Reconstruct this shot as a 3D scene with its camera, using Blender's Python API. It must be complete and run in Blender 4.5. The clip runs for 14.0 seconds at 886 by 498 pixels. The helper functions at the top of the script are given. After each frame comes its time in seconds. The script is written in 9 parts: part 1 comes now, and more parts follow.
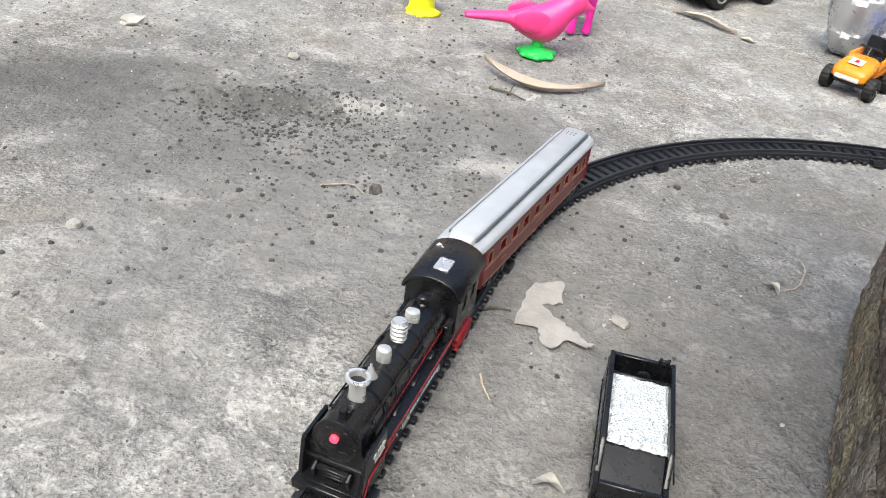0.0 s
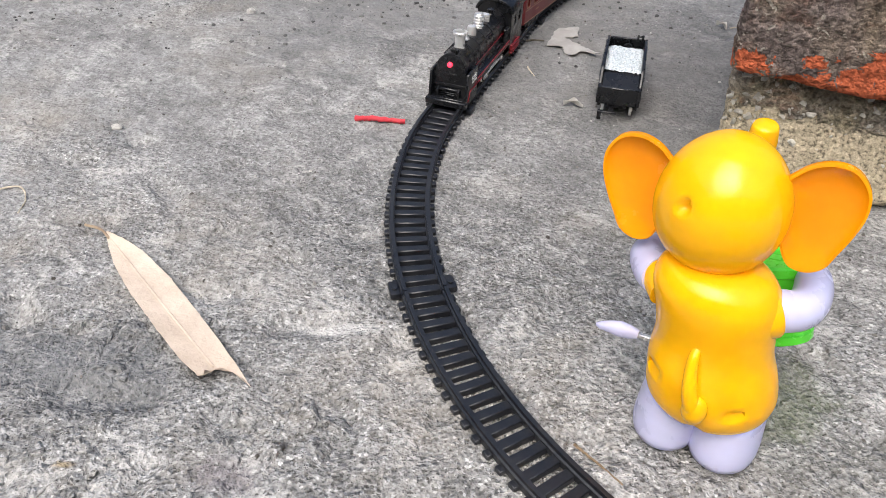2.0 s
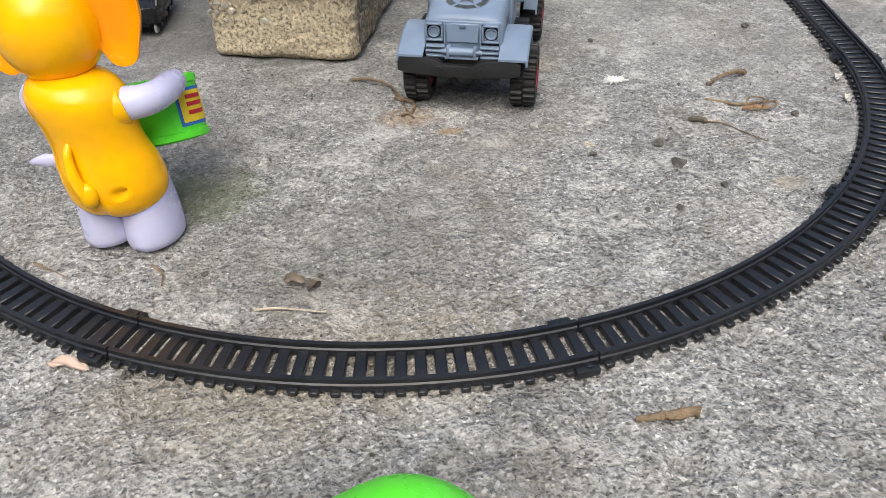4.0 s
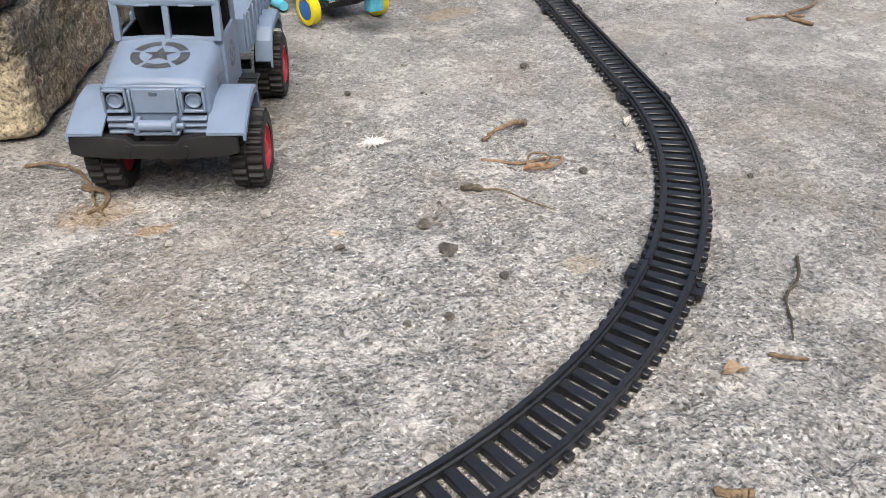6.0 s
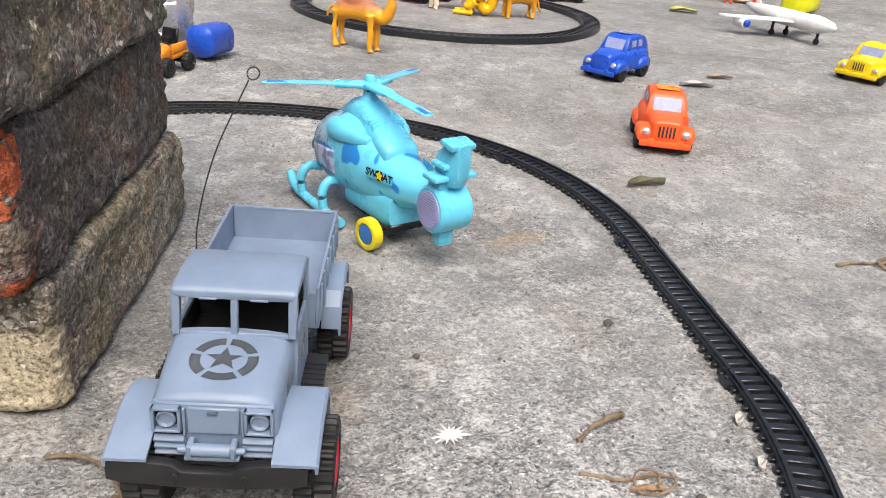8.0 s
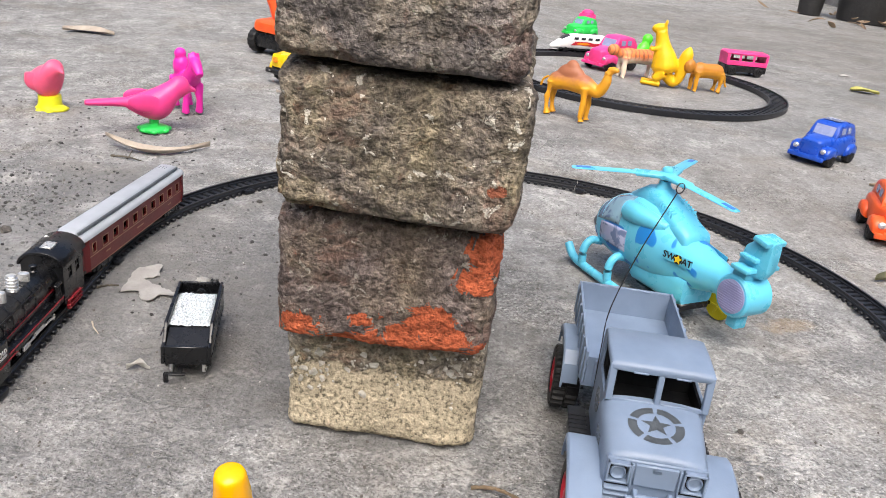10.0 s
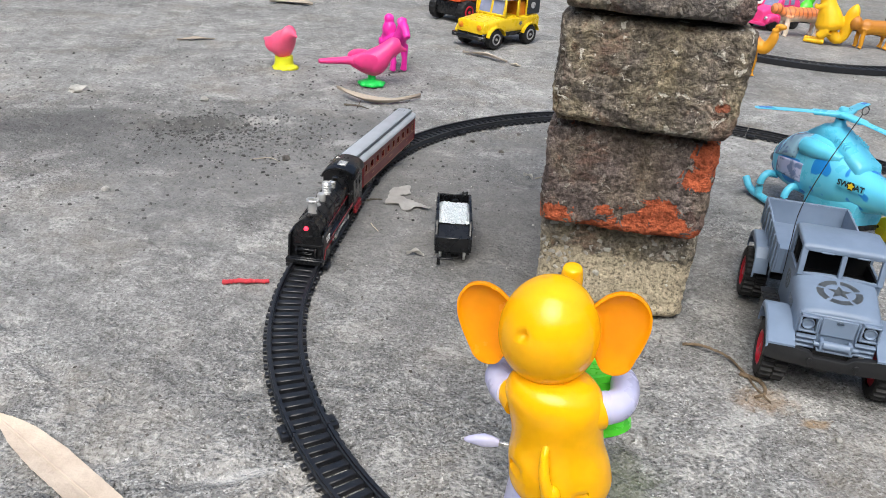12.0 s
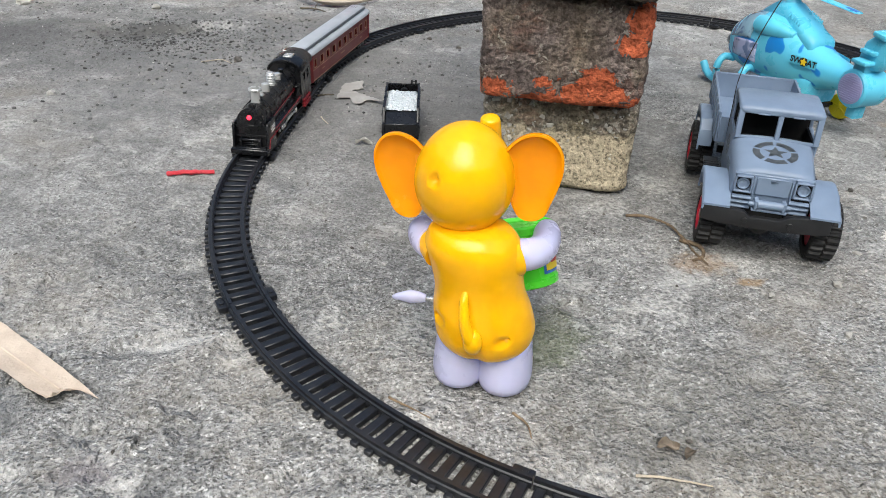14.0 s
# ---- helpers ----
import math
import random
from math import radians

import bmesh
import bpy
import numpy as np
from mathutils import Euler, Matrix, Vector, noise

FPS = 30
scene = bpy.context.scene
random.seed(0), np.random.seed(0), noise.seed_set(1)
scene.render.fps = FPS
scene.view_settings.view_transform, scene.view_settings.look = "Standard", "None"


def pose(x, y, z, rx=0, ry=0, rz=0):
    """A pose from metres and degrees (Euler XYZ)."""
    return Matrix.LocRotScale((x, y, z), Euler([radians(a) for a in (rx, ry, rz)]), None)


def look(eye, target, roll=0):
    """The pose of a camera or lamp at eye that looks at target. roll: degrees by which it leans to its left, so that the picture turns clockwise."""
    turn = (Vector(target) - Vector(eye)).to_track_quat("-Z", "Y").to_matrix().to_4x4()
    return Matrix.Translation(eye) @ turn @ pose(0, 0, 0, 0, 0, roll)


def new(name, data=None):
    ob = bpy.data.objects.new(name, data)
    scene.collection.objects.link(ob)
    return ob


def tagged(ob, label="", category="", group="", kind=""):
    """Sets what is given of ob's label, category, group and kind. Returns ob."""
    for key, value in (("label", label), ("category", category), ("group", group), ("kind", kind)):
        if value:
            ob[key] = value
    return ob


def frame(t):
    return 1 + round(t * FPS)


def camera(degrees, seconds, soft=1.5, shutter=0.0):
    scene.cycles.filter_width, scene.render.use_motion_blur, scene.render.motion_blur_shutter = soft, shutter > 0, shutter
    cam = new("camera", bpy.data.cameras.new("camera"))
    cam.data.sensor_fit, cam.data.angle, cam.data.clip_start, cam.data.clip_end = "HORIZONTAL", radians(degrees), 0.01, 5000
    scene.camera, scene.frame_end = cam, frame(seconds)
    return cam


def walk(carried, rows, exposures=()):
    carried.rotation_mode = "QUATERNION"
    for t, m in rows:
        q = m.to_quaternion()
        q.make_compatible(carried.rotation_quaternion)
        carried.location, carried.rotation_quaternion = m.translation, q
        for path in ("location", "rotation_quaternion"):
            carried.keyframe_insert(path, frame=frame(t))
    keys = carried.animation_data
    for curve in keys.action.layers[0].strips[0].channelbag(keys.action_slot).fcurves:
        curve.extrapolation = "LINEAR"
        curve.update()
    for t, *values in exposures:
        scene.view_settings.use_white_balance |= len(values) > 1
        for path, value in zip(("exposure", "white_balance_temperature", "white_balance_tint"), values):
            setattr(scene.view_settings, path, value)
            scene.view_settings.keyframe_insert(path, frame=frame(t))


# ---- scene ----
cam = camera(58.6, 14.0, 0.9)
PATH = [
    (0, (0.048, 0.01, 0.263), (0.138, 1.676, -0.84), 7.4),
    (0.5, (0.05, -0.04, 0.266), (0.06, 1.608, -0.867), 6.5),
    (1, (0.055, -0.125, 0.277), (0.025, 1.483, -0.913), 5.0),
    (1.5, (0.04, -0.212, 0.277), (0.017, 1.376, -0.939), 3.4),
    (2, (0.02, -0.282, 0.254), (0.047, 1.319, -0.945), 2.5),
    (2.5, (0.009, -0.364, 0.242), (0.127, 1.242, -0.943), 1.6),
    (3, (0.052, -0.412, 0.245), (0.292, 1.184, -0.936), 0.2),
    (3.5, (0.11, -0.44, 0.23), (0.484, 1.125, -0.959), -0.9),
    (4, (0.172, -0.431, 0.232), (0.692, 1.095, -0.952), -0.7),
    (4.2, (0.184, -0.429, 0.234), (0.755, 1.078, -0.951), -0.5),
    (6.3, (0.272, -0.321, 0.199), (1.207, 1.072, -0.89), 2.2),
    (6.5, (0.274, -0.301, 0.201), (1.229, 1.099, -0.86), 2.6),
    (7, (0.283, -0.269, 0.229), (1.274, 1.165, -0.753), 3.8),
    (7.2, (0.286, -0.261, 0.233), (1.285, 1.192, -0.712), 4.2),
    (9.3, (0.186, -0.228, 0.278), (1.063, 1.388, -0.508), 7.3),
    (9.5, (0.161, -0.226, 0.281), (1.007, 1.408, -0.503), 7.2),
    (10, (0.111, -0.221, 0.283), (0.865, 1.458, -0.501), 6.8),
    (10.5, (0.067, -0.224, 0.284), (0.722, 1.491, -0.509), 6.0),
    (11, (0.03, -0.239, 0.292), (0.594, 1.499, -0.522), 5.2),
    (11.5, (0.011, -0.28, 0.298), (0.5, 1.466, -0.545), 4.4),
    (12, (-0.005, -0.337, 0.293), (0.439, 1.403, -0.587), 4.0),
    (12.5, (0.014, -0.351, 0.295), (0.44, 1.372, -0.627), 3.8),
    (13, (0.003, -0.35, 0.285), (0.43, 1.35, -0.679), 3.5),
    (13.5, (0.009, -0.375, 0.272), (0.446, 1.3, -0.73), 3.0),
    (14, (0.026, -0.363, 0.263), (0.476, 1.291, -0.768), 2.3),
]
EXPOSURES = [(0.0, 1.06, 6250, 5), (0.5, 1.02, 6280, 5), (1.5, 0.94, 6150, 9), (2.5, 0.6, 6120, 8), (4.2, 0.62, 6220, 6), (6.3, 0.82, 6450, 9), (7.2, 0.88, 6450, 9), (9.3, 0.9, 6280, 10), (10.5, 0.84, 6250, 9), (11.5, 0.7, 6120, 7), (12.5, 0.56, 5980, 5), (14.0, 0.58, 6020, 4)]
walk(cam, [(t, look(eye, target, roll)) for t, eye, target, roll in PATH], EXPOSURES)

# ---- light: a bright overcast day, open sky ----
world = bpy.data.worlds.new("sky")
scene.world = world
world.use_nodes = True
wn = world.node_tree.nodes
wl = world.node_tree.links
sky = wn.new("ShaderNodeTexSky")
sky.sky_type = "NISHITA"
sky.sun_disc = False
sky.sun_elevation = radians(58)
sky.sun_rotation = radians(200)
sky.air_density = 1.0
sky.dust_density = 6.0
sky.ozone_density = 1.0
wn["Background"].inputs["Strength"].default_value = 0.13
wl.new(sky.outputs["Color"], wn["Background"].inputs["Color"])

sun_data = bpy.data.lights.new("sun", "SUN")
sun_data.energy = 1.5
sun_data.angle = radians(50)
sun_data.color = (1.0, 0.93, 0.84)
sun = new("sun", sun_data)
sun.matrix_world = look((-1.2, -2.0, 4.0), (0.0, 0.3, 0.0))


# ---- materials ----
def nodes_of(name):
    m = bpy.data.materials.new(name)
    m.use_nodes = True
    t = m.node_tree
    return m, t.nodes, t.links, t.nodes["Principled BSDF"]


def tex(n, l, scale, detail=4.0, rough=0.55, coord="Object", distortion=0.0):
    c = n.new("ShaderNodeTexCoord")
    k = n.new("ShaderNodeTexNoise")
    k.inputs["Scale"].default_value = scale
    k.inputs["Detail"].default_value = detail
    k.inputs["Roughness"].default_value = rough
    k.inputs["Distortion"].default_value = distortion
    l.new(c.outputs[coord], k.inputs["Vector"])
    return k.outputs["Fac"]


def grains(n, l, scale, output="Distance"):
    """Packed grains: the distance from each grain's middle, or a colour of its own."""
    c = n.new("ShaderNodeTexCoord")
    k = n.new("ShaderNodeTexVoronoi")
    k.inputs["Scale"].default_value = scale
    l.new(c.outputs["Object"], k.inputs["Vector"])
    return k.outputs[output]


def ramp(n, l, fac, stops):
    r = n.new("ShaderNodeValToRGB")
    e = r.color_ramp.elements
    while len(e) < len(stops):
        e.new(0.5)
    for el, (p, c) in zip(e, stops):
        el.position = p
        el.color = (*c, 1.0) if isinstance(c, tuple) else (c, c, c, 1.0)
    l.new(fac, r.inputs["Fac"])
    return r.outputs["Color"]


def mix(n, l, fac, a, b, mode="MIX"):
    m = n.new("ShaderNodeMix")
    m.data_type = "RGBA"
    m.blend_type = mode
    for sock, v in ((m.inputs["Factor"], fac), (m.inputs["A"], a), (m.inputs["B"], b)):
        if isinstance(v, (int, float)):
            sock.default_value = v
        elif isinstance(v, tuple):
            sock.default_value = (*v, 1.0)
        else:
            l.new(v, sock)
    return m.outputs["Result"]


def maths(n, l, op, a, b=0.0, c=0.0):
    m = n.new("ShaderNodeMath")
    m.operation = op
    for sock, v in zip(m.inputs, (a, b, c)):
        if isinstance(v, (int, float)):
            sock.default_value = v
        else:
            l.new(v, sock)
    return m.outputs[0]


def bump(n, l, bsdf, height, distance, strength=1.0):
    b = n.new("ShaderNodeBump")
    b.inputs["Distance"].default_value = distance
    b.inputs["Strength"].default_value = strength
    l.new(height, b.inputs["Height"])
    l.new(b.outputs["Normal"], bsdf.inputs["Normal"])
    return b


def plastic(name, colour, rough=0.35, dust=0.12, grain=0.02, metal=0.0, sub=0.0):
    """Moulded toy plastic: slight colour drift, handling marks in the gloss, a film of grey dust."""
    m, n, l, p = nodes_of(name)
    drift = tex(n, l, 45.0, 3.0)
    dark = tuple(c * 0.86 for c in colour)
    base = mix(n, l, ramp(n, l, drift, [(0.35, 0.0), (0.65, 1.0)]), dark, colour)
    specks = ramp(n, l, tex(n, l, 420.0, 5.0, 0.7), [(0.52, 0.0), (0.72, 1.0)])
    film = ramp(n, l, tex(n, l, 60.0, 5.0, 0.65), [(0.42, 0.15), (0.75, 1.0)])
    amount = maths(n, l, "MULTIPLY", mix(n, l, 0.5, specks, film), dust)
    l.new(mix(n, l, amount, base, (0.42, 0.4, 0.37)), p.inputs["Base Color"])
    gloss = maths(n, l, "MULTIPLY_ADD", film, 0.18, rough - 0.06)
    l.new(gloss, p.inputs["Roughness"])
    p.inputs["Metallic"].default_value = metal
    if sub:
        p.inputs["Subsurface Weight"].default_value = sub
        p.inputs["Subsurface Radius"].default_value = (0.006, 0.004, 0.002)
        p.inputs["Subsurface Scale"].default_value = 0.6
        p.inputs["Specular IOR Level"].default_value = 0.36
    bump(n, l, p, tex(n, l, 900.0, 3.0), 0.0004, grain * 10)
    return m


def blob(n, l, x, y, wx, wy, wobble=0.8, scale=7.0):
    """A soft-edged spot on the plan: 1 inside, 0 outside, with a ragged rim."""
    co = n.new("ShaderNodeTexCoord")
    vs = n.new("ShaderNodeVectorMath")
    vs.operation = "SUBTRACT"
    vs.inputs[1].default_value = (x, y, 0.0)
    vm = n.new("ShaderNodeVectorMath")
    vm.operation = "MULTIPLY"
    vm.inputs[1].default_value = (1.0 / wx, 1.0 / wy, 0.0)
    ln = n.new("ShaderNodeVectorMath")
    ln.operation = "LENGTH"
    l.new(co.outputs["Object"], vs.inputs[0])
    l.new(vs.outputs[0], vm.inputs[0])
    l.new(vm.outputs[0], ln.inputs[0])
    far = maths(n, l, "ADD", ln.outputs["Value"], maths(n, l, "MULTIPLY_ADD", tex(n, l, scale, 6.0, 0.7), 2 * wobble, -wobble))
    return ramp(n, l, far, [(0.45, 1.0), (1.0, 0.0)])


def concrete(name):
    """Old rough concrete: worn sandy aggregate with small dark pits, a smoother skin, lime patches, stains, dirt,
    painted shade.
    """
    m, n, l, p = nodes_of(name)
    fine = tex(n, l, 560.0, 1.0, 0.5)
    mott = tex(n, l, 290.0, 2.0, 0.6)
    clump = tex(n, l, 80.0, 3.0, 0.65)
    wide = tex(n, l, 5.5, 4.0, 0.6)
    patch = tex(n, l, 17.0, 5.0, 0.68, distortion=0.3)
    worn = maths(n, l, "MAXIMUM", ramp(n, l, wide, [(0.48, 0.0), (0.62, 0.8)]), blob(n, l, 0.15, -0.25, 0.80, 0.55, 0.7, 5.0))
    # sand grains bedded in the worn face, each its own shade
    sand = n.new("ShaderNodeSeparateColor")
    l.new(grains(n, l, 820.0, "Color"), sand.inputs[0])
    grain = ramp(n, l, sand.outputs[0], [(0.0, (0.150, 0.146, 0.137)), (0.18, (0.228, 0.225, 0.214)), (0.45, (0.282, 0.279, 0.268)), (0.75, (0.336, 0.333, 0.322)), (0.92, (0.41, 0.407, 0.395)), (1.0, (0.58, 0.577, 0.56))])
    skin = ramp(n, l, mott, [(0.32, (0.242, 0.240, 0.231)), (0.5, (0.280, 0.278, 0.269)), (0.68, (0.322, 0.320, 0.309))])
    c = mix(n, l, maths(n, l, "MULTIPLY_ADD", worn, 0.70, 0.26), skin, grain)
    c = mix(n, l, maths(n, l, "MULTIPLY_ADD", worn, 0.6, 0.4), c, mix(n, l, 1.0, c, ramp(n, l, mott, [(0.30, 0.66), (0.42, 0.91), (0.52, 1.03), (0.62, 1.14), (0.72, 1.28)]), "MULTIPLY"))
    gravel = n.new("ShaderNodeSeparateColor")
    l.new(grains(n, l, 300.0, "Color"), gravel.inputs[0])
    c = mix(n, l, maths(n, l, "MULTIPLY_ADD", worn, 0.7, 0.3), c, mix(n, l, 1.0, c, ramp(n, l, gravel.outputs[1], [(0.0, 0.78), (0.10, 0.97), (0.90, 1.0), (0.97, 1.15), (1.0, 1.25)]), "MULTIPLY"))
    c = mix(n, l, 1.0, c, ramp(n, l, clump, [(0.34, 0.84), (0.5, 1.0), (0.66, 1.14)]), "MULTIPLY")
    c = mix(n, l, 1.0, c, ramp(n, l, patch, [(0.36, 0.78), (0.46, 0.97), (0.54, 1.05), (0.64, 1.18)]), "MULTIPLY")
    # small pits and holes between the grains, their shade painted as dark colour
    pits = ramp(n, l, fine, [(0.28, 0.9), (0.37, 0.0)])
    c = mix(n, l, maths(n, l, "MULTIPLY", pits, maths(n, l, "MULTIPLY_ADD", worn, 0.45, 0.2)), c, (0.060, 0.058, 0.053))
    holes = ramp(n, l, tex(n, l, 210.0, 1.0, 0.5), [(0.25, 0.8), (0.31, 0.0)])
    c = mix(n, l, maths(n, l, "MULTIPLY", holes, worn), c, (0.075, 0.071, 0.064))
    pale = maths(n, l, "MULTIPLY", ramp(n, l, tex(n, l, 26.0, 5.0, 0.74, distortion=0.5), [(0.53, 0.0), (0.61, 1.0)]), ramp(n, l, mott, [(0.36, 0.15), (0.56, 1.0)]))
    c = mix(n, l, maths(n, l, "MULTIPLY", pale, 0.6), c, (0.56, 0.548, 0.52))
    dirt = maths(n, l, "MULTIPLY", ramp(n, l, tex(n, l, 9.0, 5.0, 0.65), [(0.50, 0.0), (0.70, 1.0)]), 0.42)
    c = mix(n, l, dirt, c, (0.25, 0.215, 0.165))
    c = mix(n, l, 1.0, c, ramp(n, l, tex(n, l, 3.2, 5.0, 0.65), [(0.38, 0.68), (0.5, 0.85), (0.62, 0.93)]), "MULTIPLY")
    for x, y, wx, wy, amount, colour in STAINS_AND_SHADE:
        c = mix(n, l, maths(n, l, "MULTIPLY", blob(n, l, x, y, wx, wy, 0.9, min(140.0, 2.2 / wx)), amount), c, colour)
    l.new(c, p.inputs["Base Color"])
    l.new(ramp(n, l, wide, [(0.4, 0.78), (0.6, 0.95)]), p.inputs["Roughness"])
    p.inputs["Specular IOR Level"].default_value = 0.25
    h = maths(n, l, "ADD", maths(n, l, "MULTIPLY", mott, 0.8), maths(n, l, "MULTIPLY", clump, 1.7))
    h = maths(n, l, "SUBTRACT", h, maths(n, l, "MULTIPLY", grains(n, l, 300.0), 0.16))
    h = maths(n, l, "SUBTRACT", h, maths(n, l, "MULTIPLY", pits, 0.25))
    h = maths(n, l, "MULTIPLY", h, maths(n, l, "MULTIPLY_ADD", worn, 0.55, 0.45))
    bump(n, l, p, h, 0.0038, 1.0)
    return m


# stains, other tones and painted shade in the concrete: x, y, half-widths, amount, colour
STAINS_AND_SHADE = [
    (-0.20, 0.57, 0.34, 0.14, 0.55, (0.10, 0.10, 0.098)),
    (-0.075, 0.590, 0.065, 0.030, 0.70, (0.06, 0.06, 0.058)),
    (-0.24, 0.60, 0.12, 0.06, 0.55, (0.074, 0.074, 0.074)),
    # two broad darker areas: the oval's far half, and round tender and stack
    (0.06, 0.46, 0.34, 0.20, 0.62, (0.145, 0.145, 0.143)),
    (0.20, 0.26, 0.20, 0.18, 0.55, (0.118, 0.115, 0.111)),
    # green reflection and shade by the elephant, painted into the ground colour
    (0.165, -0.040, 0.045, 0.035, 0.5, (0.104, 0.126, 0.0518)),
    (0.30, 0.012, 0.024, 0.016, 0.42, (0.296, 0.178, 0.074)),
    (0.19, -0.19, 0.12, 0.05, 0.40, (0.244, 0.2, 0.133)),
    (0.39, 0.07, 0.05, 0.03, 0.35, (0.311, 0.222, 0.126)),
    (0.274, -0.004, 0.022, 0.018, 0.32, (0.562, 0.555, 0.533)),
    (0.319, -0.013, 0.013, 0.006, 0.55, (0.326, 0.2, 0.0814)),
    (0.392, -0.061, 0.004, 0.003, 0.9, (0.459, 0.385, 0.252)),
    (0.062, -0.203, 0.022, 0.013, 0.42, (0.562, 0.548, 0.518)),
    (0.098, -0.222, 0.014, 0.008, 0.42, (0.562, 0.548, 0.518)),
    (-0.057, -0.091, 0.017, 0.010, 0.45, (0.148, 0.13, 0.148)),
    (-0.033, -0.114, 0.016, 0.010, 0.50, (0.118, 0.122, 0.126)),
    (-0.025, -0.143, 0.013, 0.009, 0.45, (0.215, 0.159, 0.133)),
    (-0.096, -0.153, 0.008, 0.006, 0.55, (0.185, 0.133, 0.0888)),
    (-0.055, -0.130, 0.009, 0.012, 0.75, (0.533, 0.525, 0.503)),
    (-0.087, -0.149, 0.007, 0.007, 0.8, (0.548, 0.54, 0.518)),
    (-0.119, -0.090, 0.005, 0.003, 0.75, (0.311, 0.244, 0.141)),
    (-0.075, -0.168, 0.006, 0.005, 0.7, (0.34, 0.281, 0.185)),
    (-0.070, -0.205, 0.040, 0.018, 0.5, (0.163, 0.159, 0.152)),
    (0.62, 0.20, 0.03, 0.014, 0.4, (0.311, 0.229, 0.133)),
    (-0.02, -0.005, 0.028, 0.006, 0.6, (0.562, 0.555, 0.533)),
    (0.23, -0.11, 0.11, 0.06, 0.40, (0.148, 0.141, 0.122)),
    # two broad areas that darken the ground far off to the right
    (1.30, 1.00, 0.70, 0.50, 0.28, (0.178, 0.174, 0.167)),
    (2.60, 1.90, 1.70, 1.10, 0.42, (0.15, 0.138, 0.122)),
    (0.95, 0.45, 0.40, 0.25, 0.22, (0.25, 0.225, 0.19)),
    (-0.118, -0.040, 0.045, 0.030, 0.55, (0.115, 0.12, 0.125)),
    (-0.155, -0.035, 0.030, 0.025, 0.45, (0.13, 0.135, 0.14)),
    (0.478, -0.136, 0.014, 0.009, 0.5, (0.34, 0.29, 0.21)),
    (0.203, -0.138, 0.022, 0.014, 0.4, (0.13, 0.12, 0.105)),
    # the lorry's shadow, painted darker into the ground beneath it
    (0.40, 0.10, 0.10, 0.10, 0.30, (0.12, 0.118, 0.11)),
    (0.11, 0.52, 0.05, 0.02, 0.5, (0.488, 0.481, 0.459)),
]


def old_brick(name, crust, pale, lime, clay_at, low=None, clay_colour=(0.50, 0.125, 0.055)):
    """A weathered brick with old mortar, lichen and lime; clay_at: spots (x, z, half-width, half-height) where fresh clay is broken open; low: (height, colour) of a sandy face under the crust."""
    m, n, l, p = nodes_of(name)
    fine = tex(n, l, 420.0, 2.0, 0.7)
    mid = tex(n, l, 85.0, 5.0, 0.72, distortion=0.25)
    big = tex(n, l, 24.0, 4.0, 0.6, distortion=0.6)
    grain = ramp(n, l, fine, [(0.35, 0.58), (0.46, 0.90), (0.54, 1.06), (0.64, 1.35)])
    flake = n.new("ShaderNodeSeparateColor")
    l.new(grains(n, l, 260.0, "Color"), flake.inputs[0])
    grain = mix(n, l, 1.0, grain, ramp(n, l, flake.outputs[0], [(0.0, 0.62), (0.2, 0.90), (0.75, 1.03), (0.9, 1.2), (1.0, 1.4)]), "MULTIPLY")
    c = mix(n, l, ramp(n, l, mid, [(0.44, 0.0), (0.56, 1.0)]), crust, pale)
    c = mix(n, l, ramp(n, l, tex(n, l, 34.0, 5.0, 0.65, distortion=0.8), [(0.54, 0.0), (0.62, 0.55)]), c, (crust[0] * 1.4, crust[1] * 1.0, crust[2] * 0.86))
    c = mix(n, l, ramp(n, l, big, [(0.38, 0.45), (0.52, 0.0)]), c, tuple(v * 0.5 for v in crust))
    zone = ramp(n, l, tex(n, l, 15.0, 3.0, 0.55, distortion=0.5), [(0.43, 0.0), (0.57, 1.0)])
    c = mix(n, l, 1.0, c, mix(n, l, zone, (0.96, 0.93, 0.98), (1.05, 1.0, 0.88)), "MULTIPLY")
    c = mix(n, l, 1.0, c, grain, "MULTIPLY")
    c = mix(n, l, maths(n, l, "MULTIPLY", ramp(n, l, tex(n, l, 105.0, 4.0, 0.65, distortion=0.6), [(0.61, 0.0), (0.635, 1.0)]), lime), c, (0.56, 0.525, 0.45))
    co = n.new("ShaderNodeTexCoord")
    sep = n.new("ShaderNodeSeparateXYZ")
    l.new(co.outputs["Object"], sep.inputs[0])
    front = maths(n, l, "LESS_THAN", sep.outputs["Y"], 0.014)
    relief = maths(n, l, "ADD", maths(n, l, "MULTIPLY", fine, 0.8), maths(n, l, "MULTIPLY", mid, 0.9))
    relief = maths(n, l, "SUBTRACT", relief, maths(n, l, "MULTIPLY", grains(n, l, 260.0), 0.4))
    if low:
        edge = maths(n, l, "ADD", sep.outputs["Z"], maths(n, l, "MULTIPLY_ADD", tex(n, l, 45.0, 5.0, 0.65), 0.05, -0.025))
        below = maths(n, l, "MULTIPLY", ramp(n, l, maths(n, l, "MULTIPLY", edge, 10.0), [(low[0] * 10 - 0.012, 1.0), (low[0] * 10 + 0.012, 0.0)]), front)
        sand = mix(n, l, 1.0, low[1], ramp(n, l, fine, [(0.34, 0.35), (0.46, 0.9), (0.56, 1.08), (0.66, 1.4)]), "MULTIPLY")
        c = mix(n, l, below, c, sand)
        relief = maths(n, l, "MULTIPLY", relief, maths(n, l, "MULTIPLY_ADD", below, -0.6, 1.0))
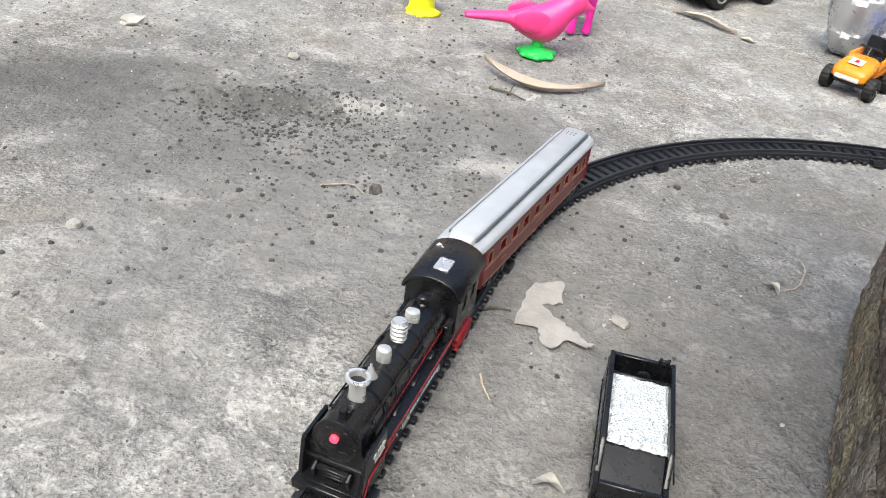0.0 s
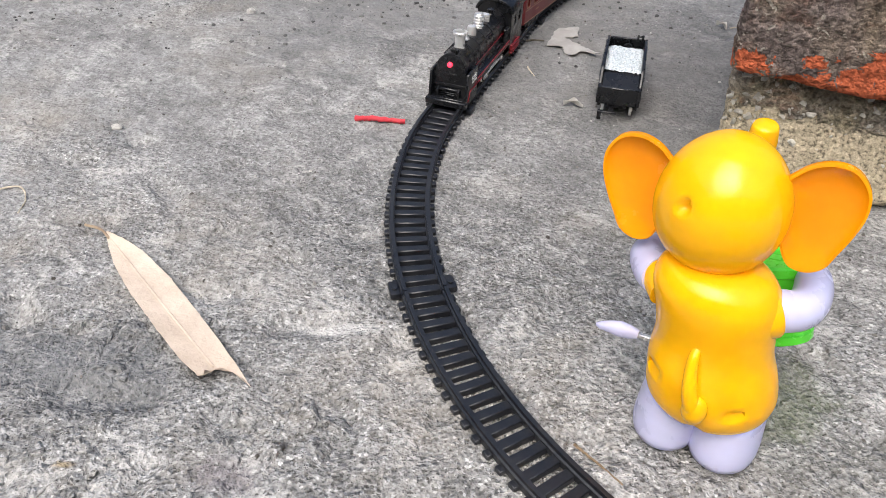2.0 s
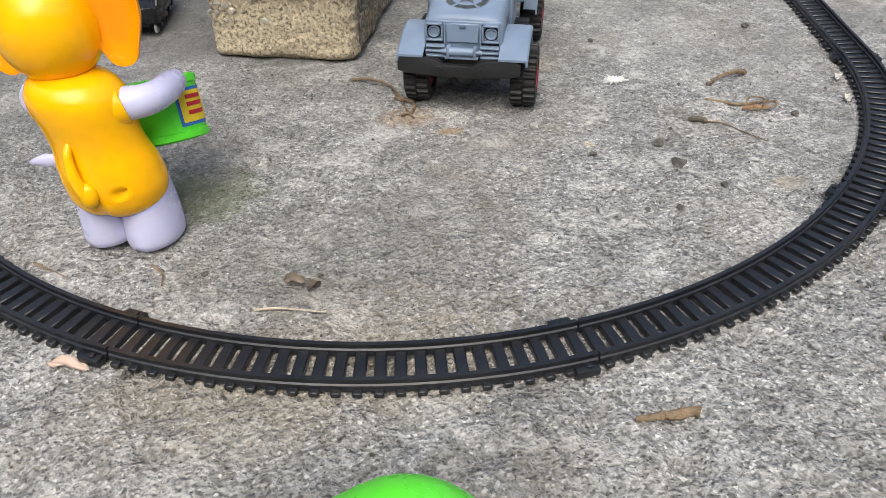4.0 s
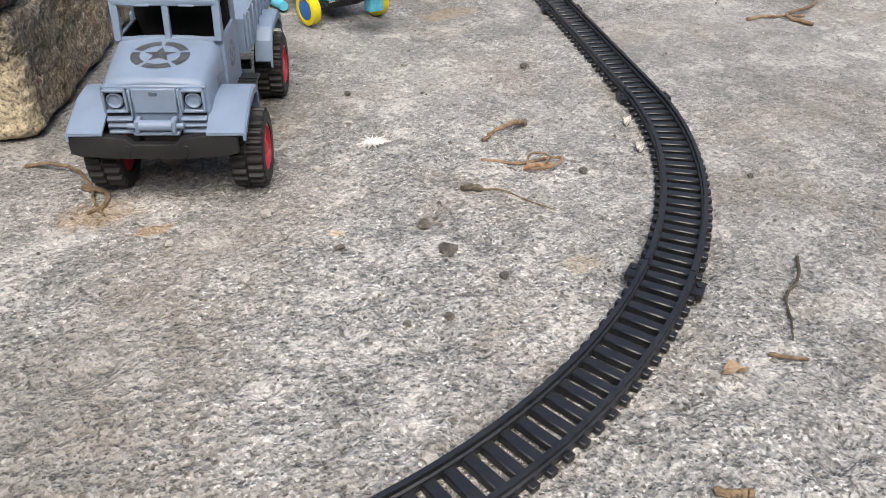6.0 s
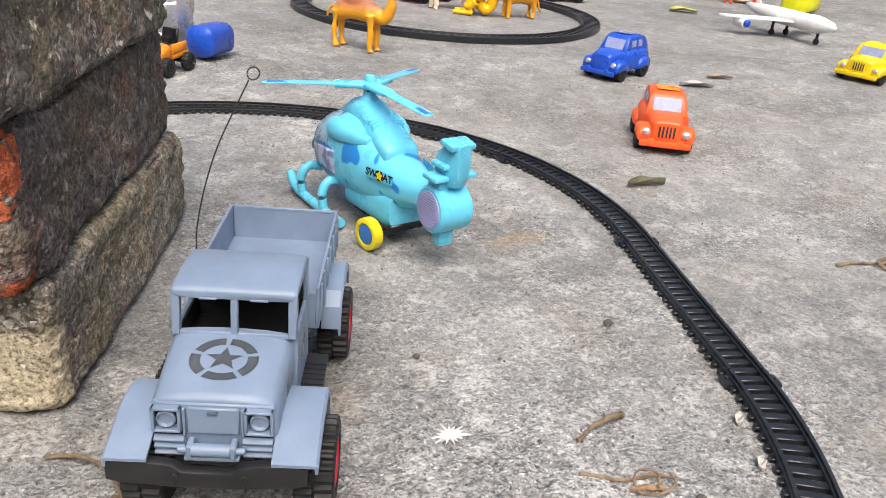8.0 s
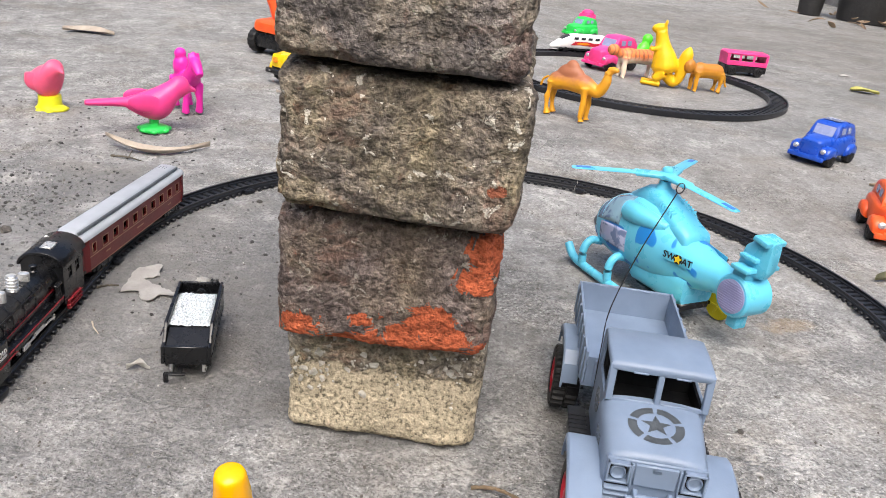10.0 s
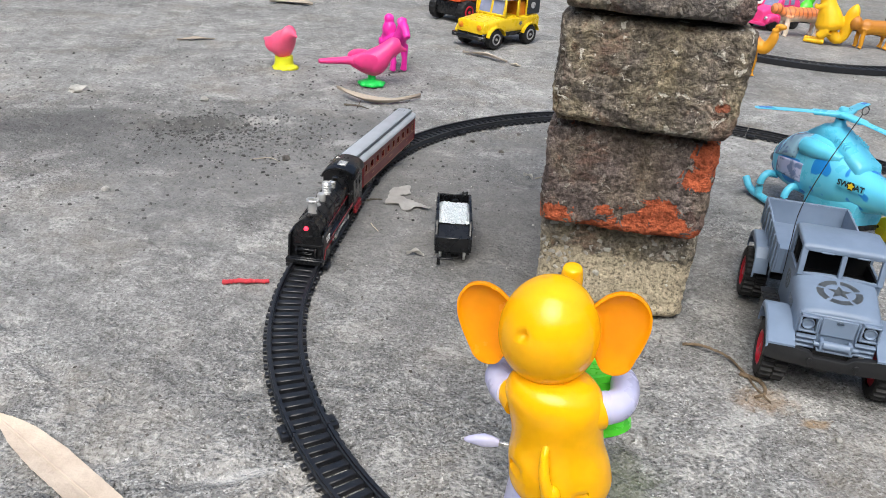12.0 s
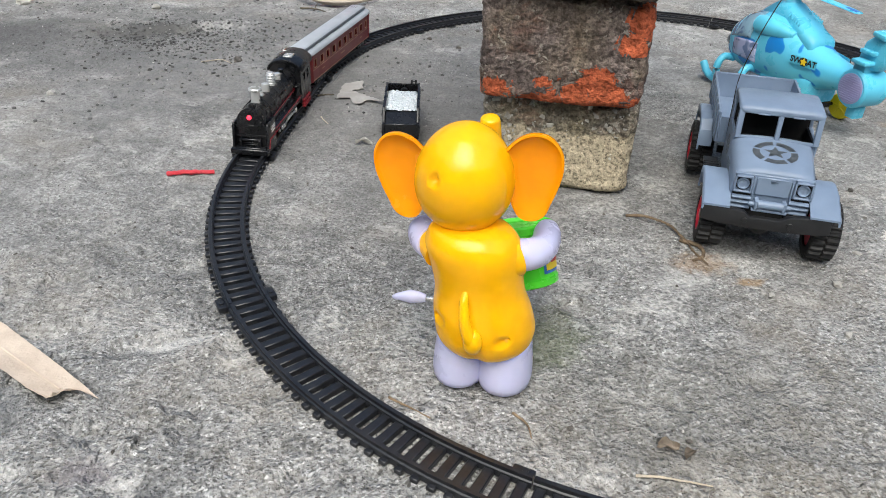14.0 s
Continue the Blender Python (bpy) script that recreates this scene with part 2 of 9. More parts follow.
    open_clay = maths(n, l, "MULTIPLY", ramp(n, l, tex(n, l, 95.0, 5.0, 0.7), [(0.66, 0.0), (0.70, 0.8)]), 0.6 if clay_at else 0.2)
    for x, z, w, h in clay_at:
        a = n.new("ShaderNodeVectorMath")
        a.operation = "SUBTRACT"
        a.inputs[1].default_value = (x, 0.0, z)
        b = n.new("ShaderNodeVectorMath")
        b.operation = "MULTIPLY"
        b.inputs[1].default_value = (1.0 / w, 0.0, 1.0 / h)
        g = n.new("ShaderNodeVectorMath")
        g.operation = "LENGTH"
        l.new(co.outputs["Object"], a.inputs[0])
        l.new(a.outputs[0], b.inputs[0])
        l.new(b.outputs[0], g.inputs[0])
        d = maths(n, l, "ADD", g.outputs["Value"], maths(n, l, "MULTIPLY_ADD", tex(n, l, 75.0, 5.0, 0.7, distortion=1.0), 3.6, -1.8))
        spot = maths(n, l, "MULTIPLY", ramp(n, l, d, [(0.95, 1.0), (0.99, 0.0)]), front)
        open_clay = maths(n, l, "MAXIMUM", open_clay, spot)
    clay = mix(n, l, ramp(n, l, mid, [(0.36, 0.0), (0.56, 1.0)]), tuple(v * 0.55 for v in clay_colour), clay_colour)
    clay = mix(n, l, 1.0, clay, ramp(n, l, fine, [(0.34, 0.6), (0.5, 1.0), (0.66, 1.2)]), "MULTIPLY")
    l.new(mix(n, l, open_clay, c, clay), p.inputs["Base Color"])
    p.inputs["Roughness"].default_value = 0.92
    p.inputs["Specular IOR Level"].default_value = 0.2
    relief = maths(n, l, "SUBTRACT", relief, maths(n, l, "MULTIPLY", open_clay, 0.6))
    bump(n, l, p, relief, 0.0036, 1.0)
    return m


def natural(name, a, b, scale=60.0, rough=0.8, relief=0.002):
    """Dry leaves, twigs, seeds, stones: two colours in a mottled drift."""
    m, n, l, p = nodes_of(name)
    c = mix(n, l, ramp(n, l, tex(n, l, scale, 5.0, 0.65), [(0.35, 0.0), (0.65, 1.0)]), a, b)
    oi = n.new("ShaderNodeObjectInfo")
    vary = maths(n, l, "MULTIPLY_ADD", oi.outputs["Random"], 0.4, 0.8)
    l.new(mix(n, l, 1.0, c, vary, "MULTIPLY"), p.inputs["Base Color"])
    p.inputs["Roughness"].default_value = rough
    bump(n, l, p, tex(n, l, scale * 8, 4.0), relief, 0.6)
    return m


def gravel_load(name):
    """Moulded silvery gravel: small facets of light and dark grey."""
    m, n, l, p = nodes_of(name)
    sep = n.new("ShaderNodeSeparateColor")
    l.new(grains(n, l, 900.0, "Color"), sep.inputs[0])
    l.new(ramp(n, l, sep.outputs[0], [(0.0, (0.46, 0.52, 0.57)), (0.25, (0.70, 0.76, 0.80)), (0.8, (0.82, 0.88, 0.92)), (1.0, (0.95, 0.97, 0.98))]), p.inputs["Base Color"])
    p.inputs["Roughness"].default_value = 0.4
    bump(n, l, p, grains(n, l, 900.0), 0.0016, 1.0)
    return m


def scatter_stone(name, shades=((0.0, (0.06, 0.052, 0.044)), (0.4, (0.15, 0.14, 0.126)), (0.8, (0.25, 0.24, 0.222)), (1.0, (0.46, 0.445, 0.42)))):
    """Loose grit, each grain its own shade."""
    m, n, l, p = nodes_of(name)
    g = n.new("ShaderNodeNewGeometry")
    l.new(ramp(n, l, g.outputs["Random Per Island"], list(shades)), p.inputs["Base Color"])
    p.inputs["Roughness"].default_value = 0.9
    return m


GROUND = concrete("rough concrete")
GRIT = scatter_stone("grit")
CRUMB = scatter_stone("crumbs", ((0.0, (0.030, 0.029, 0.028)), (0.5, (0.075, 0.074, 0.071)), (0.9, (0.14, 0.138, 0.132)), (1.0, (0.28, 0.275, 0.265))))
BRICK_MATS = [
    old_brick("brick sandy", (0.215, 0.195, 0.155), (0.36, 0.322, 0.242), 0.6, [], (0.047, (0.43, 0.37, 0.265))),
    old_brick("brick broken", (0.120, 0.098, 0.085), (0.200, 0.168, 0.145), 0.35, [(0.028, 0.006, 0.028, 0.013), (0.024, 0.017, 0.013, 0.012), (0.050, 0.062, 0.010, 0.015), (0.045, 0.046, 0.010, 0.008), (-0.043, 0.008, 0.013, 0.007), (-0.014, 0.002, 0.018, 0.005), (-0.012, 0.016, 0.006, 0.004)]),
    old_brick("brick mossy", (0.148, 0.130, 0.106), (0.265, 0.234, 0.176), 0.9, [(0.047, 0.022, 0.0045, 0.003)], None, (0.30, 0.105, 0.060)),
    old_brick("brick mortar", (0.130, 0.119, 0.108), (0.225, 0.202, 0.172), 0.4, []),
]
LIME_CRUST = natural("lime crust", (0.42, 0.39, 0.33), (0.74, 0.71, 0.63), 120.0, 0.9, 0.002)
BLACK = plastic("black plastic", (0.005, 0.0055, 0.007), 0.27, 0.02)
TRACK_BLACK = plastic("track plastic", (0.0085, 0.0098, 0.0135), 0.36, 0.05)
SATIN = plastic("bright plated plastic", (0.80, 0.80, 0.78), 0.28, 0.03, metal=0.7)
RED_TRIM = plastic("red trim", (0.30, 0.012, 0.02), 0.4, 0.05)
MAROON = plastic("maroon plastic", (0.15, 0.010, 0.014), 0.36, 0.06)
GOLD = plastic("faded gold line", (0.36, 0.20, 0.13), 0.5, 0.05)
ROOF = plastic("silver-grey paint", (0.42, 0.45, 0.49), 0.42, 0.08, metal=0.15)
ROOF_LINE = plastic("dark grey paint", (0.13, 0.15, 0.17), 0.5, 0.05)
WHITE = plastic("white plastic", (0.78, 0.78, 0.76), 0.4, 0.05)
COAL = gravel_load("pale silver gravel")
TRUCK = plastic("blue-grey plastic", (0.185, 0.245, 0.345), 0.42, 0.07)
DARK_GREY = plastic("dark grey plastic", (0.012, 0.0125, 0.0145), 0.45, 0.03)
# shade inside the cab and behind the grille, put into the colour
SHADE_BLACK = plastic("black for shaded insides", (0.004, 0.004, 0.004), 0.7, 0.0)
RUBBER = plastic("black rubber", (0.0045, 0.0045, 0.005), 0.6, 0.015)
RED = plastic("red plastic", (0.50, 0.012, 0.03), 0.32, 0.03)
YELLOW = plastic("golden yellow plastic", (1.0, 0.50, 0.0), 0.15, 0.0, 0.002, sub=0.15)
ORANGE_EAR = plastic("orange plastic", (1.0, 0.35, 0.0), 0.22, 0.0, 0.004, sub=0.15)
LILAC = plastic("pale lilac plastic", (0.58, 0.58, 0.80), 0.3, 0.02, 0.004, sub=0.1)
LIME = plastic("lime green plastic", (0.13, 0.80, 0.035), 0.28, 0.01, 0.004)


# ---- building blocks ----
def T(x=0, y=0, z=0, rx=0, ry=0, rz=0):
    return pose(x, y, z, rx, ry, rz)


def join(bm, tmp, m=None):
    if m is not None:
        tmp.transform(m)
    me = bpy.data.meshes.new("tmp")
    tmp.to_mesh(me)
    tmp.free()
    bm.from_mesh(me)
    bpy.data.meshes.remove(me)
    return bm


def box(bm, size, m=None, bevel=0.0, seg=2, taper=None):
    """A box centred on its pose; taper: scale of its top face in x and y."""
    t = bmesh.new()
    bmesh.ops.create_cube(t, size=1.0)
    for v in t.verts:
        if taper and v.co.z > 0:
            v.co.x *= taper[0]
            v.co.y *= taper[1]
        v.co = Vector((v.co.x * size[0], v.co.y * size[1], v.co.z * size[2]))
    if bevel:
        bmesh.ops.bevel(t, geom=list(t.edges), offset=bevel, segments=seg, profile=0.5, affect="EDGES")
    return join(bm, t, m)


def loft(bm, rings, m=None, caps=True, closed=True):
    """Skins rings of points (all of one length)."""
    t = bmesh.new()
    rows = [[t.verts.new(p) for p in ring] for ring in rings]
    k = len(rows[0])
    for a, b in zip(rows, rows[1:]):
        for i in range(k if closed else k - 1):
            j = (i + 1) % k
            t.faces.new((a[i], a[j], b[j], b[i]))
    if caps:
        t.faces.new(list(reversed(rows[0])))
        t.faces.new(rows[-1])
    bmesh.ops.recalc_face_normals(t, faces=list(t.faces))
    return join(bm, t, m)


def lathe(bm, profile, m=None, seg=24, caps=True):
    """Turns a profile of (radius, height) about z."""
    rings = [[Vector((max(r, 1e-5) * math.cos(2 * math.pi * i / seg), max(r, 1e-5) * math.sin(2 * math.pi * i / seg), z)) for i in range(seg)] for r, z in profile]
    return loft(bm, rings, m, caps)


def treaded(bm, profile, lugs, depth, m=None):
    """A turned tyre whose tread is cut into lugs; the grooves of its two halves are offset. Profile: (radius, height, tread 0, 1 or 2)."""
    seg = lugs * 4
    rings = []
    for r, z, tread in profile:
        ring = []
        for i in range(seg):
            groove = tread and (i + 2 * (tread - 1)) % 4 >= 2
            q = r - depth if groove else r
            a = 2 * math.pi * i / seg
            ring.append(Vector((q * math.cos(a), q * math.sin(a), z)))
        rings.append(ring)
    return loft(bm, rings, m, False)


def rod(bm, r, h, m=None, seg=20, edge=0.0):
    e = edge or r * 0.08
    return lathe(bm, [(r - e, -h / 2), (r, -h / 2 + e), (r, h / 2 - e), (r - e, h / 2)], m, seg)


def ball(bm, radii, m=None, seg=24, rings=14):
    prof = [(math.sin(math.pi * i / rings), -math.cos(math.pi * i / rings)) for i in range(rings + 1)]
    t = bmesh.new()
    lathe(t, prof, None, seg)
    bmesh.ops.transform(t, matrix=Matrix.Diagonal((*radii, 1.0)), verts=list(t.verts))
    return join(bm, t, m)


def tube(bm, points, radii, m=None, seg=10, flat=1.0):
    """A round limb along points; radii: one or one for each point."""
    pts = [Vector(p) for p in points]
    if isinstance(radii, (int, float)):
        radii = [radii] * len(pts)
    rings = []
    up = Vector((0, 0, 1))
    for i, p in enumerate(pts):
        d = (pts[min(i + 1, len(pts) - 1)] - pts[max(i - 1, 0)]).normalized()
        side = d.cross(up)
        if side.length < 0.05:
            side = d.cross(Vector((0, 1, 0)))
        side.normalize()
        over = side.cross(d).normalized()
        rings.append([p + radii[i] * (math.cos(2 * math.pi * j / seg) * side + flat * math.sin(2 * math.pi * j / seg) * over) for j in range(seg)])
    return loft(bm, rings, m)


def spline(points, steps=6):
    """Smooth points through the given ones."""
    p = [Vector(q) for q in points]
    p = [2 * p[0] - p[1]] + p + [2 * p[-1] - p[-2]]
    out = []
    for i in range(1, len(p) - 2):
        for k in range(steps):
            t = k / steps
            out.append(0.5 * ((2 * p[i]) + (p[i + 1] - p[i - 1]) * t + (2 * p[i - 1] - 5 * p[i] + 4 * p[i + 1] - p[i + 2]) * t * t + (3 * p[i] - p[i - 1] - 3 * p[i + 1] + p[i + 2]) * t ** 3))
    return out + [p[-2]]


def prism(bm, outline, thick, m=None, bevel=0.0):
    """A flat outline in x, y, pulled up by thick."""
    t = bmesh.new()
    f = t.faces.new([t.verts.new((x, y, 0)) for x, y in outline])
    r = bmesh.ops.extrude_face_region(t, geom=[f])
    for v in r["geom"]:
        if isinstance(v, bmesh.types.BMVert):
            v.co.z += thick
    bmesh.ops.recalc_face_normals(t, faces=list(t.faces))
    if bevel:
        es = [e for e in t.edges if abs(e.verts[0].co.z - e.verts[1].co.z) < 1e-7]
        bmesh.ops.bevel(t, geom=es, offset=bevel, segments=2, profile=0.5, affect="EDGES")
    return join(bm, t, m)


def hull_rings(stations, k=28, power=2.6):
    """Rounded cross-sections along x: (x, centre y, bottom z, top z, half-width[, power])."""
    rings = []
    for s in stations:
        x, cy, z0, z1, w = s[:5]
        e = 2.0 / (s[5] if len(s) > 5 else power)
        ring = []
        for i in range(k):
            a = 2 * math.pi * (i + 0.5) / k
            c, q = math.cos(a), math.sin(a)
            ring.append(Vector((x, cy + w * math.copysign(abs(c) ** e, c), (z0 + z1) / 2 + (z1 - z0) / 2 * math.copysign(abs(q) ** e, q))))
        rings.append(ring)
    return rings


def mesh_from(bm, name, material, smooth=40.0):
    me = bpy.data.meshes.new(name)
    bm.to_mesh(me)
    bm.free()
    for f in me.polygons:
        f.use_smooth = True
    me.set_sharp_from_angle(angle=radians(smooth))
    me.materials.append(material)
    return me


def part(name, bm, material, parent=None, label="", m=None, smooth=40.0):
    """Links a bmesh, or a mesh made before, as one object under a thing or part."""
    me = mesh_from(bm, name, material, smooth) if isinstance(bm, bmesh.types.BMesh) else bm
    ob = new(name, me)
    ob.parent = parent
    if m is not None:
        ob.matrix_basis = m
    return tagged(ob, label)


def thing(name, m, label, category, group=""):
    e = new(name)
    e.empty_display_size = 0.02
    e.matrix_basis = m
    return tagged(e, label, category, group)


def solid(name, bm, material, m, label, category, group="", kind="", smooth=40.0):
    """A thing of one mesh."""
    ob = new(name, mesh_from(bm, name, material, smooth))
    ob.matrix_basis = m
    return tagged(ob, label, category, group, kind)


def letters(name, text, size, material, parent, m, label="", thick=0.00012):
    c = bpy.data.curves.new(name, "FONT")
    c.body, c.size, c.extrude = text, size, thick
    c.align_x, c.align_y = "CENTER", "CENTER"
    c.offset = size * 0.018
    tmp = bpy.data.objects.new(name, c)
    me = bpy.data.meshes.new_from_object(tmp)
    bpy.data.objects.remove(tmp)
    me.materials.append(material)
    ob = new(name, me)
    ob.parent = parent
    ob.matrix_basis = m
    return tagged(ob, label)


B = bmesh.new


# ---- the ground: one rough sheet ----
def ground_axis(lo, hi, step, far):
    a = list(np.arange(lo, hi, step))
    g, x = step, a[-1]
    while x < far:
        g *= 1.35
        x += g
        a.append(x)
    g, x = step, a[0]
    while x > -far:
        g *= 1.35
        x -= g
        a.insert(0, x)
    return a


def ground_height(x, y):
    if not (-1.2 < x < 2.6 and -1.0 < y < 2.4):
        return 0.0
    v = Vector((x, y, 0.0))
    h = 0.0008 * noise.noise(v * 9.0) + min(0.0003, 0.0008 * noise.noise(v * 34.0) + 0.0010 * noise.noise(v * 110.0) + 0.0008 * noise.noise(v * 190.0))
    # worn pits and flaked-off scabs
    rough = math.exp(-((x + 0.16) / 0.20) ** 2 - ((y + 0.08) / 0.20) ** 2)
    h -= (0.0042 + 0.010 * rough) * max(0.0, noise.noise(v * 42.0 + Vector((3.1, 0.7, 2.0))) - 0.12) + 0.003 * max(0.0, noise.noise(v * 95.0) - 0.2)
    # cracked ledges where the skim has broken away
    for ax, ay, bx, by in ((-0.150, -0.113, -0.140, -0.097), (-0.141, -0.163, -0.136, -0.150)):
        f = min(1.0, max(0.0, ((x - ax) * (bx - ax) + (y - ay) * (by - ay)) / ((bx - ax) ** 2 + (by - ay) ** 2)))
        h -= 0.004 * math.exp(-((x - ax - f * (bx - ax)) ** 2 + (y - ay - f * (by - ay)) ** 2) / 0.003 ** 2)
    # a broken, crumbled strip in the surface beside the stain: a ledge stepping down towards the yard
    d = ((x + 0.066) / 0.070) ** 2 + ((y - 0.600 - 0.10 * (x + 0.066)) / 0.034) ** 2
    if d < 5:
        ledge = y - 0.592 - 0.10 * (x + 0.066) - 0.010 * noise.noise(v * 38.0)
        step = 1 / (1 + math.exp(-max(-40.0, min(40.0, ledge / 0.0016))))
        h += math.exp(-0.6 * d) * (0.0075 * step * math.exp(-max(0.0, ledge) / 0.022) + 0.006 * noise.noise(v * 60.0) * step - 0.0035 * (1 - step) + 0.003 * noise.noise(v * 120.0))
    return h - 0.0008


def build_ground():
    xs, ys = ground_axis(-0.36, 0.90, 0.0027, 70.0), ground_axis(-0.42, 0.74, 0.0027, 70.0)
    verts = [(x, y, ground_height(x, y)) for y in ys for x in xs]
    w = len(xs)
    faces = [(j * w + i, j * w + i + 1, (j + 1) * w + i + 1, (j + 1) * w + i) for j in range(len(ys) - 1) for i in range(w - 1)]
    me = bpy.data.meshes.new("ground")
    me.from_pydata(verts, [], faces)
    me.shade_smooth()
    me.materials.append(GROUND)
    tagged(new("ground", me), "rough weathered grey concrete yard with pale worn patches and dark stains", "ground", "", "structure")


build_ground()


def build_grit():
    """Loose grains and chips on the concrete."""
    rnd = random.Random(5)
    verts, faces = [], []
    for _ in range(22000):
        x, y = rnd.uniform(-0.42, 1.15), rnd.uniform(-0.45, 1.05)
        s = 0.0003 + 0.0011 * rnd.random() ** 5
        a = rnd.uniform(0, 6.28)
        z = ground_height(x, y)
        k = len(verts)
        n_side = rnd.choice((4, 5))
        for i in range(n_side):
            b = a + 6.28 * i / n_side
            r = s * rnd.uniform(0.7, 1.3)
            verts.append((x + r * math.cos(b), y + r * math.sin(b), z - 0.0003))
        for i in range(n_side):
            b = a + 6.28 * i / n_side + 0.3
            r = s * rnd.uniform(0.4, 0.8)
            verts.append((x + r * math.cos(b), y + r * math.sin(b), z + s * rnd.uniform(0.4, 0.9)))
        for i in range(n_side):
            j = (i + 1) % n_side
            faces.append((k + i, k + j, k + n_side + j, k + n_side + i))
        faces.append(tuple(k + n_side + i for i in range(n_side)))
    me = bpy.data.meshes.new("grit")
    me.from_pydata(verts, [], faces)
    me.materials.append(GRIT)
    tagged(new("grit", me), "loose pale and dark grit scattered over the concrete", "grit", "", "stuff")


build_grit()


def build_crumbs():
    """Dark crumbs and flakes broken out of the concrete round the sooty stain."""
    rnd = random.Random(9)
    verts, faces = [], []
    for k in range(5200):
        if k < 1500:
            x, y = rnd.gauss(-0.06, 0.05), rnd.gauss(0.575, 0.03)
        elif k < 3400:
            x, y = rnd.gauss(0.0, 0.07), rnd.gauss(0.54, 0.06)
        else:
            x, y = rnd.uniform(-0.36, 0.25), rnd.uniform(0.30, 0.95)
        s = 0.0005 + 0.0019 * rnd.random() ** 5
        z = ground_height(x, y) - s * 0.2
        at = len(verts)
        turn = rnd.uniform(0, 6.28)
        for up, width in ((0.0, 1.0), (0.7, 0.75)):
            for i in range(5):
                a = turn + 6.28 * i / 5 + up * 0.4
                r = s * width * rnd.uniform(0.6, 1.3)
                verts.append((x + r * math.cos(a), y + r * math.sin(a), z + up * s * rnd.uniform(0.8, 1.2)))
        for i in range(5):
            j = (i + 1) % 5
            faces.append((at + i, at + j, at + 5 + j, at + 5 + i))
        faces.append(tuple(at + 5 + i for i in range(5)))
    me = bpy.data.meshes.new("crumbs")
    me.from_pydata(verts, [], faces)
    me.materials.append(CRUMB)
    tagged(new("concrete_crumbs", me), "dark crumbs of broken concrete round a sooty stain", "crumbs", "", "stuff")


build_crumbs()


def build_scabs():
    """Pale scabs and flakes lifting off the worn concrete."""
    rnd = random.Random(31)
    verts, faces = [], []
    spots = ((-0.064, -0.177), (-0.085, -0.149), (-0.054, -0.134), (-0.036, -0.169), (-0.111, -0.017), (-0.044, -0.062), (-0.075, -0.168), (-0.138, -0.155), (-0.120, -0.090), (-0.025, -0.143))
    for k in range(760):
        if k < 520:
            cx, cy = spots[k % len(spots)]
            x, y, s = rnd.gauss(cx, 0.013), rnd.gauss(cy, 0.011), 0.0008 + 0.0046 * rnd.random() ** 4
        else:
            x, y, s = rnd.uniform(-0.24, 0.02), rnd.uniform(-0.22, 0.06), 0.0008 + 0.0028 * rnd.random() ** 4
        z = ground_height(x, y)
        at, turn, long, tip = len(verts), rnd.uniform(0, 6.28), rnd.uniform(1.0, 2.0), rnd.uniform(0, 6.28)
        for level, width in ((-0.0004, 1.0), (0.0, 0.92), (1.0, 0.7)):
            for i in range(9):
                a = 6.283 * i / 9 + level * 0.00005
                r = s * width * (1 + 0.35 * math.sin(3 * a + tip) + rnd.uniform(-0.16, 0.16))
                px, py = r * long * math.cos(a), r * math.sin(a)
                up = level if level <= 0 else min(0.0018, s * 0.36) * (1 + 0.7 * math.cos(a - tip))
                verts.append((x + px * math.cos(turn) - py * math.sin(turn), y + px * math.sin(turn) + py * math.cos(turn), z + up + (0.0003 if level == 0 else 0)))
        for ring in (0, 9):
            for i in range(9):
                j = (i + 1) % 9
                faces.append((at + ring + i, at + ring + j, at + ring + 9 + j, at + ring + 9 + i))
        faces.append(tuple(at + 18 + i for i in range(9)))
    me = bpy.data.meshes.new("scabs")
    me.from_pydata(verts, [], faces)
    me.shade_smooth()
    me.materials.append(GROUND)
    tagged(new("concrete_scabs", me), "grey scabs and flakes lifting off the worn concrete", "flakes", "", "stuff")


build_scabs()


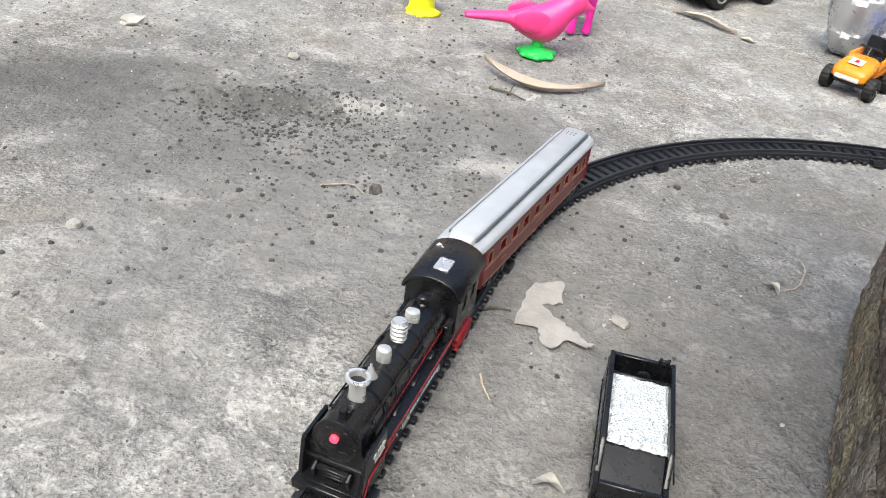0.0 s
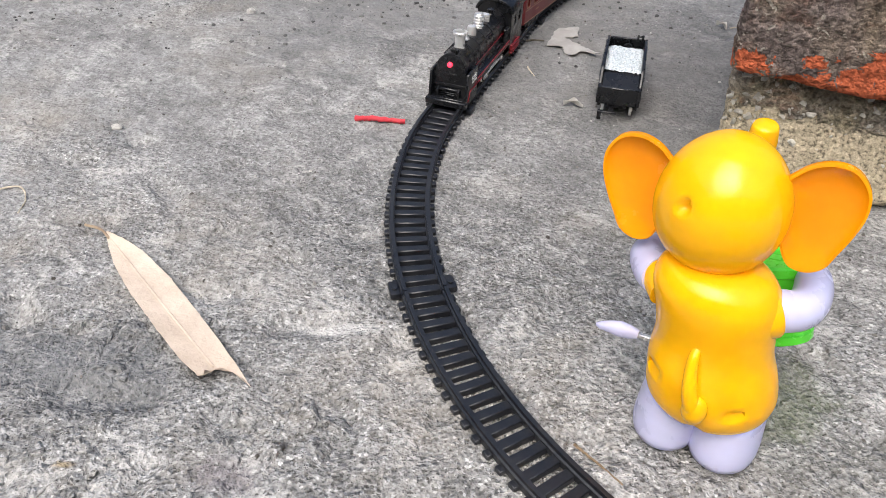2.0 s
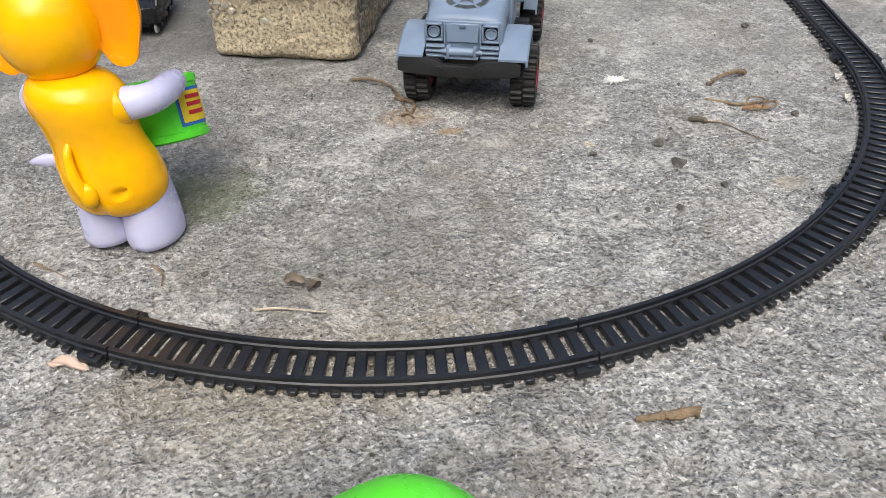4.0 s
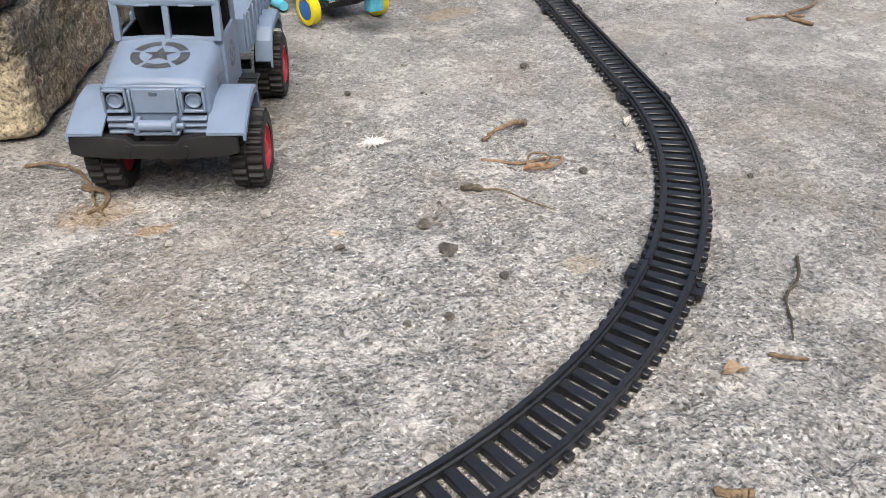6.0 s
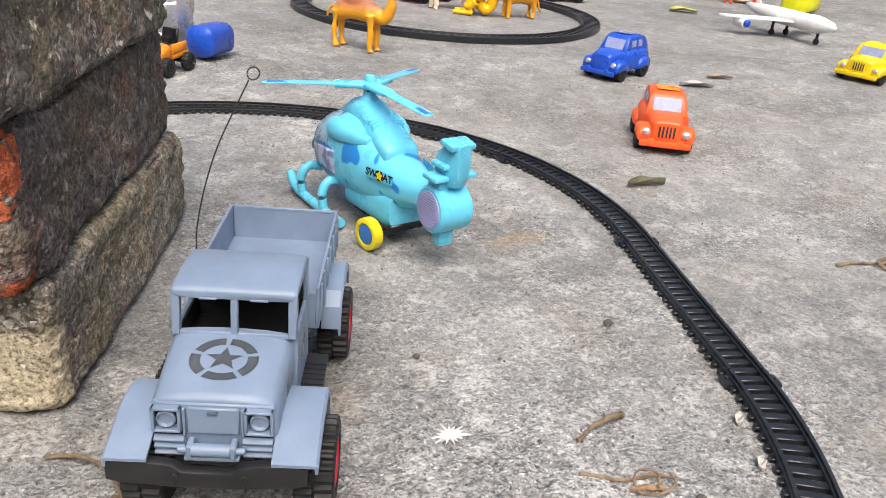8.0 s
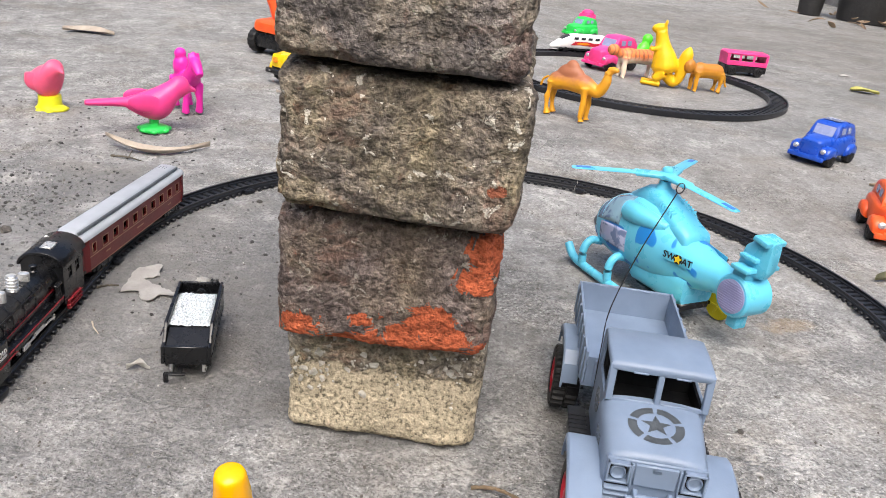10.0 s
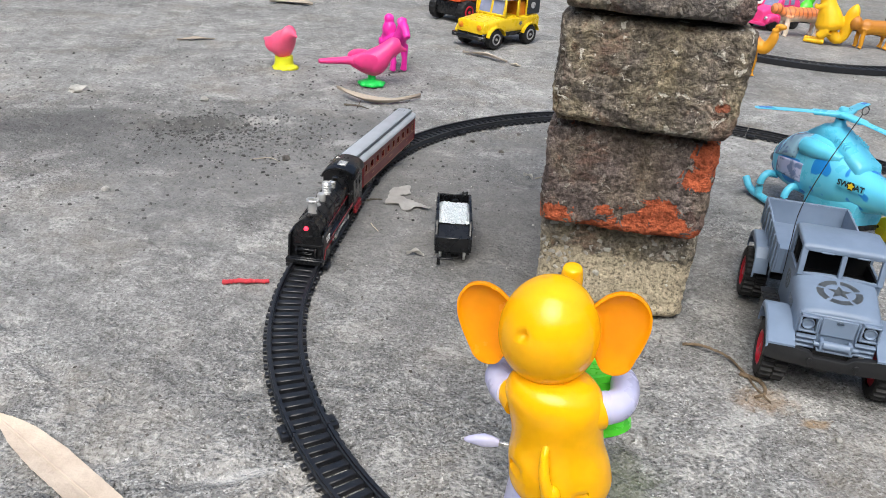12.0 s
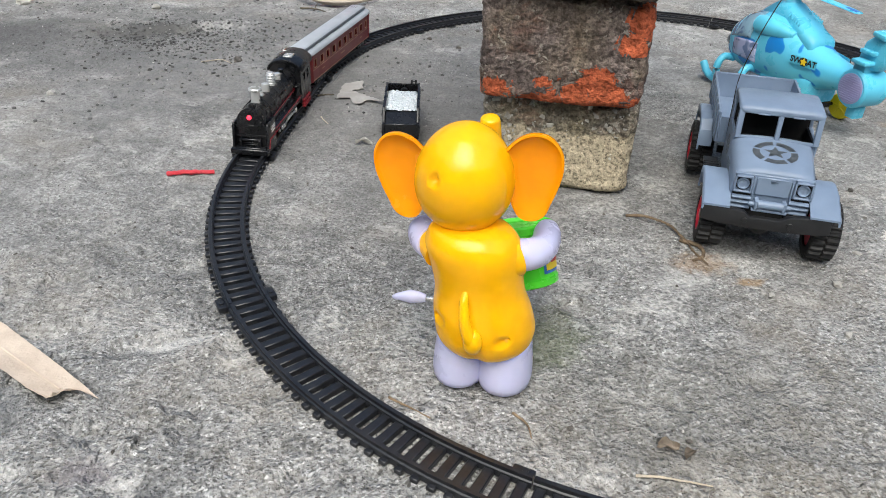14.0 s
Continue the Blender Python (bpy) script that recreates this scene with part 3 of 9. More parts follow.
# ---- the brick stack ----
def brick_mesh(length, width, height, seed, material, rough):
    """A worn brick: front at y = 0, rounded and chipped, resting on z = 0 of its own."""
    n_x, n_y, n_z = 48, 60, 34
    verts, index, faces = [], {}, []
    h = Vector((width / 2, length / 2, height / 2))
    r = 0.007

    def vert(i, j, k):
        key = (i, j, k)
        if key not in index:
            p = Vector(((i / n_x - 0.5) * width, (j / n_y - 0.5) * length, (k / n_z - 0.5) * height))
            inner = Vector([max(-h[a] + r, min(h[a] - r, p[a])) for a in range(3)])
            d = p - inner
            if d.length > 1e-9:
                p = inner + d.normalized() * r
                nrm = d.normalized()
            else:
                nrm = Vector((0, 0, 0))
                axis = max(range(3), key=lambda a: abs(p[a]) / h[a])
                nrm[axis] = math.copysign(1, p[axis])
            q = p + Vector((seed * 1.7, seed * 3.1, seed * 0.7))
            flaky = Vector((q.x, q.y, q.z * 2.2))
            amp = 0.0034 * noise.noise(q * 22) + 0.0016 * noise.noise(flaky * 60) + 0.0012 * noise.noise(flaky * 140) + 0.0008 * noise.noise(q * 300)
            edge = min(1.0, max(0.0, (d.length - r * 0.9) / (r * 0.7)))
            chip = max(0.0, noise.noise(q * 38) - 0.05) * 0.014 * edge
            flat = 0.35 if abs(nrm.z) > 0.9 else 1.0
            index[key] = len(verts)
            verts.append(p + nrm * (amp * rough * flat - chip) + Vector((0, length / 2, height / 2)))
        return index[key]

    for i in range(n_x):
        for j in range(n_y):
            for k in (0, n_z):
                faces.append((vert(i, j, k), vert(i + 1, j, k), vert(i + 1, j + 1, k), vert(i, j + 1, k)))
    for i in range(n_x):
        for k in range(n_z):
            for j in (0, n_y):
                faces.append((vert(i, j, k), vert(i + 1, j, k), vert(i + 1, j, k + 1), vert(i, j, k + 1)))
    for j in range(n_y):
        for k in range(n_z):
            for i in (0, n_x):
                faces.append((vert(i, j, k), vert(i, j + 1, k), vert(i, j + 1, k + 1), vert(i, j, k + 1)))
    bm = B()
    vs = [bm.verts.new(v) for v in verts]
    for f in faces:
        bm.faces.new([vs[i] for i in f])
    bmesh.ops.recalc_face_normals(bm, faces=list(bm.faces))
    return mesh_from(bm, "brick", material, 70)


def build_flakes(parent, width, height):
    """Crumbs of lime and mortar clinging to the upper half of a brick's end face."""
    rnd = random.Random(31)
    bm = B()
    for _ in range(90):
        s = 0.0008 + 0.0024 * rnd.random() ** 2.5
        x = rnd.uniform(-0.48, 0.44) * width if rnd.random() < 0.6 else rnd.uniform(-0.48, -0.25) * width
        z = height * min(0.97, max(0.42, rnd.gauss(0.74, 0.15)))
        box(bm, (s * 2, s * 1.1, s * rnd.uniform(0.7, 1.6)), T(x, -0.0004, z, rnd.uniform(-40, 40), rnd.uniform(0, 180), rnd.uniform(-30, 30)), s * 0.25, 1, (0.6, 0.7))
    ob = part("lime_flake", bm, LIME_CRUST, parent, "pale crumbling lime flakes")
    tagged(ob, "pale crumbling lime flakes", "", "", "stuff")


STACK_YAW = 62.7
S_DIR = Vector((math.cos(radians(STACK_YAW)), math.sin(radians(STACK_YAW)), 0))
F_DIR = Vector((S_DIR.y, -S_DIR.x, 0))
BRICKS = [
    # front, left, right, bottom, height, turn, label
    (0.2265, 0.1005, 0.2105, 0.000, 0.070, 0.0, "sandy weathered brick lying on concrete, bottom of a stack"),
    (0.2075, 0.0985, 0.2090, 0.0715, 0.0745, 0.8, "dark weathered brick broken open to bright orange clay"),
    (0.1925, 0.0990, 0.2130, 0.1475, 0.0690, -0.6, "mossy grey-brown brick with pale lime spots in a stack"),
    (0.1850, 0.0980, 0.2080, 0.2195, 0.0720, 0.5, "dark grey brick crusted with old mortar on top of a stack"),
]
for i, (s0, f0, f1, z0, hgt, turn, text) in enumerate(BRICKS):
    at = S_DIR * s0 + F_DIR * (f0 + f1) / 2
    me = brick_mesh(0.242, f1 - f0, hgt, i + 1, BRICK_MATS[i], (0.8, 0.85, 1.0, 1.1)[i])
    ob = new("brick", me)
    ob.matrix_basis = T(at.x, at.y, z0, 0, 0, STACK_YAW - 90 + turn)
    tagged(ob, text, "brick", "stacked bricks")
    if i == 0:
        build_flakes(ob, f1 - f0, hgt)


# ---- the toy railway: an oval of curved and straight pieces ----
OVAL_TURN = 69.5
OVAL_R, OVAL_HALF = 0.326, 0.0935
OD = Vector((math.cos(radians(OVAL_TURN)), math.sin(radians(OVAL_TURN)), 0))
ON = Vector((OD.y, -OD.x, 0))
OVAL_C = ON * 0.2735 + OD * 0.306
OVAL_LEN = 4 * OVAL_HALF + 2 * math.pi * OVAL_R


def oval_plain(s):
    s %= OVAL_LEN
    a, r = 2 * OVAL_HALF, OVAL_R
    if s < a:
        p, d = OVAL_C - ON * r + OD * (OVAL_HALF - s), -OD
    elif s < a + math.pi * r:
        th = (s - a) / r
        p = OVAL_C - OD * OVAL_HALF - ON * r * math.cos(th) - OD * r * math.sin(th)
        d = ON * math.sin(th) - OD * math.cos(th)
    elif s < 2 * a + math.pi * r:
        p, d = OVAL_C + ON * r + OD * (s - a - math.pi * r - OVAL_HALF), OD
    else:
        th = (s - 2 * a - math.pi * r) / r
        p = OVAL_C + OD * OVAL_HALF + ON * r * math.cos(th) + OD * r * math.sin(th)
        d = -ON * math.sin(th) + OD * math.cos(th)
    return p, d


def oval_laid(s):
    """The oval as it was pushed together: the side towards the other toys splays outwards."""
    q = oval_plain(s)[0] - OVAL_C
    n, d = q.dot(ON), q.dot(OD)
    n += 0.5 * (1 + n / OVAL_R) * (0.001 + 0.04 * d) + 0.5 * (1 - n / OVAL_R) * 0.002
    d += 0.007 * max(0.0, d / 0.42) ** 2
    return OVAL_C + ON * n + OD * d


def oval(s):
    """Place and heading at s metres along the oval, from the far end of the straight on the -n side towards the near end."""
    return oval_laid(s), (oval_laid(s + 0.001) - oval_laid(s - 0.001)).normalized()


RAIL_TOP, GAUGE = 0.0068, 0.0101


def sleeper_mesh():
    bm = B()
    box(bm, (0.0050, 0.0200, 0.0036), T(0, 0, 0.0012), 0.0005, 1)
    for sy in (-1, 1):
        box(bm, (0.0040, 0.0044, 0.0026), T(0, sy * 0.0120, 0.0009), 0.0004, 1)
    return mesh_from(bm, "sleeper", TRACK_BLACK)


def rail_bar(points, parent):
    bm = B()
    for pts in points:
        rings = []
        for i, p in enumerate(pts):
            d = (pts[min(i + 1, len(pts) - 1)] - pts[max(i - 1, 0)]).normalized()
            sd = Vector((d.y, -d.x, 0))
            prof = ((-0.0017, 0.0008), (0.0017, 0.0008), (0.0016, 0.0040), (0.0008, 0.0045), (0.0010, RAIL_TOP), (-0.0010, RAIL_TOP), (-0.0008, 0.0045), (-0.0016, 0.0040))
            rings.append([p + sd * a + Vector((0, 0, b)) for a, b in prof])
        loft(bm, rings)
    return part("rail", bm, TRACK_BLACK, parent)


SLEEPER = sleeper_mesh()
cuts = [0.0, 2 * OVAL_HALF]
for i in range(5):
    cuts.append(cuts[-1] + math.pi * OVAL_R / 5)
cuts.append(cuts[-1] + 2 * OVAL_HALF)
for i in range(5):
    cuts.append(cuts[-1] + math.pi * OVAL_R / 5)
for i, (s0, s1) in enumerate(zip(cuts, cuts[1:])):
    mid, head = oval((s0 + s1) / 2)
    m = Matrix.Translation(mid) @ Matrix.Rotation(math.atan2(head.y, head.x), 4, "Z")
    straight = i in (0, 6)
    tr = thing("toy_track_piece", m, ("straight" if straight else "curved") + " black plastic toy railway track piece with sleepers on the concrete", "toy track", "toy railway track pieces")
    inv = m.inverted()
    for side in (-1, 1):
        pts = []
        for k in range(17):
            p, d = oval(s0 + 0.0004 + (s1 - s0 - 0.0008) * k / 16)
            pts.append(inv @ (p + Vector((d.y, -d.x, 0)) * side * GAUGE))
        rail_bar([pts], tr)
    count = 22 if straight else 24
    for k in range(count):
        p, d = oval(s0 + (s1 - s0) * (k + 0.5) / count)
        part("sleeper", SLEEPER, None, tr, "", inv @ Matrix.Translation(p) @ Matrix.Rotation(math.atan2(d.y, d.x), 4, "Z"))
    # joint tongues at the piece's end
    for side in (-1, 1):
        p, d = oval(s1 - 0.0065)
        q = inv @ (Matrix.Translation(p + Vector((d.y, -d.x, 0)) * side * 0.0142) @ Matrix.Rotation(math.atan2(d.y, d.x), 4, "Z"))
        bm = B()
        box(bm, (0.0105, 0.0052, 0.0036), T(0, 0, 0.0021), 0.0007, 2)
        rod(bm, 0.0014, 0.0012, T(0.001, 0, 0.0043), 12)
        part("joint_tongue", bm, TRACK_BLACK, tr, "", q)


# ---- the train: locomotive and coach on the oval, tender standing beside it ----
def lamp_red():
    m, n, l, p = nodes_of("glowing red lamp")
    p.inputs["Base Color"].default_value = (0.6, 0.01, 0.02, 1)
    p.inputs["Emission Color"].default_value = (1.0, 0.03, 0.06, 1)
    l.new(maths(n, l, "MULTIPLY_ADD", tex(n, l, 700.0), 3.0, 0.6), p.inputs["Emission Strength"])
    return m


RED_LAMP = lamp_red()


def wheel_set(parent, xs, r, half, material, z):
    for x in xs:
        for s in (-1, 1):
            bm = B()
            lathe(bm, [(r * 0.55, -0.0012), (r * 0.98, -0.0010), (r, -0.0004), (r * 0.96, 0.0008), (r * 0.8, 0.0010), (r * 0.74, 0.0004), (r * 0.3, 0.0004), (r * 0.24, 0.0014)], None, 22)
            for k in range(6):
                box(bm, (r * 0.62, 0.0007, 0.0008), T(0, 0, 0.0007, 0, 0, 60 * k) @ T(r * 0.45, 0, 0))
            part("wheel", bm, material, parent, "", T(x, s * half, z, -90 * s))


def locomotive(m):
    loco = thing("toy_locomotive", m, "black plastic toy steam locomotive with silver domes and lit red lamp", "toy train")
    z0 = RAIL_TOP
    # frame and running board
    bm = B()
    box(bm, (0.112, 0.0125, 0.0060), T(0.0, 0, z0 + 0.0045), 0.0006)
    box(bm, (0.020, 0.0150, 0.0050), T(-0.058, 0, z0 + 0.0050), 0.0008)
    part("frame", bm, BLACK, loco)
    bm = B()
    box(bm, (0.1000, 0.0235, 0.0016), T(0.0120, 0, 0.0170), 0.0004)
    for s in (-1, 1):
        box(bm, (0.0760, 0.0012, 0.0034), T(0.0060, s * 0.0116, 0.0158), 0.0003)
        box(bm, (0.0760, 0.0014, 0.0062), T(0.0080, s * 0.0080, 0.0202), 0.0004)
    part("running_board", bm, BLACK, loco)
    for s in (-1, 1):
        bm = B()
        box(bm, (0.0740, 0.0004, 0.0006), T(0.0060, s * 0.01235, 0.0172))
        part("red_line", bm, RED_TRIM, loco, "thin red painted line")
        bm = B()
        box(bm, (0.0640, 0.0005, 0.0007), T(0.0040, s * 0.0086, 0.0228, 0, 0.6))
        part("red_line", bm, RED_TRIM, loco, "thin red painted line")
    # boiler with bands
    bm = B()
    r = 0.0087
    lathe(bm, [(r * 0.9, -0.036), (r, -0.0355), (r, 0.0585), (r * 1.03, 0.0590), (r * 1.03, 0.0600), (r * 0.9, 0.0608), (r * 0.86, 0.0604), (r * 0.2, 0.0606)], T(0, 0, 0.0262, 0, 90, 0), 36)
    for x in (-0.028, -0.0165, -0.0025, 0.0125, 0.0265, 0.0385):
        lathe(bm, [(r, -0.0004), (r * 1.025, -0.0003), (r * 1.025, 0.0003), (r, 0.0004)], T(x, 0, 0.0262, 0, 90, 0), 36)
    for s in (-1, 1):
        tube(bm, [(-0.024, s * 0.0079, 0.0312), (0.050, s * 0.0079, 0.0312)], 0.00038, None, 6)
        for x in (0.030, 0.0365, 0.0475):
            ball(bm, (0.0010, 0.0007, 0.0010), T(x, s * 0.0083, 0.0290), 10, 6)
        box(bm, (0.007, 0.0016, 0.0014), T(0.002, s * 0.0085, 0.0295), 0.0003, 1)
    part("boiler", bm, BLACK, loco)
    # smokebox door
    bm = B()
    lathe(bm, [(0.0078, 0.0), (0.0078, 0.0006), (0.0060, 0.0014), (0.0022, 0.0018), (0.0004, 0.0018)], T(0.0606, 0, 0.0262, 0, 90, 0), 32)
    for a in range(0, 360, 60):
        box(bm, (0.0008, 0.0016, 0.0010), T(0.0614, 0.0068 * math.cos(radians(a)), 0.0262 + 0.0068 * math.sin(radians(a))), 0.0002, 1)
    box(bm, (0.0006, 0.0090, 0.0009), T(0.0622, 0, 0.0240), 0.0002, 1)
    door = part("smokebox_door", bm, BLACK, loco)
    bm = B()
    lathe(bm, [(0.0015, 0), (0.0015, 0.0012), (0.0011, 0.0017), (0.0003, 0.0019)], T(0.0624, 0, 0.0298, 0, 90, 0), 18)
    part("headlamp", bm, RED_LAMP, loco, "glowing red headlamp")
    # chimney and domes
    bm = B()
    lathe(bm, [(0.0030, 0.0330), (0.0034, 0.0345), (0.0030, 0.0360), (0.0031, 0.0415), (0.0046, 0.0424), (0.0047, 0.0434), (0.0044, 0.0438), (0.0032, 0.0438), (0.0030, 0.0430), (0.0028, 0.0380), (0.0004, 0.0375)], T(0.0445, 0, 0), 32)
    stack = part("chimney", bm, SATIN, loco, "silver flared chimney")
    # black disc set in the chimney mouth in place of the shade inside
    bm = B()
    lathe(bm, [(0.0029, 0.0412), (0.0029, 0.0416), (0.0003, 0.0416)], T(0.0445, 0, 0), 24)
    part("bore", bm, RUBBER, stack, "black disc standing in for shade inside the chimney")
    for x, r1, h, name in ((-0.0102, 0.0031, 0.0392, "dome"), (0.0200, 0.0029, 0.0402, "dome")):
        bm = B()
        lathe(bm, [(r1 * 0.95, 0.0330), (r1, 0.0350), (r1, h - 0.0012), (r1 * 0.9, h - 0.0004), (r1 * 0.6, h), (0.0002, h + 0.0002)], T(x, 0, 0), 24)
        part(name, bm, SATIN, loco, "silver boiler dome")
    bm = B()
    prof = [(0.0030, 0.0330), (0.0030, 0.0350)]
    for k in range(4):
        z = 0.0355 + 0.0018 * k
        prof += [(0.0027, z - 0.0002), (0.0034, z + 0.0003), (0.0034, z + 0.0009), (0.0027, z + 0.0014)]
    prof += [(0.0030, 0.0428), (0.0026, 0.0434), (0.0002, 0.0436)]
    lathe(bm, prof, T(0.0050, 0, 0), 26)
    part("ribbed_dome", bm, SATIN, loco, "silver ribbed dome")
    bm = B()
    lathe(bm, [(0.0012, 0.0335), (0.0014, 0.0350), (0.0027, 0.0356), (0.0023, 0.0366), (0.0014, 0.0376), (0.0011, 0.0392), (0.0005, 0.0398), (0.0004, 0.0410)], T(0.0325, 0, 0), 20)
    part("bell", bm, SATIN, loco, "silver bell")
    bm = B()
    lathe(bm, [(0.0024, 0.0330), (0.0024, 0.0352), (0.0018, 0.0358), (0.0018, 0.0372), (0.0022, 0.0376), (0.0022, 0.0384), (0.0014, 0.0390), (0.0002, 0.0390)], T(-0.0225, 0, 0), 20)
    part("whistle", bm, BLACK, loco)
    bm = B()
    box(bm, (0.0034, 0.0046, 0.0020), T(0.0535, 0, 0.0352), 0.0004, 1)
    rod(bm, 0.0012, 0.0030, T(0.0555, 0, 0.0358, 0, 90, 0), 12)
    part("pump", bm, BLACK, loco)
    # cab: walls with window openings, curved roof
    for s in (-1, 1):
        bm = B()
        y = s * 0.0112
        x0, x1, zb, zt = -0.0655, -0.0340, 0.0110, 0.0345
        wins = ((-0.0590, -0.0535), (-0.0475, -0.0420))
        wz0, wz1 = 0.0245, 0.0305
        box(bm, (x1 - x0, 0.0016, wz0 - zb), T((x0 + x1) / 2, y, (zb + wz0) / 2), 0.0002, 1)
        box(bm, (x1 - x0, 0.0016, zt - wz1), T((x0 + x1) / 2, y, (zt + wz1) / 2), 0.0002, 1)
        edges = [x0, wins[0][0], wins[0][1], wins[1][0], wins[1][1], x1]
        for a, b in ((edges[0], edges[1]), (edges[2], edges[3]), (edges[4], edges[5])):
            box(bm, (b - a, 0.0016, wz1 - wz0), T((a + b) / 2, y, (wz0 + wz1) / 2))
        for a, b in wins:
            box(bm, (0.0006, 0.0010, wz1 - wz0), T((a + b) / 2, y, (wz0 + wz1) / 2))
            box(bm, (b - a, 0.0010, 0.0006), T((a + b) / 2, y, (wz0 + wz1) / 2))
        part("cab_side", bm, BLACK, loco)
    bm = B()
    box(bm, (0.0014, 0.0212, 0.0240), T(-0.0346, 0, 0.0225))
    for x in (-0.0346, -0.0640):
        arch = [(-0.0116 * math.cos(math.pi * k / 14), 0.0340 + 0.0070 * math.sin(math.pi * k / 14)) for k in range(15)]
        prism(bm, arch, 0.0014, Matrix(((0, 0, 1, x), (1, 0, 0, 0), (0, 1, 0, 0), (0, 0, 0, 1))))
    box(bm, (0.0280, 0.0208, 0.0012), T(-0.0500, 0, 0.0118))
    box(bm, (0.0100, 0.0160, 0.0100), T(-0.0430, 0, 0.0170), 0.0008, 1)
    part("cab_front", bm, BLACK, loco)
    bm = B()
    rings = []
    for x, e in ((-0.0690, 0.0), (-0.0686, 0.0003), (-0.0320, 0.0003), (-0.0316, 0.0)):
        ring = []
        for k in range(15):
            a = math.pi * k / 14
            ring.append(Vector((x, -math.cos(a) * (0.0130 + e), 0.0345 + math.sin(a) * (0.0078 + e))))
        for k in range(14, -1, -1):
            a = math.pi * k / 14
            ring.append(Vector((x, -math.cos(a) * (0.0119 - e), 0.0345 + math.sin(a) * (0.0067 - e))))
        rings.append(ring)
    loft(bm, rings)
    part("cab_roof", bm, BLACK, loco)
    bm = B()
    box(bm, (0.0100, 0.0068, 0.0012), T(-0.0440, 0.0010, 0.0426), 0.0003, 1)
    part("roof_hatch", bm, SATIN, loco, "bright silver roof hatch")
    bm = B()
    lathe(bm, [(0.0021, 0.0), (0.0021, 0.0004), (0.0014, 0.0004), (0.0014, 0.0)], T(-0.0585, 0.0006, 0.04215), 18)
    part("roof_hole_rim", bm, RUBBER, loco)
    bm = B()
    box(bm, (0.0045, 0.0018, 0.0003), T(-0.0605, -0.0062, 0.04130, 32, 0, 52), 0.0001, 1)
    box(bm, (0.0030, 0.0008, 0.0003), T(-0.0585, -0.0042, 0.04190, 26, 0, 52), 0.0001, 1)
    part("roof_mark", bm, WHITE, loco, "small white painted mark")
    # cylinders by the cab, red steps
    for s in (-1, 1):
        bm = B()
        for x in (-0.0300, -0.0265):
            lathe(bm, [(0.0011, 0.0178), (0.0013, 0.0186), (0.0013, 0.0205), (0.0009, 0.0210), (0.0012, 0.0218), (0.0012, 0.0240), (0.0005, 0.0250)], T(x, s * 0.0104, 0), 14)
        box(bm, (0.0085, 0.0030, 0.0014), T(-0.0285, s * 0.0102, 0.0255), 0.0004, 1)
        part("air_pump", bm, BLACK, loco)
        bm = B()
        for z in (0.0118, 0.0092, 0.0072):
            box(bm, (0.0210, 0.0024, 0.0009), T(-0.0480, s * 0.0122, z), 0.0002, 1)
        for x in (-0.0570, -0.0500, -0.0390):
            box(bm, (0.0016, 0.0020, 0.0062), T(x, s * 0.0120, 0.0095, 0, 0, 0), 0.0002, 1)
        part("step_frame", bm, RED_TRIM, loco, "dark red step frame")
    # front apron: sloping side shields, buffer beam
    for s in (-1, 1):
        bm = B()
        poly = [(0.0440, 0.0070), (0.0660, 0.0070), (0.0632, 0.0245), (0.0622, 0.0256), (0.0440, 0.0256)]
        prism(bm, [(x, z) for x, z in poly], 0.0016, Matrix(((1, 0, 0, 0), (0, 0, s, s * 0.0108), (0, 1, 0, 0), (0, 0, 0, 1))), 0.0003)
        shield = part("side_shield", bm, BLACK, loco)
        for text, size, z, x in (("G.M.D", 0.0034, 0.0212, 0.0515), ("FX-05368", 0.0019, 0.0187, 0.0510)):
            letters("lettering", text, size, WHITE, shield, T(x, s * 0.01255, z, 90, 0, 0 if s < 0 else 180), "small white lettering")
        bm = B()
        tube(bm, [(0.0350, s * 0.0127, 0.0150), (0.0600, s * 0.0127, 0.0150), (0.0650, s * 0.0127, 0.0076)], 0.0003, None, 6)
        part("red_line", bm, RED_TRIM, loco, "thin red painted line")
    bm = B()
    prism(bm, [(-0.0118, 0), (0.0118, 0), (0.0118, 0.0040), (-0.0118, 0.0040)], 0.0016, T(0.0640, 0, 0.0058, 90, 0, 90), 0.0003)
    box(bm, (0.0100, 0.0216, 0.0014), T(0.0620, 0, 0.0100), 0.0003, 1)
    plate = [(-0.0106, 0.0090), (0.0106, 0.0090), (0.0106, 0.0235)] + [(0.0092 * math.cos(math.pi * k / 16), 0.0262 + 0.0092 * math.sin(math.pi * k / 16)) for k in range(17)] + [(-0.0106, 0.0235)]
    part("cowcatcher", bm, BLACK, loco)
    bm = B()
    prism(bm, plate, 0.0012, Matrix(((0, 0, 1, 0.0598), (1, 0, 0, 0), (0, 1, 0, 0), (0, 0, 0, 1))), 0.0002)
    part("front_plate", bm, BLACK, loco)
    bm = B()
    box(bm, (0.0030, 0.0120, 0.0016), T(0.0630, 0, 0.0150), 0.0004, 1)
    step = part("step", bm, BLACK, loco)
    for s in (-1, 1):
        bm = B()
        box(bm, (0.0040, 0.0014, 0.0052), T(0.0634, s * 0.0066, 0.0132, 0, 20, 0), 0.0003, 1)
        part("bracket", bm, BLACK, step)
    for k in range(3):
        bm = B()
        box(bm, (0.0010, 0.0116, 0.0007), T(0.0630, 0, 0.0116 + 0.0012 * k), 0.0002, 1)
        part("bar", bm, BLACK, step)
    bm = B()
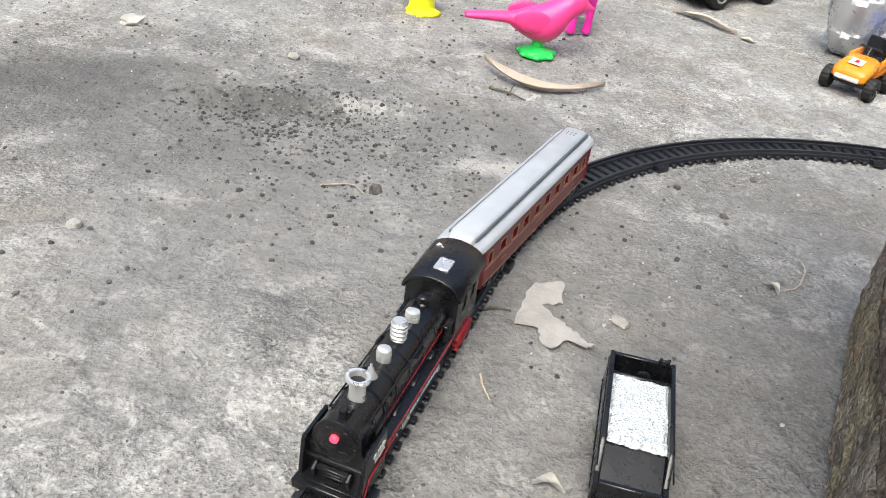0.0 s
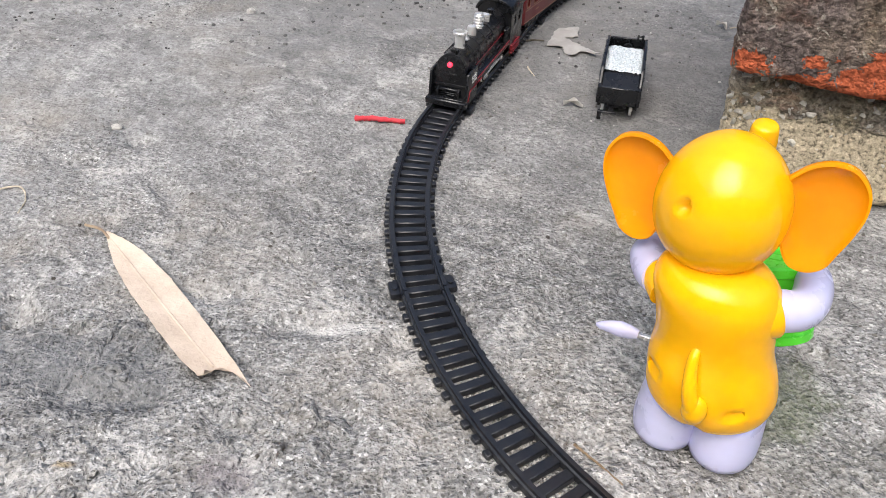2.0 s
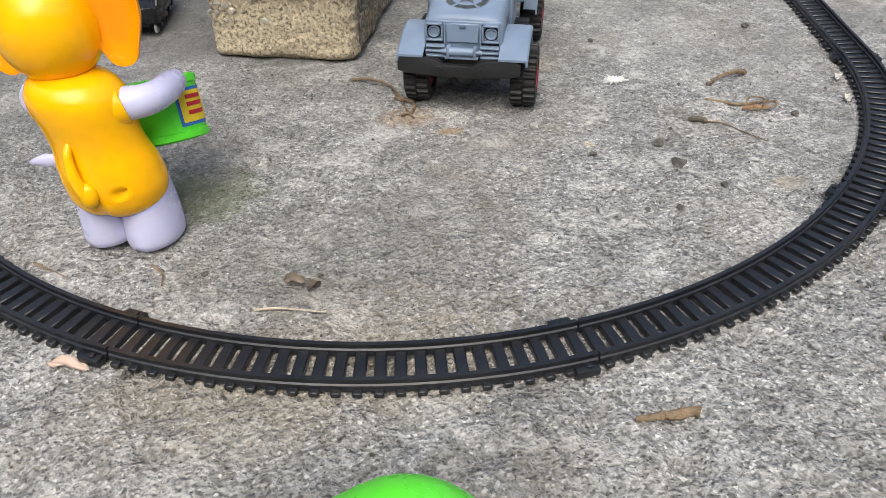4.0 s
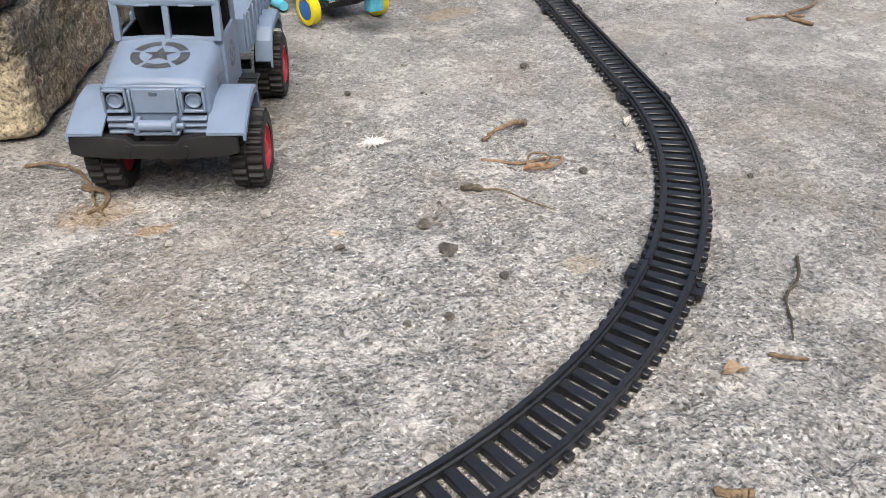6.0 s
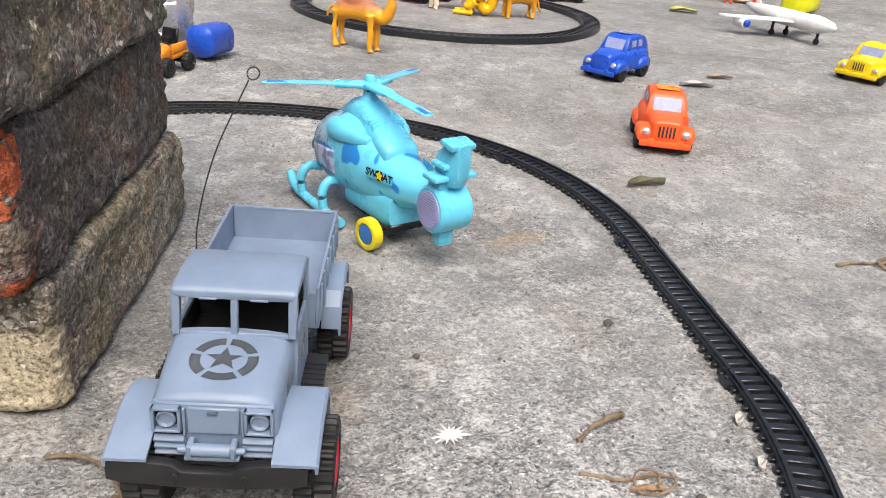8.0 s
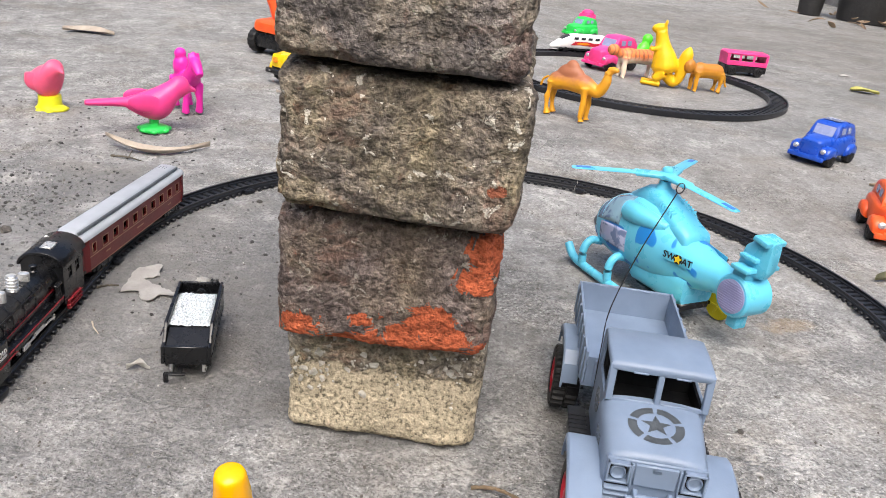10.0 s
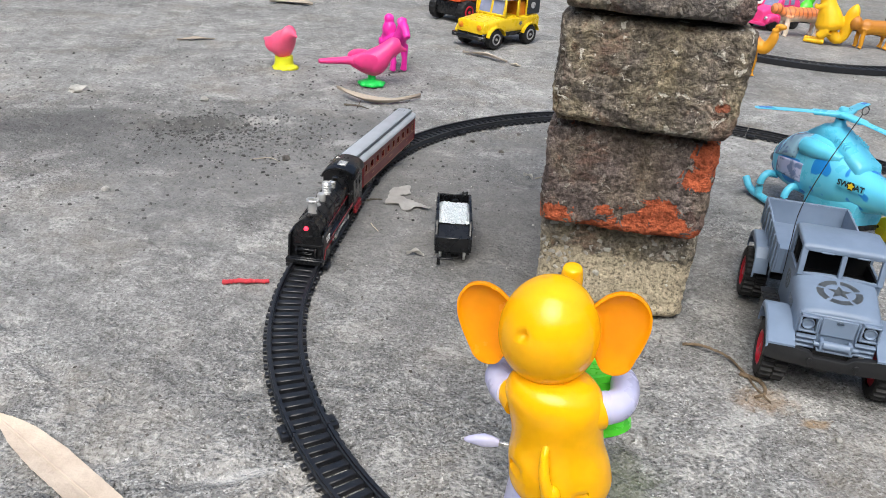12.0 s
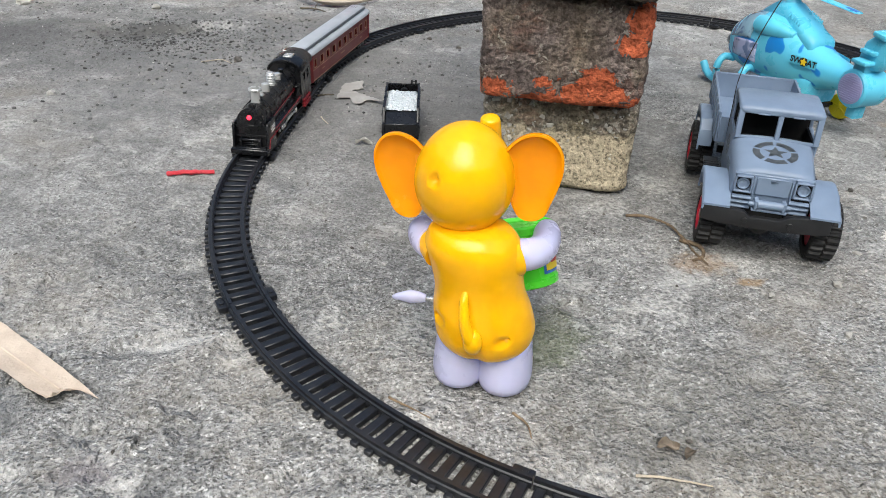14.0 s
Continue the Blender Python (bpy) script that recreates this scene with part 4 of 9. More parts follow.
    box(bm, (0.0058, 0.0262, 0.0040), T(0.0668, 0, 0.0084), 0.0006, 1)
    part("buffer_beam", bm, BLACK, loco)
    # wheels and rods
    wheel_set(loco, (-0.016, 0.004, 0.024), 0.0063, 0.0086, BLACK, z0 + 0.0063)
    wheel_set(loco, (-0.056, -0.045, 0.040, 0.050), 0.0042, 0.0086, BLACK, z0 + 0.0042)
    for s in (-1, 1):
        bm = B()
        tube(bm, [(-0.0160, s * 0.0112, z0 + 0.0044), (0.004, s * 0.0112, z0 + 0.0050), (0.0240, s * 0.0112, z0 + 0.0044)], 0.0008, None, 8)
        box(bm, (0.0080, 0.0018, 0.0030), T(0.0215, s * 0.0112, z0 + 0.0044), 0.0004, 1)
        box(bm, (0.0140, 0.0014, 0.0018), T(0.0040, s * 0.0112, z0 + 0.0058), 0.0004, 1)
        rod(bm, 0.0019, 0.0016, T(-0.0160, s * 0.0112, z0 + 0.0044, 90, 0, 0), 16)
        tube(bm, [(0.0300, s * 0.0112, z0 + 0.0038), (0.0320, s * 0.0112, z0 + 0.0060), (0.0305, s * 0.0112, z0 + 0.0078)], 0.0007, None, 8)
        part("connecting_rod", bm, SATIN, loco, "worn silver connecting rod")
    bm = B()
    box(bm, (0.0090, 0.0040, 0.0012), T(-0.0710, 0, 0.0100), 0.0003, 1)
    rod(bm, 0.0032, 0.0012, T(-0.0758, 0, 0.0100), 16)
    part("coupling", bm, BLACK, loco)
    return loco


def coach(m):
    car = thing("toy_passenger_coach", m, "dark red toy passenger coach with gold window lines and grey roof", "toy train")
    half, full, ve = 0.0108, 0.0790, 0.0890
    zb, zs, z1, z2, zt = 0.0112, 0.0196, 0.0212, 0.0268, 0.0312
    pitch = 2 * full / 10
    for s in (-1, 1):
        bm = B()
        y = s * (half - 0.0008)
        box(bm, (2 * full, 0.0016, z1 - zb), T(0, y, (zb + z1) / 2))
        box(bm, (2 * full, 0.0016, zt - z2), T(0, y, (z2 + zt) / 2))
        x = -full
        for k in range(10):
            c = -full + pitch * (k + 0.5)
            w = 0.0074 if 0 < k < 9 else 0.0050
            box(bm, (c - w / 2 - x, 0.0016, z2 - z1), T((c - w / 2 + x) / 2, y, (z1 + z2) / 2))
            x = c + w / 2
        box(bm, (full - x, 0.0016, z2 - z1), T((full + x) / 2, y, (z1 + z2) / 2))
        part("side_wall", bm, MAROON, car)
        for k in range(10):
            c = -full + pitch * (k + 0.5)
            w = 0.0074 if 0 < k < 9 else 0.0050
            bm = B()
            for dz in (z1 - 0.0002, z2 + 0.0002):
                box(bm, (w + 0.0010, 0.0005, 0.0004), T(c, s * half, dz))
            for dx in (-w / 2 - 0.0002, w / 2 + 0.0002):
                box(bm, (0.0004, 0.0005, z2 - z1), T(c + dx, s * half, (z1 + z2) / 2))
            part("window_frame", bm, GOLD, car, "thin gold window outline")
        for z in (zs, zb + 0.0006):
            bm = B()
            box(bm, (2 * full, 0.0004, 0.0004), T(0, s * half, z))
            part("gold_line", bm, GOLD, car)
        for x, w in ((-0.055, 0.0060), (0.0, 0.0110), (0.052, 0.0060)):
            bm = B()
            box(bm, (w, 0.0003, 0.0008), T(x, s * half, 0.0162))
            part("lettering_bar", bm, GOLD, car)
    # chamfered ends with doors
    for e in (-1, 1):
        bm = B()
        for s in (-1, 1):
            pts = [(e * full, s * half), (e * (full + 0.0035), s * (half - 0.0022)), (e * ve, s * (half - 0.0026))]
            for (xa, ya), (xb, yb) in zip(pts, pts[1:]):
                d = math.hypot(xb - xa, yb - ya)
                box(bm, (d + 0.0006, 0.0014, zt - zb), T((xa + xb) / 2, (ya + yb) / 2, (zb + zt) / 2, 0, 0, math.degrees(math.atan2(yb - ya, xb - xa))))
        box(bm, (0.0014, 2 * half - 0.0056, zt - zb), T(e * (ve - 0.0004), 0, (zb + zt) / 2), 0.0003, 1)
        end = part("end_wall", bm, MAROON, car)
        bm = B()
        box(bm, (0.0008, 0.0074, 0.0150), T(e * (ve + 0.0004), 0, 0.0204), 0.0003, 1)
        for s in (-1, 1):
            box(bm, (0.0014, 0.0007, 0.0160), T(e * (ve + 0.0004), s * 0.0041, 0.0204), 0.0002, 1)
        box(bm, (0.0014, 0.0090, 0.0007), T(e * (ve + 0.0004), 0, 0.0284), 0.0002, 1)
        part("end_door", bm, MAROON, end)
        for s in (-1, 1):
            bm = B()
            box(bm, (0.0022, 0.0004, 0.0038), T(e * (full + 0.0062), s * (half - 0.0016), 0.0240))
            part("side_window", bm, RUBBER, end, "dark vestibule window")
    # floor, dark inside
    bm = B()
    box(bm, (2 * full + 0.012, 2 * half - 0.002, 0.0016), T(0, 0, zb + 0.0006))
    box(bm, (0.120, 0.0090, 0.0040), T(0, 0, zb - 0.0016), 0.0006, 1)
    part("floor_frame", bm, BLACK, car)
    # roof with a raised clerestory, rounded at the ends
    bm = B()
    rings = []
    for x, f in ((-0.0905, 0.55), (-0.0895, 0.80), (-0.0860, 0.96), (-0.0800, 1.0), (0.0800, 1.0), (0.0860, 0.96), (0.0895, 0.80), (0.0905, 0.55)):
        w = 0.0114 if abs(x) < 0.083 else 0.0114 * f
        ring = []
        for k in range(13):
            a = math.pi * k / 12
            ring.append(Vector((x, -math.cos(a) * w, zt - 0.0004 + (math.sin(a) ** 0.7) * 0.0034 * f)))
        rings.append(ring)
    loft(bm, rings)
    part("roof", bm, ROOF, car, "silver-grey painted roof")
    bm = B()
    rings = hull_rings([(-0.0885, 0, 0.0315, 0.0335, 0.0040), (-0.0860, 0, 0.0315, 0.0356, 0.0058), (-0.0810, 0, 0.0315, 0.0372, 0.0064), (0.0810, 0, 0.0315, 0.0372, 0.0064), (0.0860, 0, 0.0315, 0.0356, 0.0058), (0.0885, 0, 0.0315, 0.0335, 0.0040)], 24, 4.0)
    loft(bm, rings)
    part("clerestory", bm, ROOF, car, "raised silver-grey roof ridge")
    for s in (-1, 1):
        bm = B()
        box(bm, (0.1660, 0.0010, 0.0016), T(0, s * 0.00655, 0.0353, s * 14, 0, 0), 0.0002, 1)
        part("roof_line", bm, ROOF_LINE, car, "dark grey line along the roof")
    for x in (-0.0740, -0.0705):
        bm = B()
        for k in range(3):
            box(bm, (0.0016, 0.0005, 0.0002), T(x, -0.0025 + 0.0022 * k, 0.0373))
        part("roof_mark", bm, ROOF_LINE, car)
    # bogies
    for x in (-0.060, 0.060):
        bm = B()
        box(bm, (0.0260, 0.0040, 0.0030), T(x, 0, 0.0095), 0.0005, 1)
        for s in (-1, 1):
            box(bm, (0.0290, 0.0014, 0.0026), T(x, s * 0.0100, 0.0098), 0.0004, 1)
            for d in (-0.0085, 0.0085):
                box(bm, (0.0040, 0.0020, 0.0034), T(x + d, s * 0.0103, 0.0096), 0.0005, 1)
            box(bm, (0.0060, 0.0018, 0.0018), T(x, s * 0.0104, 0.0090), 0.0004, 1)
        bogie = part("bogie", bm, BLACK, car)
        wheel_set(bogie, (x - 0.0085, x + 0.0085), 0.0040, 0.0086, BLACK, RAIL_TOP + 0.0040)
    for e in (-1, 1):
        bm = B()
        box(bm, (0.0060, 0.0036, 0.0012), T(e * 0.0920, 0, 0.0096), 0.0003, 1)
        lathe(bm, [(0.0030, -0.0006), (0.0030, 0.0006), (0.0016, 0.0006), (0.0016, -0.0006)], T(e * 0.0962, 0, 0.0096), 16)
        part("coupling", bm, BLACK, car)
    return car


def on_rails(s, half):
    """A pose for a vehicle whose bogies stand at s - half and s + half."""
    a, _ = oval(s + half)
    b, _ = oval(s - half)
    d = a - b
    return Matrix.Translation((a + b) / 2) @ Matrix.Rotation(math.atan2(d.y, d.x), 4, "Z")


def stouter(ob, fy, fz, z0=RAIL_TOP):
    """Widens and heightens a vehicle above z0, wheels and lettering by one even factor."""
    even = (fy + fz) / 2
    for o in ob.children_recursive:
        at = o.matrix_basis.translation
        if o.matrix_basis == Matrix.Identity(4):
            o.data.transform(Matrix.Translation((0, 0, z0)) @ Matrix.Diagonal((1, fy, fz, 1)) @ Matrix.Translation((0, 0, -z0)))
        else:
            o.data.transform(Matrix.Scale(even, 4))
            o.location = (at.x, at.y * fy, z0 + (at.z - z0) * fz)


TRAIN_FRONT = 0.188
stouter(locomotive(on_rails(TRAIN_FRONT - 0.0655, 0.030)), 1.14, 1.21)
stouter(coach(on_rails(TRAIN_FRONT - 0.231, 0.060)), 1.18, 1.27)


def tender(m):
    td = thing("toy_coal_tender", m, "black toy tender filled with pale silver gravel, standing on the concrete", "toy train")
    L, W = 0.0720, 0.0270
    z0, z1 = 0.0110, 0.0335
    for s in (-1, 1):
        bm = B()
        poly = [(-L / 2, z0), (L / 2, z0), (L / 2, z1), (-L / 2 + 0.0160, z1), (-L / 2 + 0.0145, z1 - 0.0012), (-L / 2 + 0.0060, z1 - 0.0100), (-L / 2, z1 - 0.0100)]
        prism(bm, poly, 0.0020, Matrix(((1, 0, 0, 0), (0, 0, s, s * (W / 2 - 0.0020)), (0, 1, 0, 0), (0, 0, 0, 1))), 0.0004)
        for z in (0.0150, 0.0300):
            box(bm, (L * 0.94, 0.0006, 0.0005), T(0.001, s * (W / 2 + 0.0001), z))
        wall = part("side_wall", bm, BLACK, td)
        bm = B()
        for k in range(7):
            box(bm, (0.0028, 0.0003, 0.0026), T(-0.006 + 0.0036 * k, s * (W / 2 + 0.0002), 0.0235))
        part("lettering_bar", bm, ROOF_LINE, wall, "faded unreadable grey lettering")
    bm = B()
    box(bm, (0.0020, W - 0.004, z1 - z0), T(L / 2 - 0.001, 0, (z0 + z1) / 2), 0.0003, 1)
    box(bm, (0.0016, W - 0.004, 0.0060), T(L / 2 - 0.0100, 0, z1 - 0.0070), 0.0003, 1)
    lathe(bm, [(0.0030, -0.0004), (0.0030, 0.0004), (0.0022, 0.0004), (0.0022, -0.0004)], T(L / 2 - 0.0088, -0.001, z1 - 0.0040, 0, 90, 0), 18)
    box(bm, (0.0006, 0.0056, 0.0006), T(L / 2 - 0.0088, -0.001, z1 - 0.0040))
    part("front_bulkhead", bm, BLACK, td)
    bm = B()
    for y in (-0.0100, -0.0068):
        box(bm, (0.0016, 0.0014, 0.0052), T(L / 2 - 0.0020, y, z1 + 0.0010), 0.0003, 1)
    box(bm, (0.0014, 0.0046, 0.0012), T(L / 2 - 0.0020, -0.0084, z1 + 0.0022), 0.0002, 1)
    part("post", bm, BLACK, td)
    bm = B()
    box(bm, (L - 0.002, W - 0.004, 0.0020), T(0, 0, z0 + 0.0010))
    box(bm, (0.0180, W - 0.0042, 0.0014), T(-L / 2 + 0.0120, 0, z1 - 0.0092, 0, -24, 0), 0.0003, 1)
    box(bm, (0.0024, W - 0.004, 0.0130), T(-L / 2 + 0.0012, 0, z0 + 0.0062), 0.0004, 1)
    part("body", bm, BLACK, td)
    # gravel load
    bm = B()
    bmesh.ops.create_grid(bm, x_segments=60, y_segments=36, size=1.0)
    for v in bm.verts:
        x, y = v.co.x * 0.0215 + 0.0035, v.co.y * (W / 2 - 0.0018)
        edge = min(1.0, (1 - abs(v.co.x)) * 8, (1 - abs(v.co.y)) * 6)
        q = Vector((x, y, 0.3))
        cell = noise.voronoi(q * 520)[0][0]
        v.co = Vector((x, y, z1 - 0.0046 + 0.0022 * edge + 0.0013 * (0.5 - cell) + 0.0007 * noise.noise(q * 160)))
    part("gravel_load", bm, COAL, td, "pale silver gravel load", smooth=25)
    bm = B()
    box(bm, (L - 0.006, 0.0120, 0.0040), T(0, 0, z0 - 0.0020), 0.0005, 1)
    for x in (-0.019, 0.019):
        for s in (-1, 1):
            box(bm, (0.0240, 0.0016, 0.0026), T(x, s * 0.0112, 0.0072), 0.0004, 1)
            for d in (-0.0075, 0.0075):
                box(bm, (0.0042, 0.0022, 0.0042), T(x + d, s * 0.0116, 0.0066), 0.0006, 1)
    part("underframe", bm, BLACK, td)
    wheel_set(td, (-0.0265, -0.0115, 0.0115, 0.0265), 0.0046, 0.0090, SATIN, 0.0046)
    bm = B()
    box(bm, (0.0100, 0.0030, 0.0014), T(-L / 2 - 0.0030, 0.0030, 0.0080), 0.0004, 1)
    box(bm, (0.0030, 0.0110, 0.0016), T(-L / 2 - 0.0060, 0.0050, 0.0076), 0.0004, 1)
    box(bm, (0.0026, 0.0026, 0.0070), T(-L / 2 - 0.0060, 0.0100, 0.0050), 0.0004, 1)
    part("coupling", bm, BLACK, td)
    return td


stouter(tender(T(0.1525, 0.2510, 0, 0, 0, 76.7)), 1.10, 0.95, 0.0)


# ---- the toy lorry ----
def star_outline(r, k=0.42, turn=90.0):
    return [((r if i % 2 == 0 else r * k) * math.cos(radians(turn + 36 * i)) * 1.0, (r if i % 2 == 0 else r * k) * math.sin(radians(turn + 36 * i))) for i in range(10)]


def ring_piece(r0, r1, a0, a1, k=14):
    out = [(r1 * math.cos(radians(a0 + (a1 - a0) * i / k)), r1 * math.sin(radians(a0 + (a1 - a0) * i / k))) for i in range(k + 1)]
    return out + [(r0 * math.cos(radians(a1 - (a1 - a0) * i / k)), r0 * math.sin(radians(a1 - (a1 - a0) * i / k))) for i in range(k + 1)]


def emblem(parent, m, r, material, height=None):
    bm = B()
    m = m @ Matrix.Diagonal((1, 0.82 if height else 1.0, 1, 1))
    prism(bm, star_outline(r * 0.56), 0.00025, m)
    for i in range(5):
        prism(bm, ring_piece(r * 0.68, r, 90 + 72 * i + 5, 90 + 72 * i + 67), 0.00025, m)
    if height:
        bmesh.ops.triangulate(bm, faces=list(bm.faces))
        bmesh.ops.subdivide_edges(bm, edges=list(bm.edges), cuts=1)
        for v in bm.verts:
            v.co.z = height(v.co.x, v.co.y) + 0.00022
    part("star_emblem", bm, material, parent, "dark grey star in a broken ring")


def knobbly_wheel(parent, m, r, w, rim_material):
    tyre = B()
    q = r * 1.02
    treaded(tyre, [(r * 0.60, -w / 2 + 0.002, 0), (r * 0.62, -w / 2, 0), (r * 0.90, -w / 2, 0), (q * 0.985, -w / 2 + 0.0008, 1), (q, -w * 0.40, 1), (q, -0.0006, 1), (r * 0.95, -0.0003, 0), (r * 0.95, 0.0003, 0), (q, 0.0006, 2), (q, w * 0.40, 2), (q * 0.985, w / 2 - 0.0008, 2), (r * 0.90, w / 2, 0), (r * 0.62, w / 2, 0), (r * 0.60, w / 2 - 0.002, 0)], 26, 0.0017)
    wheel = part("wheel", tyre, RUBBER, parent, "", m)
    rim = B()
    lathe(rim, [(r * 0.60, -w * 0.42), (r * 0.63, -w * 0.42), (r * 0.63, w * 0.46), (r * 0.56, w * 0.48), (r * 0.52, w * 0.40), (r * 0.46, w * 0.18), (r * 0.22, w * 0.20), (r * 0.20, w * 0.42), (r * 0.12, w * 0.46), (0.0003, w * 0.46)], None, 32)
    for k in range(5):
        box(rim, (r * 0.36, r * 0.16, w * 0.24), T(0, 0, 0, 0, 0, 72 * k) @ T(r * 0.36, 0, w * 0.28), 0.0006, 1)
    part("rim", rim, rim_material, wheel, "red plastic rim")
    return wheel


def lorry(m):
    tr = thing("toy_lorry", m, "blue-grey plastic toy army lorry with red rims and an open bed", "toy truck")
    # hood
    line = ((-0.0096, 0.0238, 0.0588), (-0.0102, 0.0243, 0.0602), (-0.0130, 0.0246, 0.0616), (-0.0300, 0.0250, 0.0656), (-0.0440, 0.0255, 0.0684), (-0.0480, 0.0256, 0.0688))

    def hood_z(x, y):
        for (xa, wa, za), (xb, wb, zb) in zip(line, line[1:]):
            if xa >= x >= xb:
                f = (x - xa) / (xb - xa)
                w, z = wa + f * (wb - wa), za + f * (zb - za)
                for ya, da, yb, db in ((0.0, 0.0004, 0.2, 0.0004), (0.2, 0.0004, 0.55, 0.0), (0.55, 0.0, 1.0, -0.0014)):
                    if ya * w <= abs(y) <= yb * w:
                        return z + da + (db - da) * (abs(y) - ya * w) / ((yb - ya) * w)
        return 0.06

    bm = B()
    rings = []
    for x, w, zt in line:
        ring = [Vector((x, -w, 0.036)), Vector((x, -w, zt - 0.0084)), Vector((x, -w + 0.0006, zt - 0.0046)), Vector((x, -w + 0.0034, zt - 0.0010)), Vector((x, -w * 0.55, zt)), Vector((x, -w * 0.2, zt + 0.0004)),
                Vector((x, w * 0.2, zt + 0.0004)), Vector((x, w * 0.55, zt)), Vector((x, w - 0.0034, zt - 0.0010)), Vector((x, w - 0.0006, zt - 0.0046)), Vector((x, w, zt - 0.0084)), Vector((x, w, 0.036))]
        rings.append(ring)
    loft(bm, rings)
    hood = part("hood", bm, TRUCK, tr, smooth=50)
    emblem(hood, T(-0.0295, 0, 0.066, 0, 0, 90), 0.0138, ROOF_LINE, hood_z)
    for s in (-1, 1):
        bm = B()
        for k in range(6):
            box(bm, (0.0006, 0.0008, 0.0060), T(-0.0300 - 0.0022 * k, s * (0.0249 + 0.00006 * k), 0.0520), 0.0001, 1)
        part("side_vent", bm, ROOF_LINE, hood)
    # grille, lamps, winch
    bm = B()
    box(bm, (0.0030, 0.0470, 0.0230), T(-0.0104, 0, 0.0472), 0.0006, 1)
    box(bm, (0.0016, 0.0200, 0.0120), T(-0.0084, 0, 0.0515), 0.0005, 1)
    for s in (-1, 1):
        for k in range(3):
            box(bm, (0.0044, 0.0118, 0.0012), T(-0.0080, s * 0.0170, 0.0372 + 0.0031 * k, 0, 24, 0), 0.0003, 1)
        box(bm, (0.0020, 0.0012, 0.0130), T(-0.0084, s * 0.0112, 0.0505), 0.0003, 1)
    for s in (-1, 1):
        box(bm, (0.0010, 0.0040, 0.0016), T(-0.0074, s * 0.0, 0.0555), 0.0003, 1)
    part("grille", bm, TRUCK, tr)
    # black plates and discs stand in for shade behind slats and headlamps
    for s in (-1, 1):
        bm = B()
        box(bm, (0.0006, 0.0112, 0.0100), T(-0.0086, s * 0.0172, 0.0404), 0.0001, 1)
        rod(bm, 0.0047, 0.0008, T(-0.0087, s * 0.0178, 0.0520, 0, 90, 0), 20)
        part("grille_gap", bm, SHADE_BLACK, tr, "black backing for the shade behind slats and headlamp")
    for s in (-1, 1):
        bm = B()
        lathe(bm, [(0.0036, 0.0), (0.0038, 0.0016), (0.0033, 0.0022), (0.0030, 0.0016), (0.0026, 0.0010), (0.0014, 0.0008), (0.0003, 0.0014)], T(-0.0090, s * 0.0178, 0.0520, 0, 90, 0), 24)
        lamp = part("headlamp", bm, TRUCK, tr, "blue-grey moulded headlamp")
        bm = B()
        for dy, dz, w, h in ((0, 0.0050, 0.0112, 0.0012), (0, -0.0050, 0.0112, 0.0012), (-0.0050, 0, 0.0012, 0.0112), (0.0050, 0, 0.0012, 0.0112)):
            box(bm, (0.0034, w, h), T(-0.0078, s * 0.0176 + dy, 0.0520 + dz), 0.0003, 1)
        part("lamp_surround", bm, TRUCK, lamp)
    bm = B()
    rod(bm, 0.0026, 0.0150, T(-0.0030, 0, 0.0415, 90, 0, 0), 18)
    for s in (-1, 1):
        box(bm, (0.0064, 0.0026, 0.0062), T(-0.0046, s * 0.0082, 0.0412), 0.0006, 1)
        rod(bm, 0.0014, 0.0040, T(-0.0034, s * 0.0108, 0.0412, 90, 0, 0), 12)
    box(bm, (0.0080, 0.0210, 0.0018), T(-0.0060, 0, 0.0376), 0.0004, 1)
    part("winch", bm, TRUCK, tr)
    # bumper
    bm = B()
    outline = [(-0.0385, 0.0290), (-0.0385, 0.0372), (-0.0330, 0.0392), (-0.0130, 0.0368), (-0.0095, 0.0338), (0.0095, 0.0338), (0.0130, 0.0368), (0.0330, 0.0392), (0.0385, 0.0372), (0.0385, 0.0290), (0.0330, 0.0275), (0.0120, 0.0262), (-0.0120, 0.0262), (-0.0330, 0.0275)]
    prism(bm, outline, 0.0050, T(-0.0035, -0.0014, 0, 90, 0, 90), 0.0008)
    bumper = part("bumper", bm, DARK_GREY, tr, "dark grey bumper")
    for s in (-1, 1):
        bm = B()
        rod(bm, 0.0018, 0.0026, T(0.0012, s * 0.0135, 0.0318, 0, 90, 0), 14)
        box(bm, (0.0018, 0.0020, 0.0062), T(0.0008, s * 0.0135, 0.0300), 0.0004, 1)
        part("tow_hook", bm, DARK_GREY, bumper)
    # cab: pillars round open windows
    cab = B()
    box(cab, (0.0340, 0.0480, 0.0060), T(-0.0640, 0, 0.0365), 0.001, 1)
    cab = part("cab", cab, TRUCK, tr, "", T(0, 0.0012, -0.0008))
    bm = B()
    box(bm, (0.0016, 0.0500, 0.0330), T(-0.0470, 0, 0.0520))
    part("cab_front", bm, TRUCK, cab)
    bm = B()
    for y in (-0.0240, 0.0, 0.0240):
        box(bm, (0.0030, 0.0036 if y else 0.0030, 0.0200), T(-0.0460, y, 0.0780, 0, -7, 0), 0.0004, 1)
    box(bm, (0.0022, 0.0500, 0.0022), T(-0.0448, 0, 0.0690, 0, -7, 0), 0.0004, 1)
    box(bm, (0.0026, 0.0500, 0.0036), T(-0.0470, 0, 0.0866, 0, -7, 0), 0.0004, 1)
    for s in (-1, 1):
        box(bm, (0.0010, 0.0074, 0.0010), T(-0.0450, s * 0.0105, 0.0852, 0, -7, 0), 0.0003, 1)
    part("windscreen_frame", bm, TRUCK, cab)
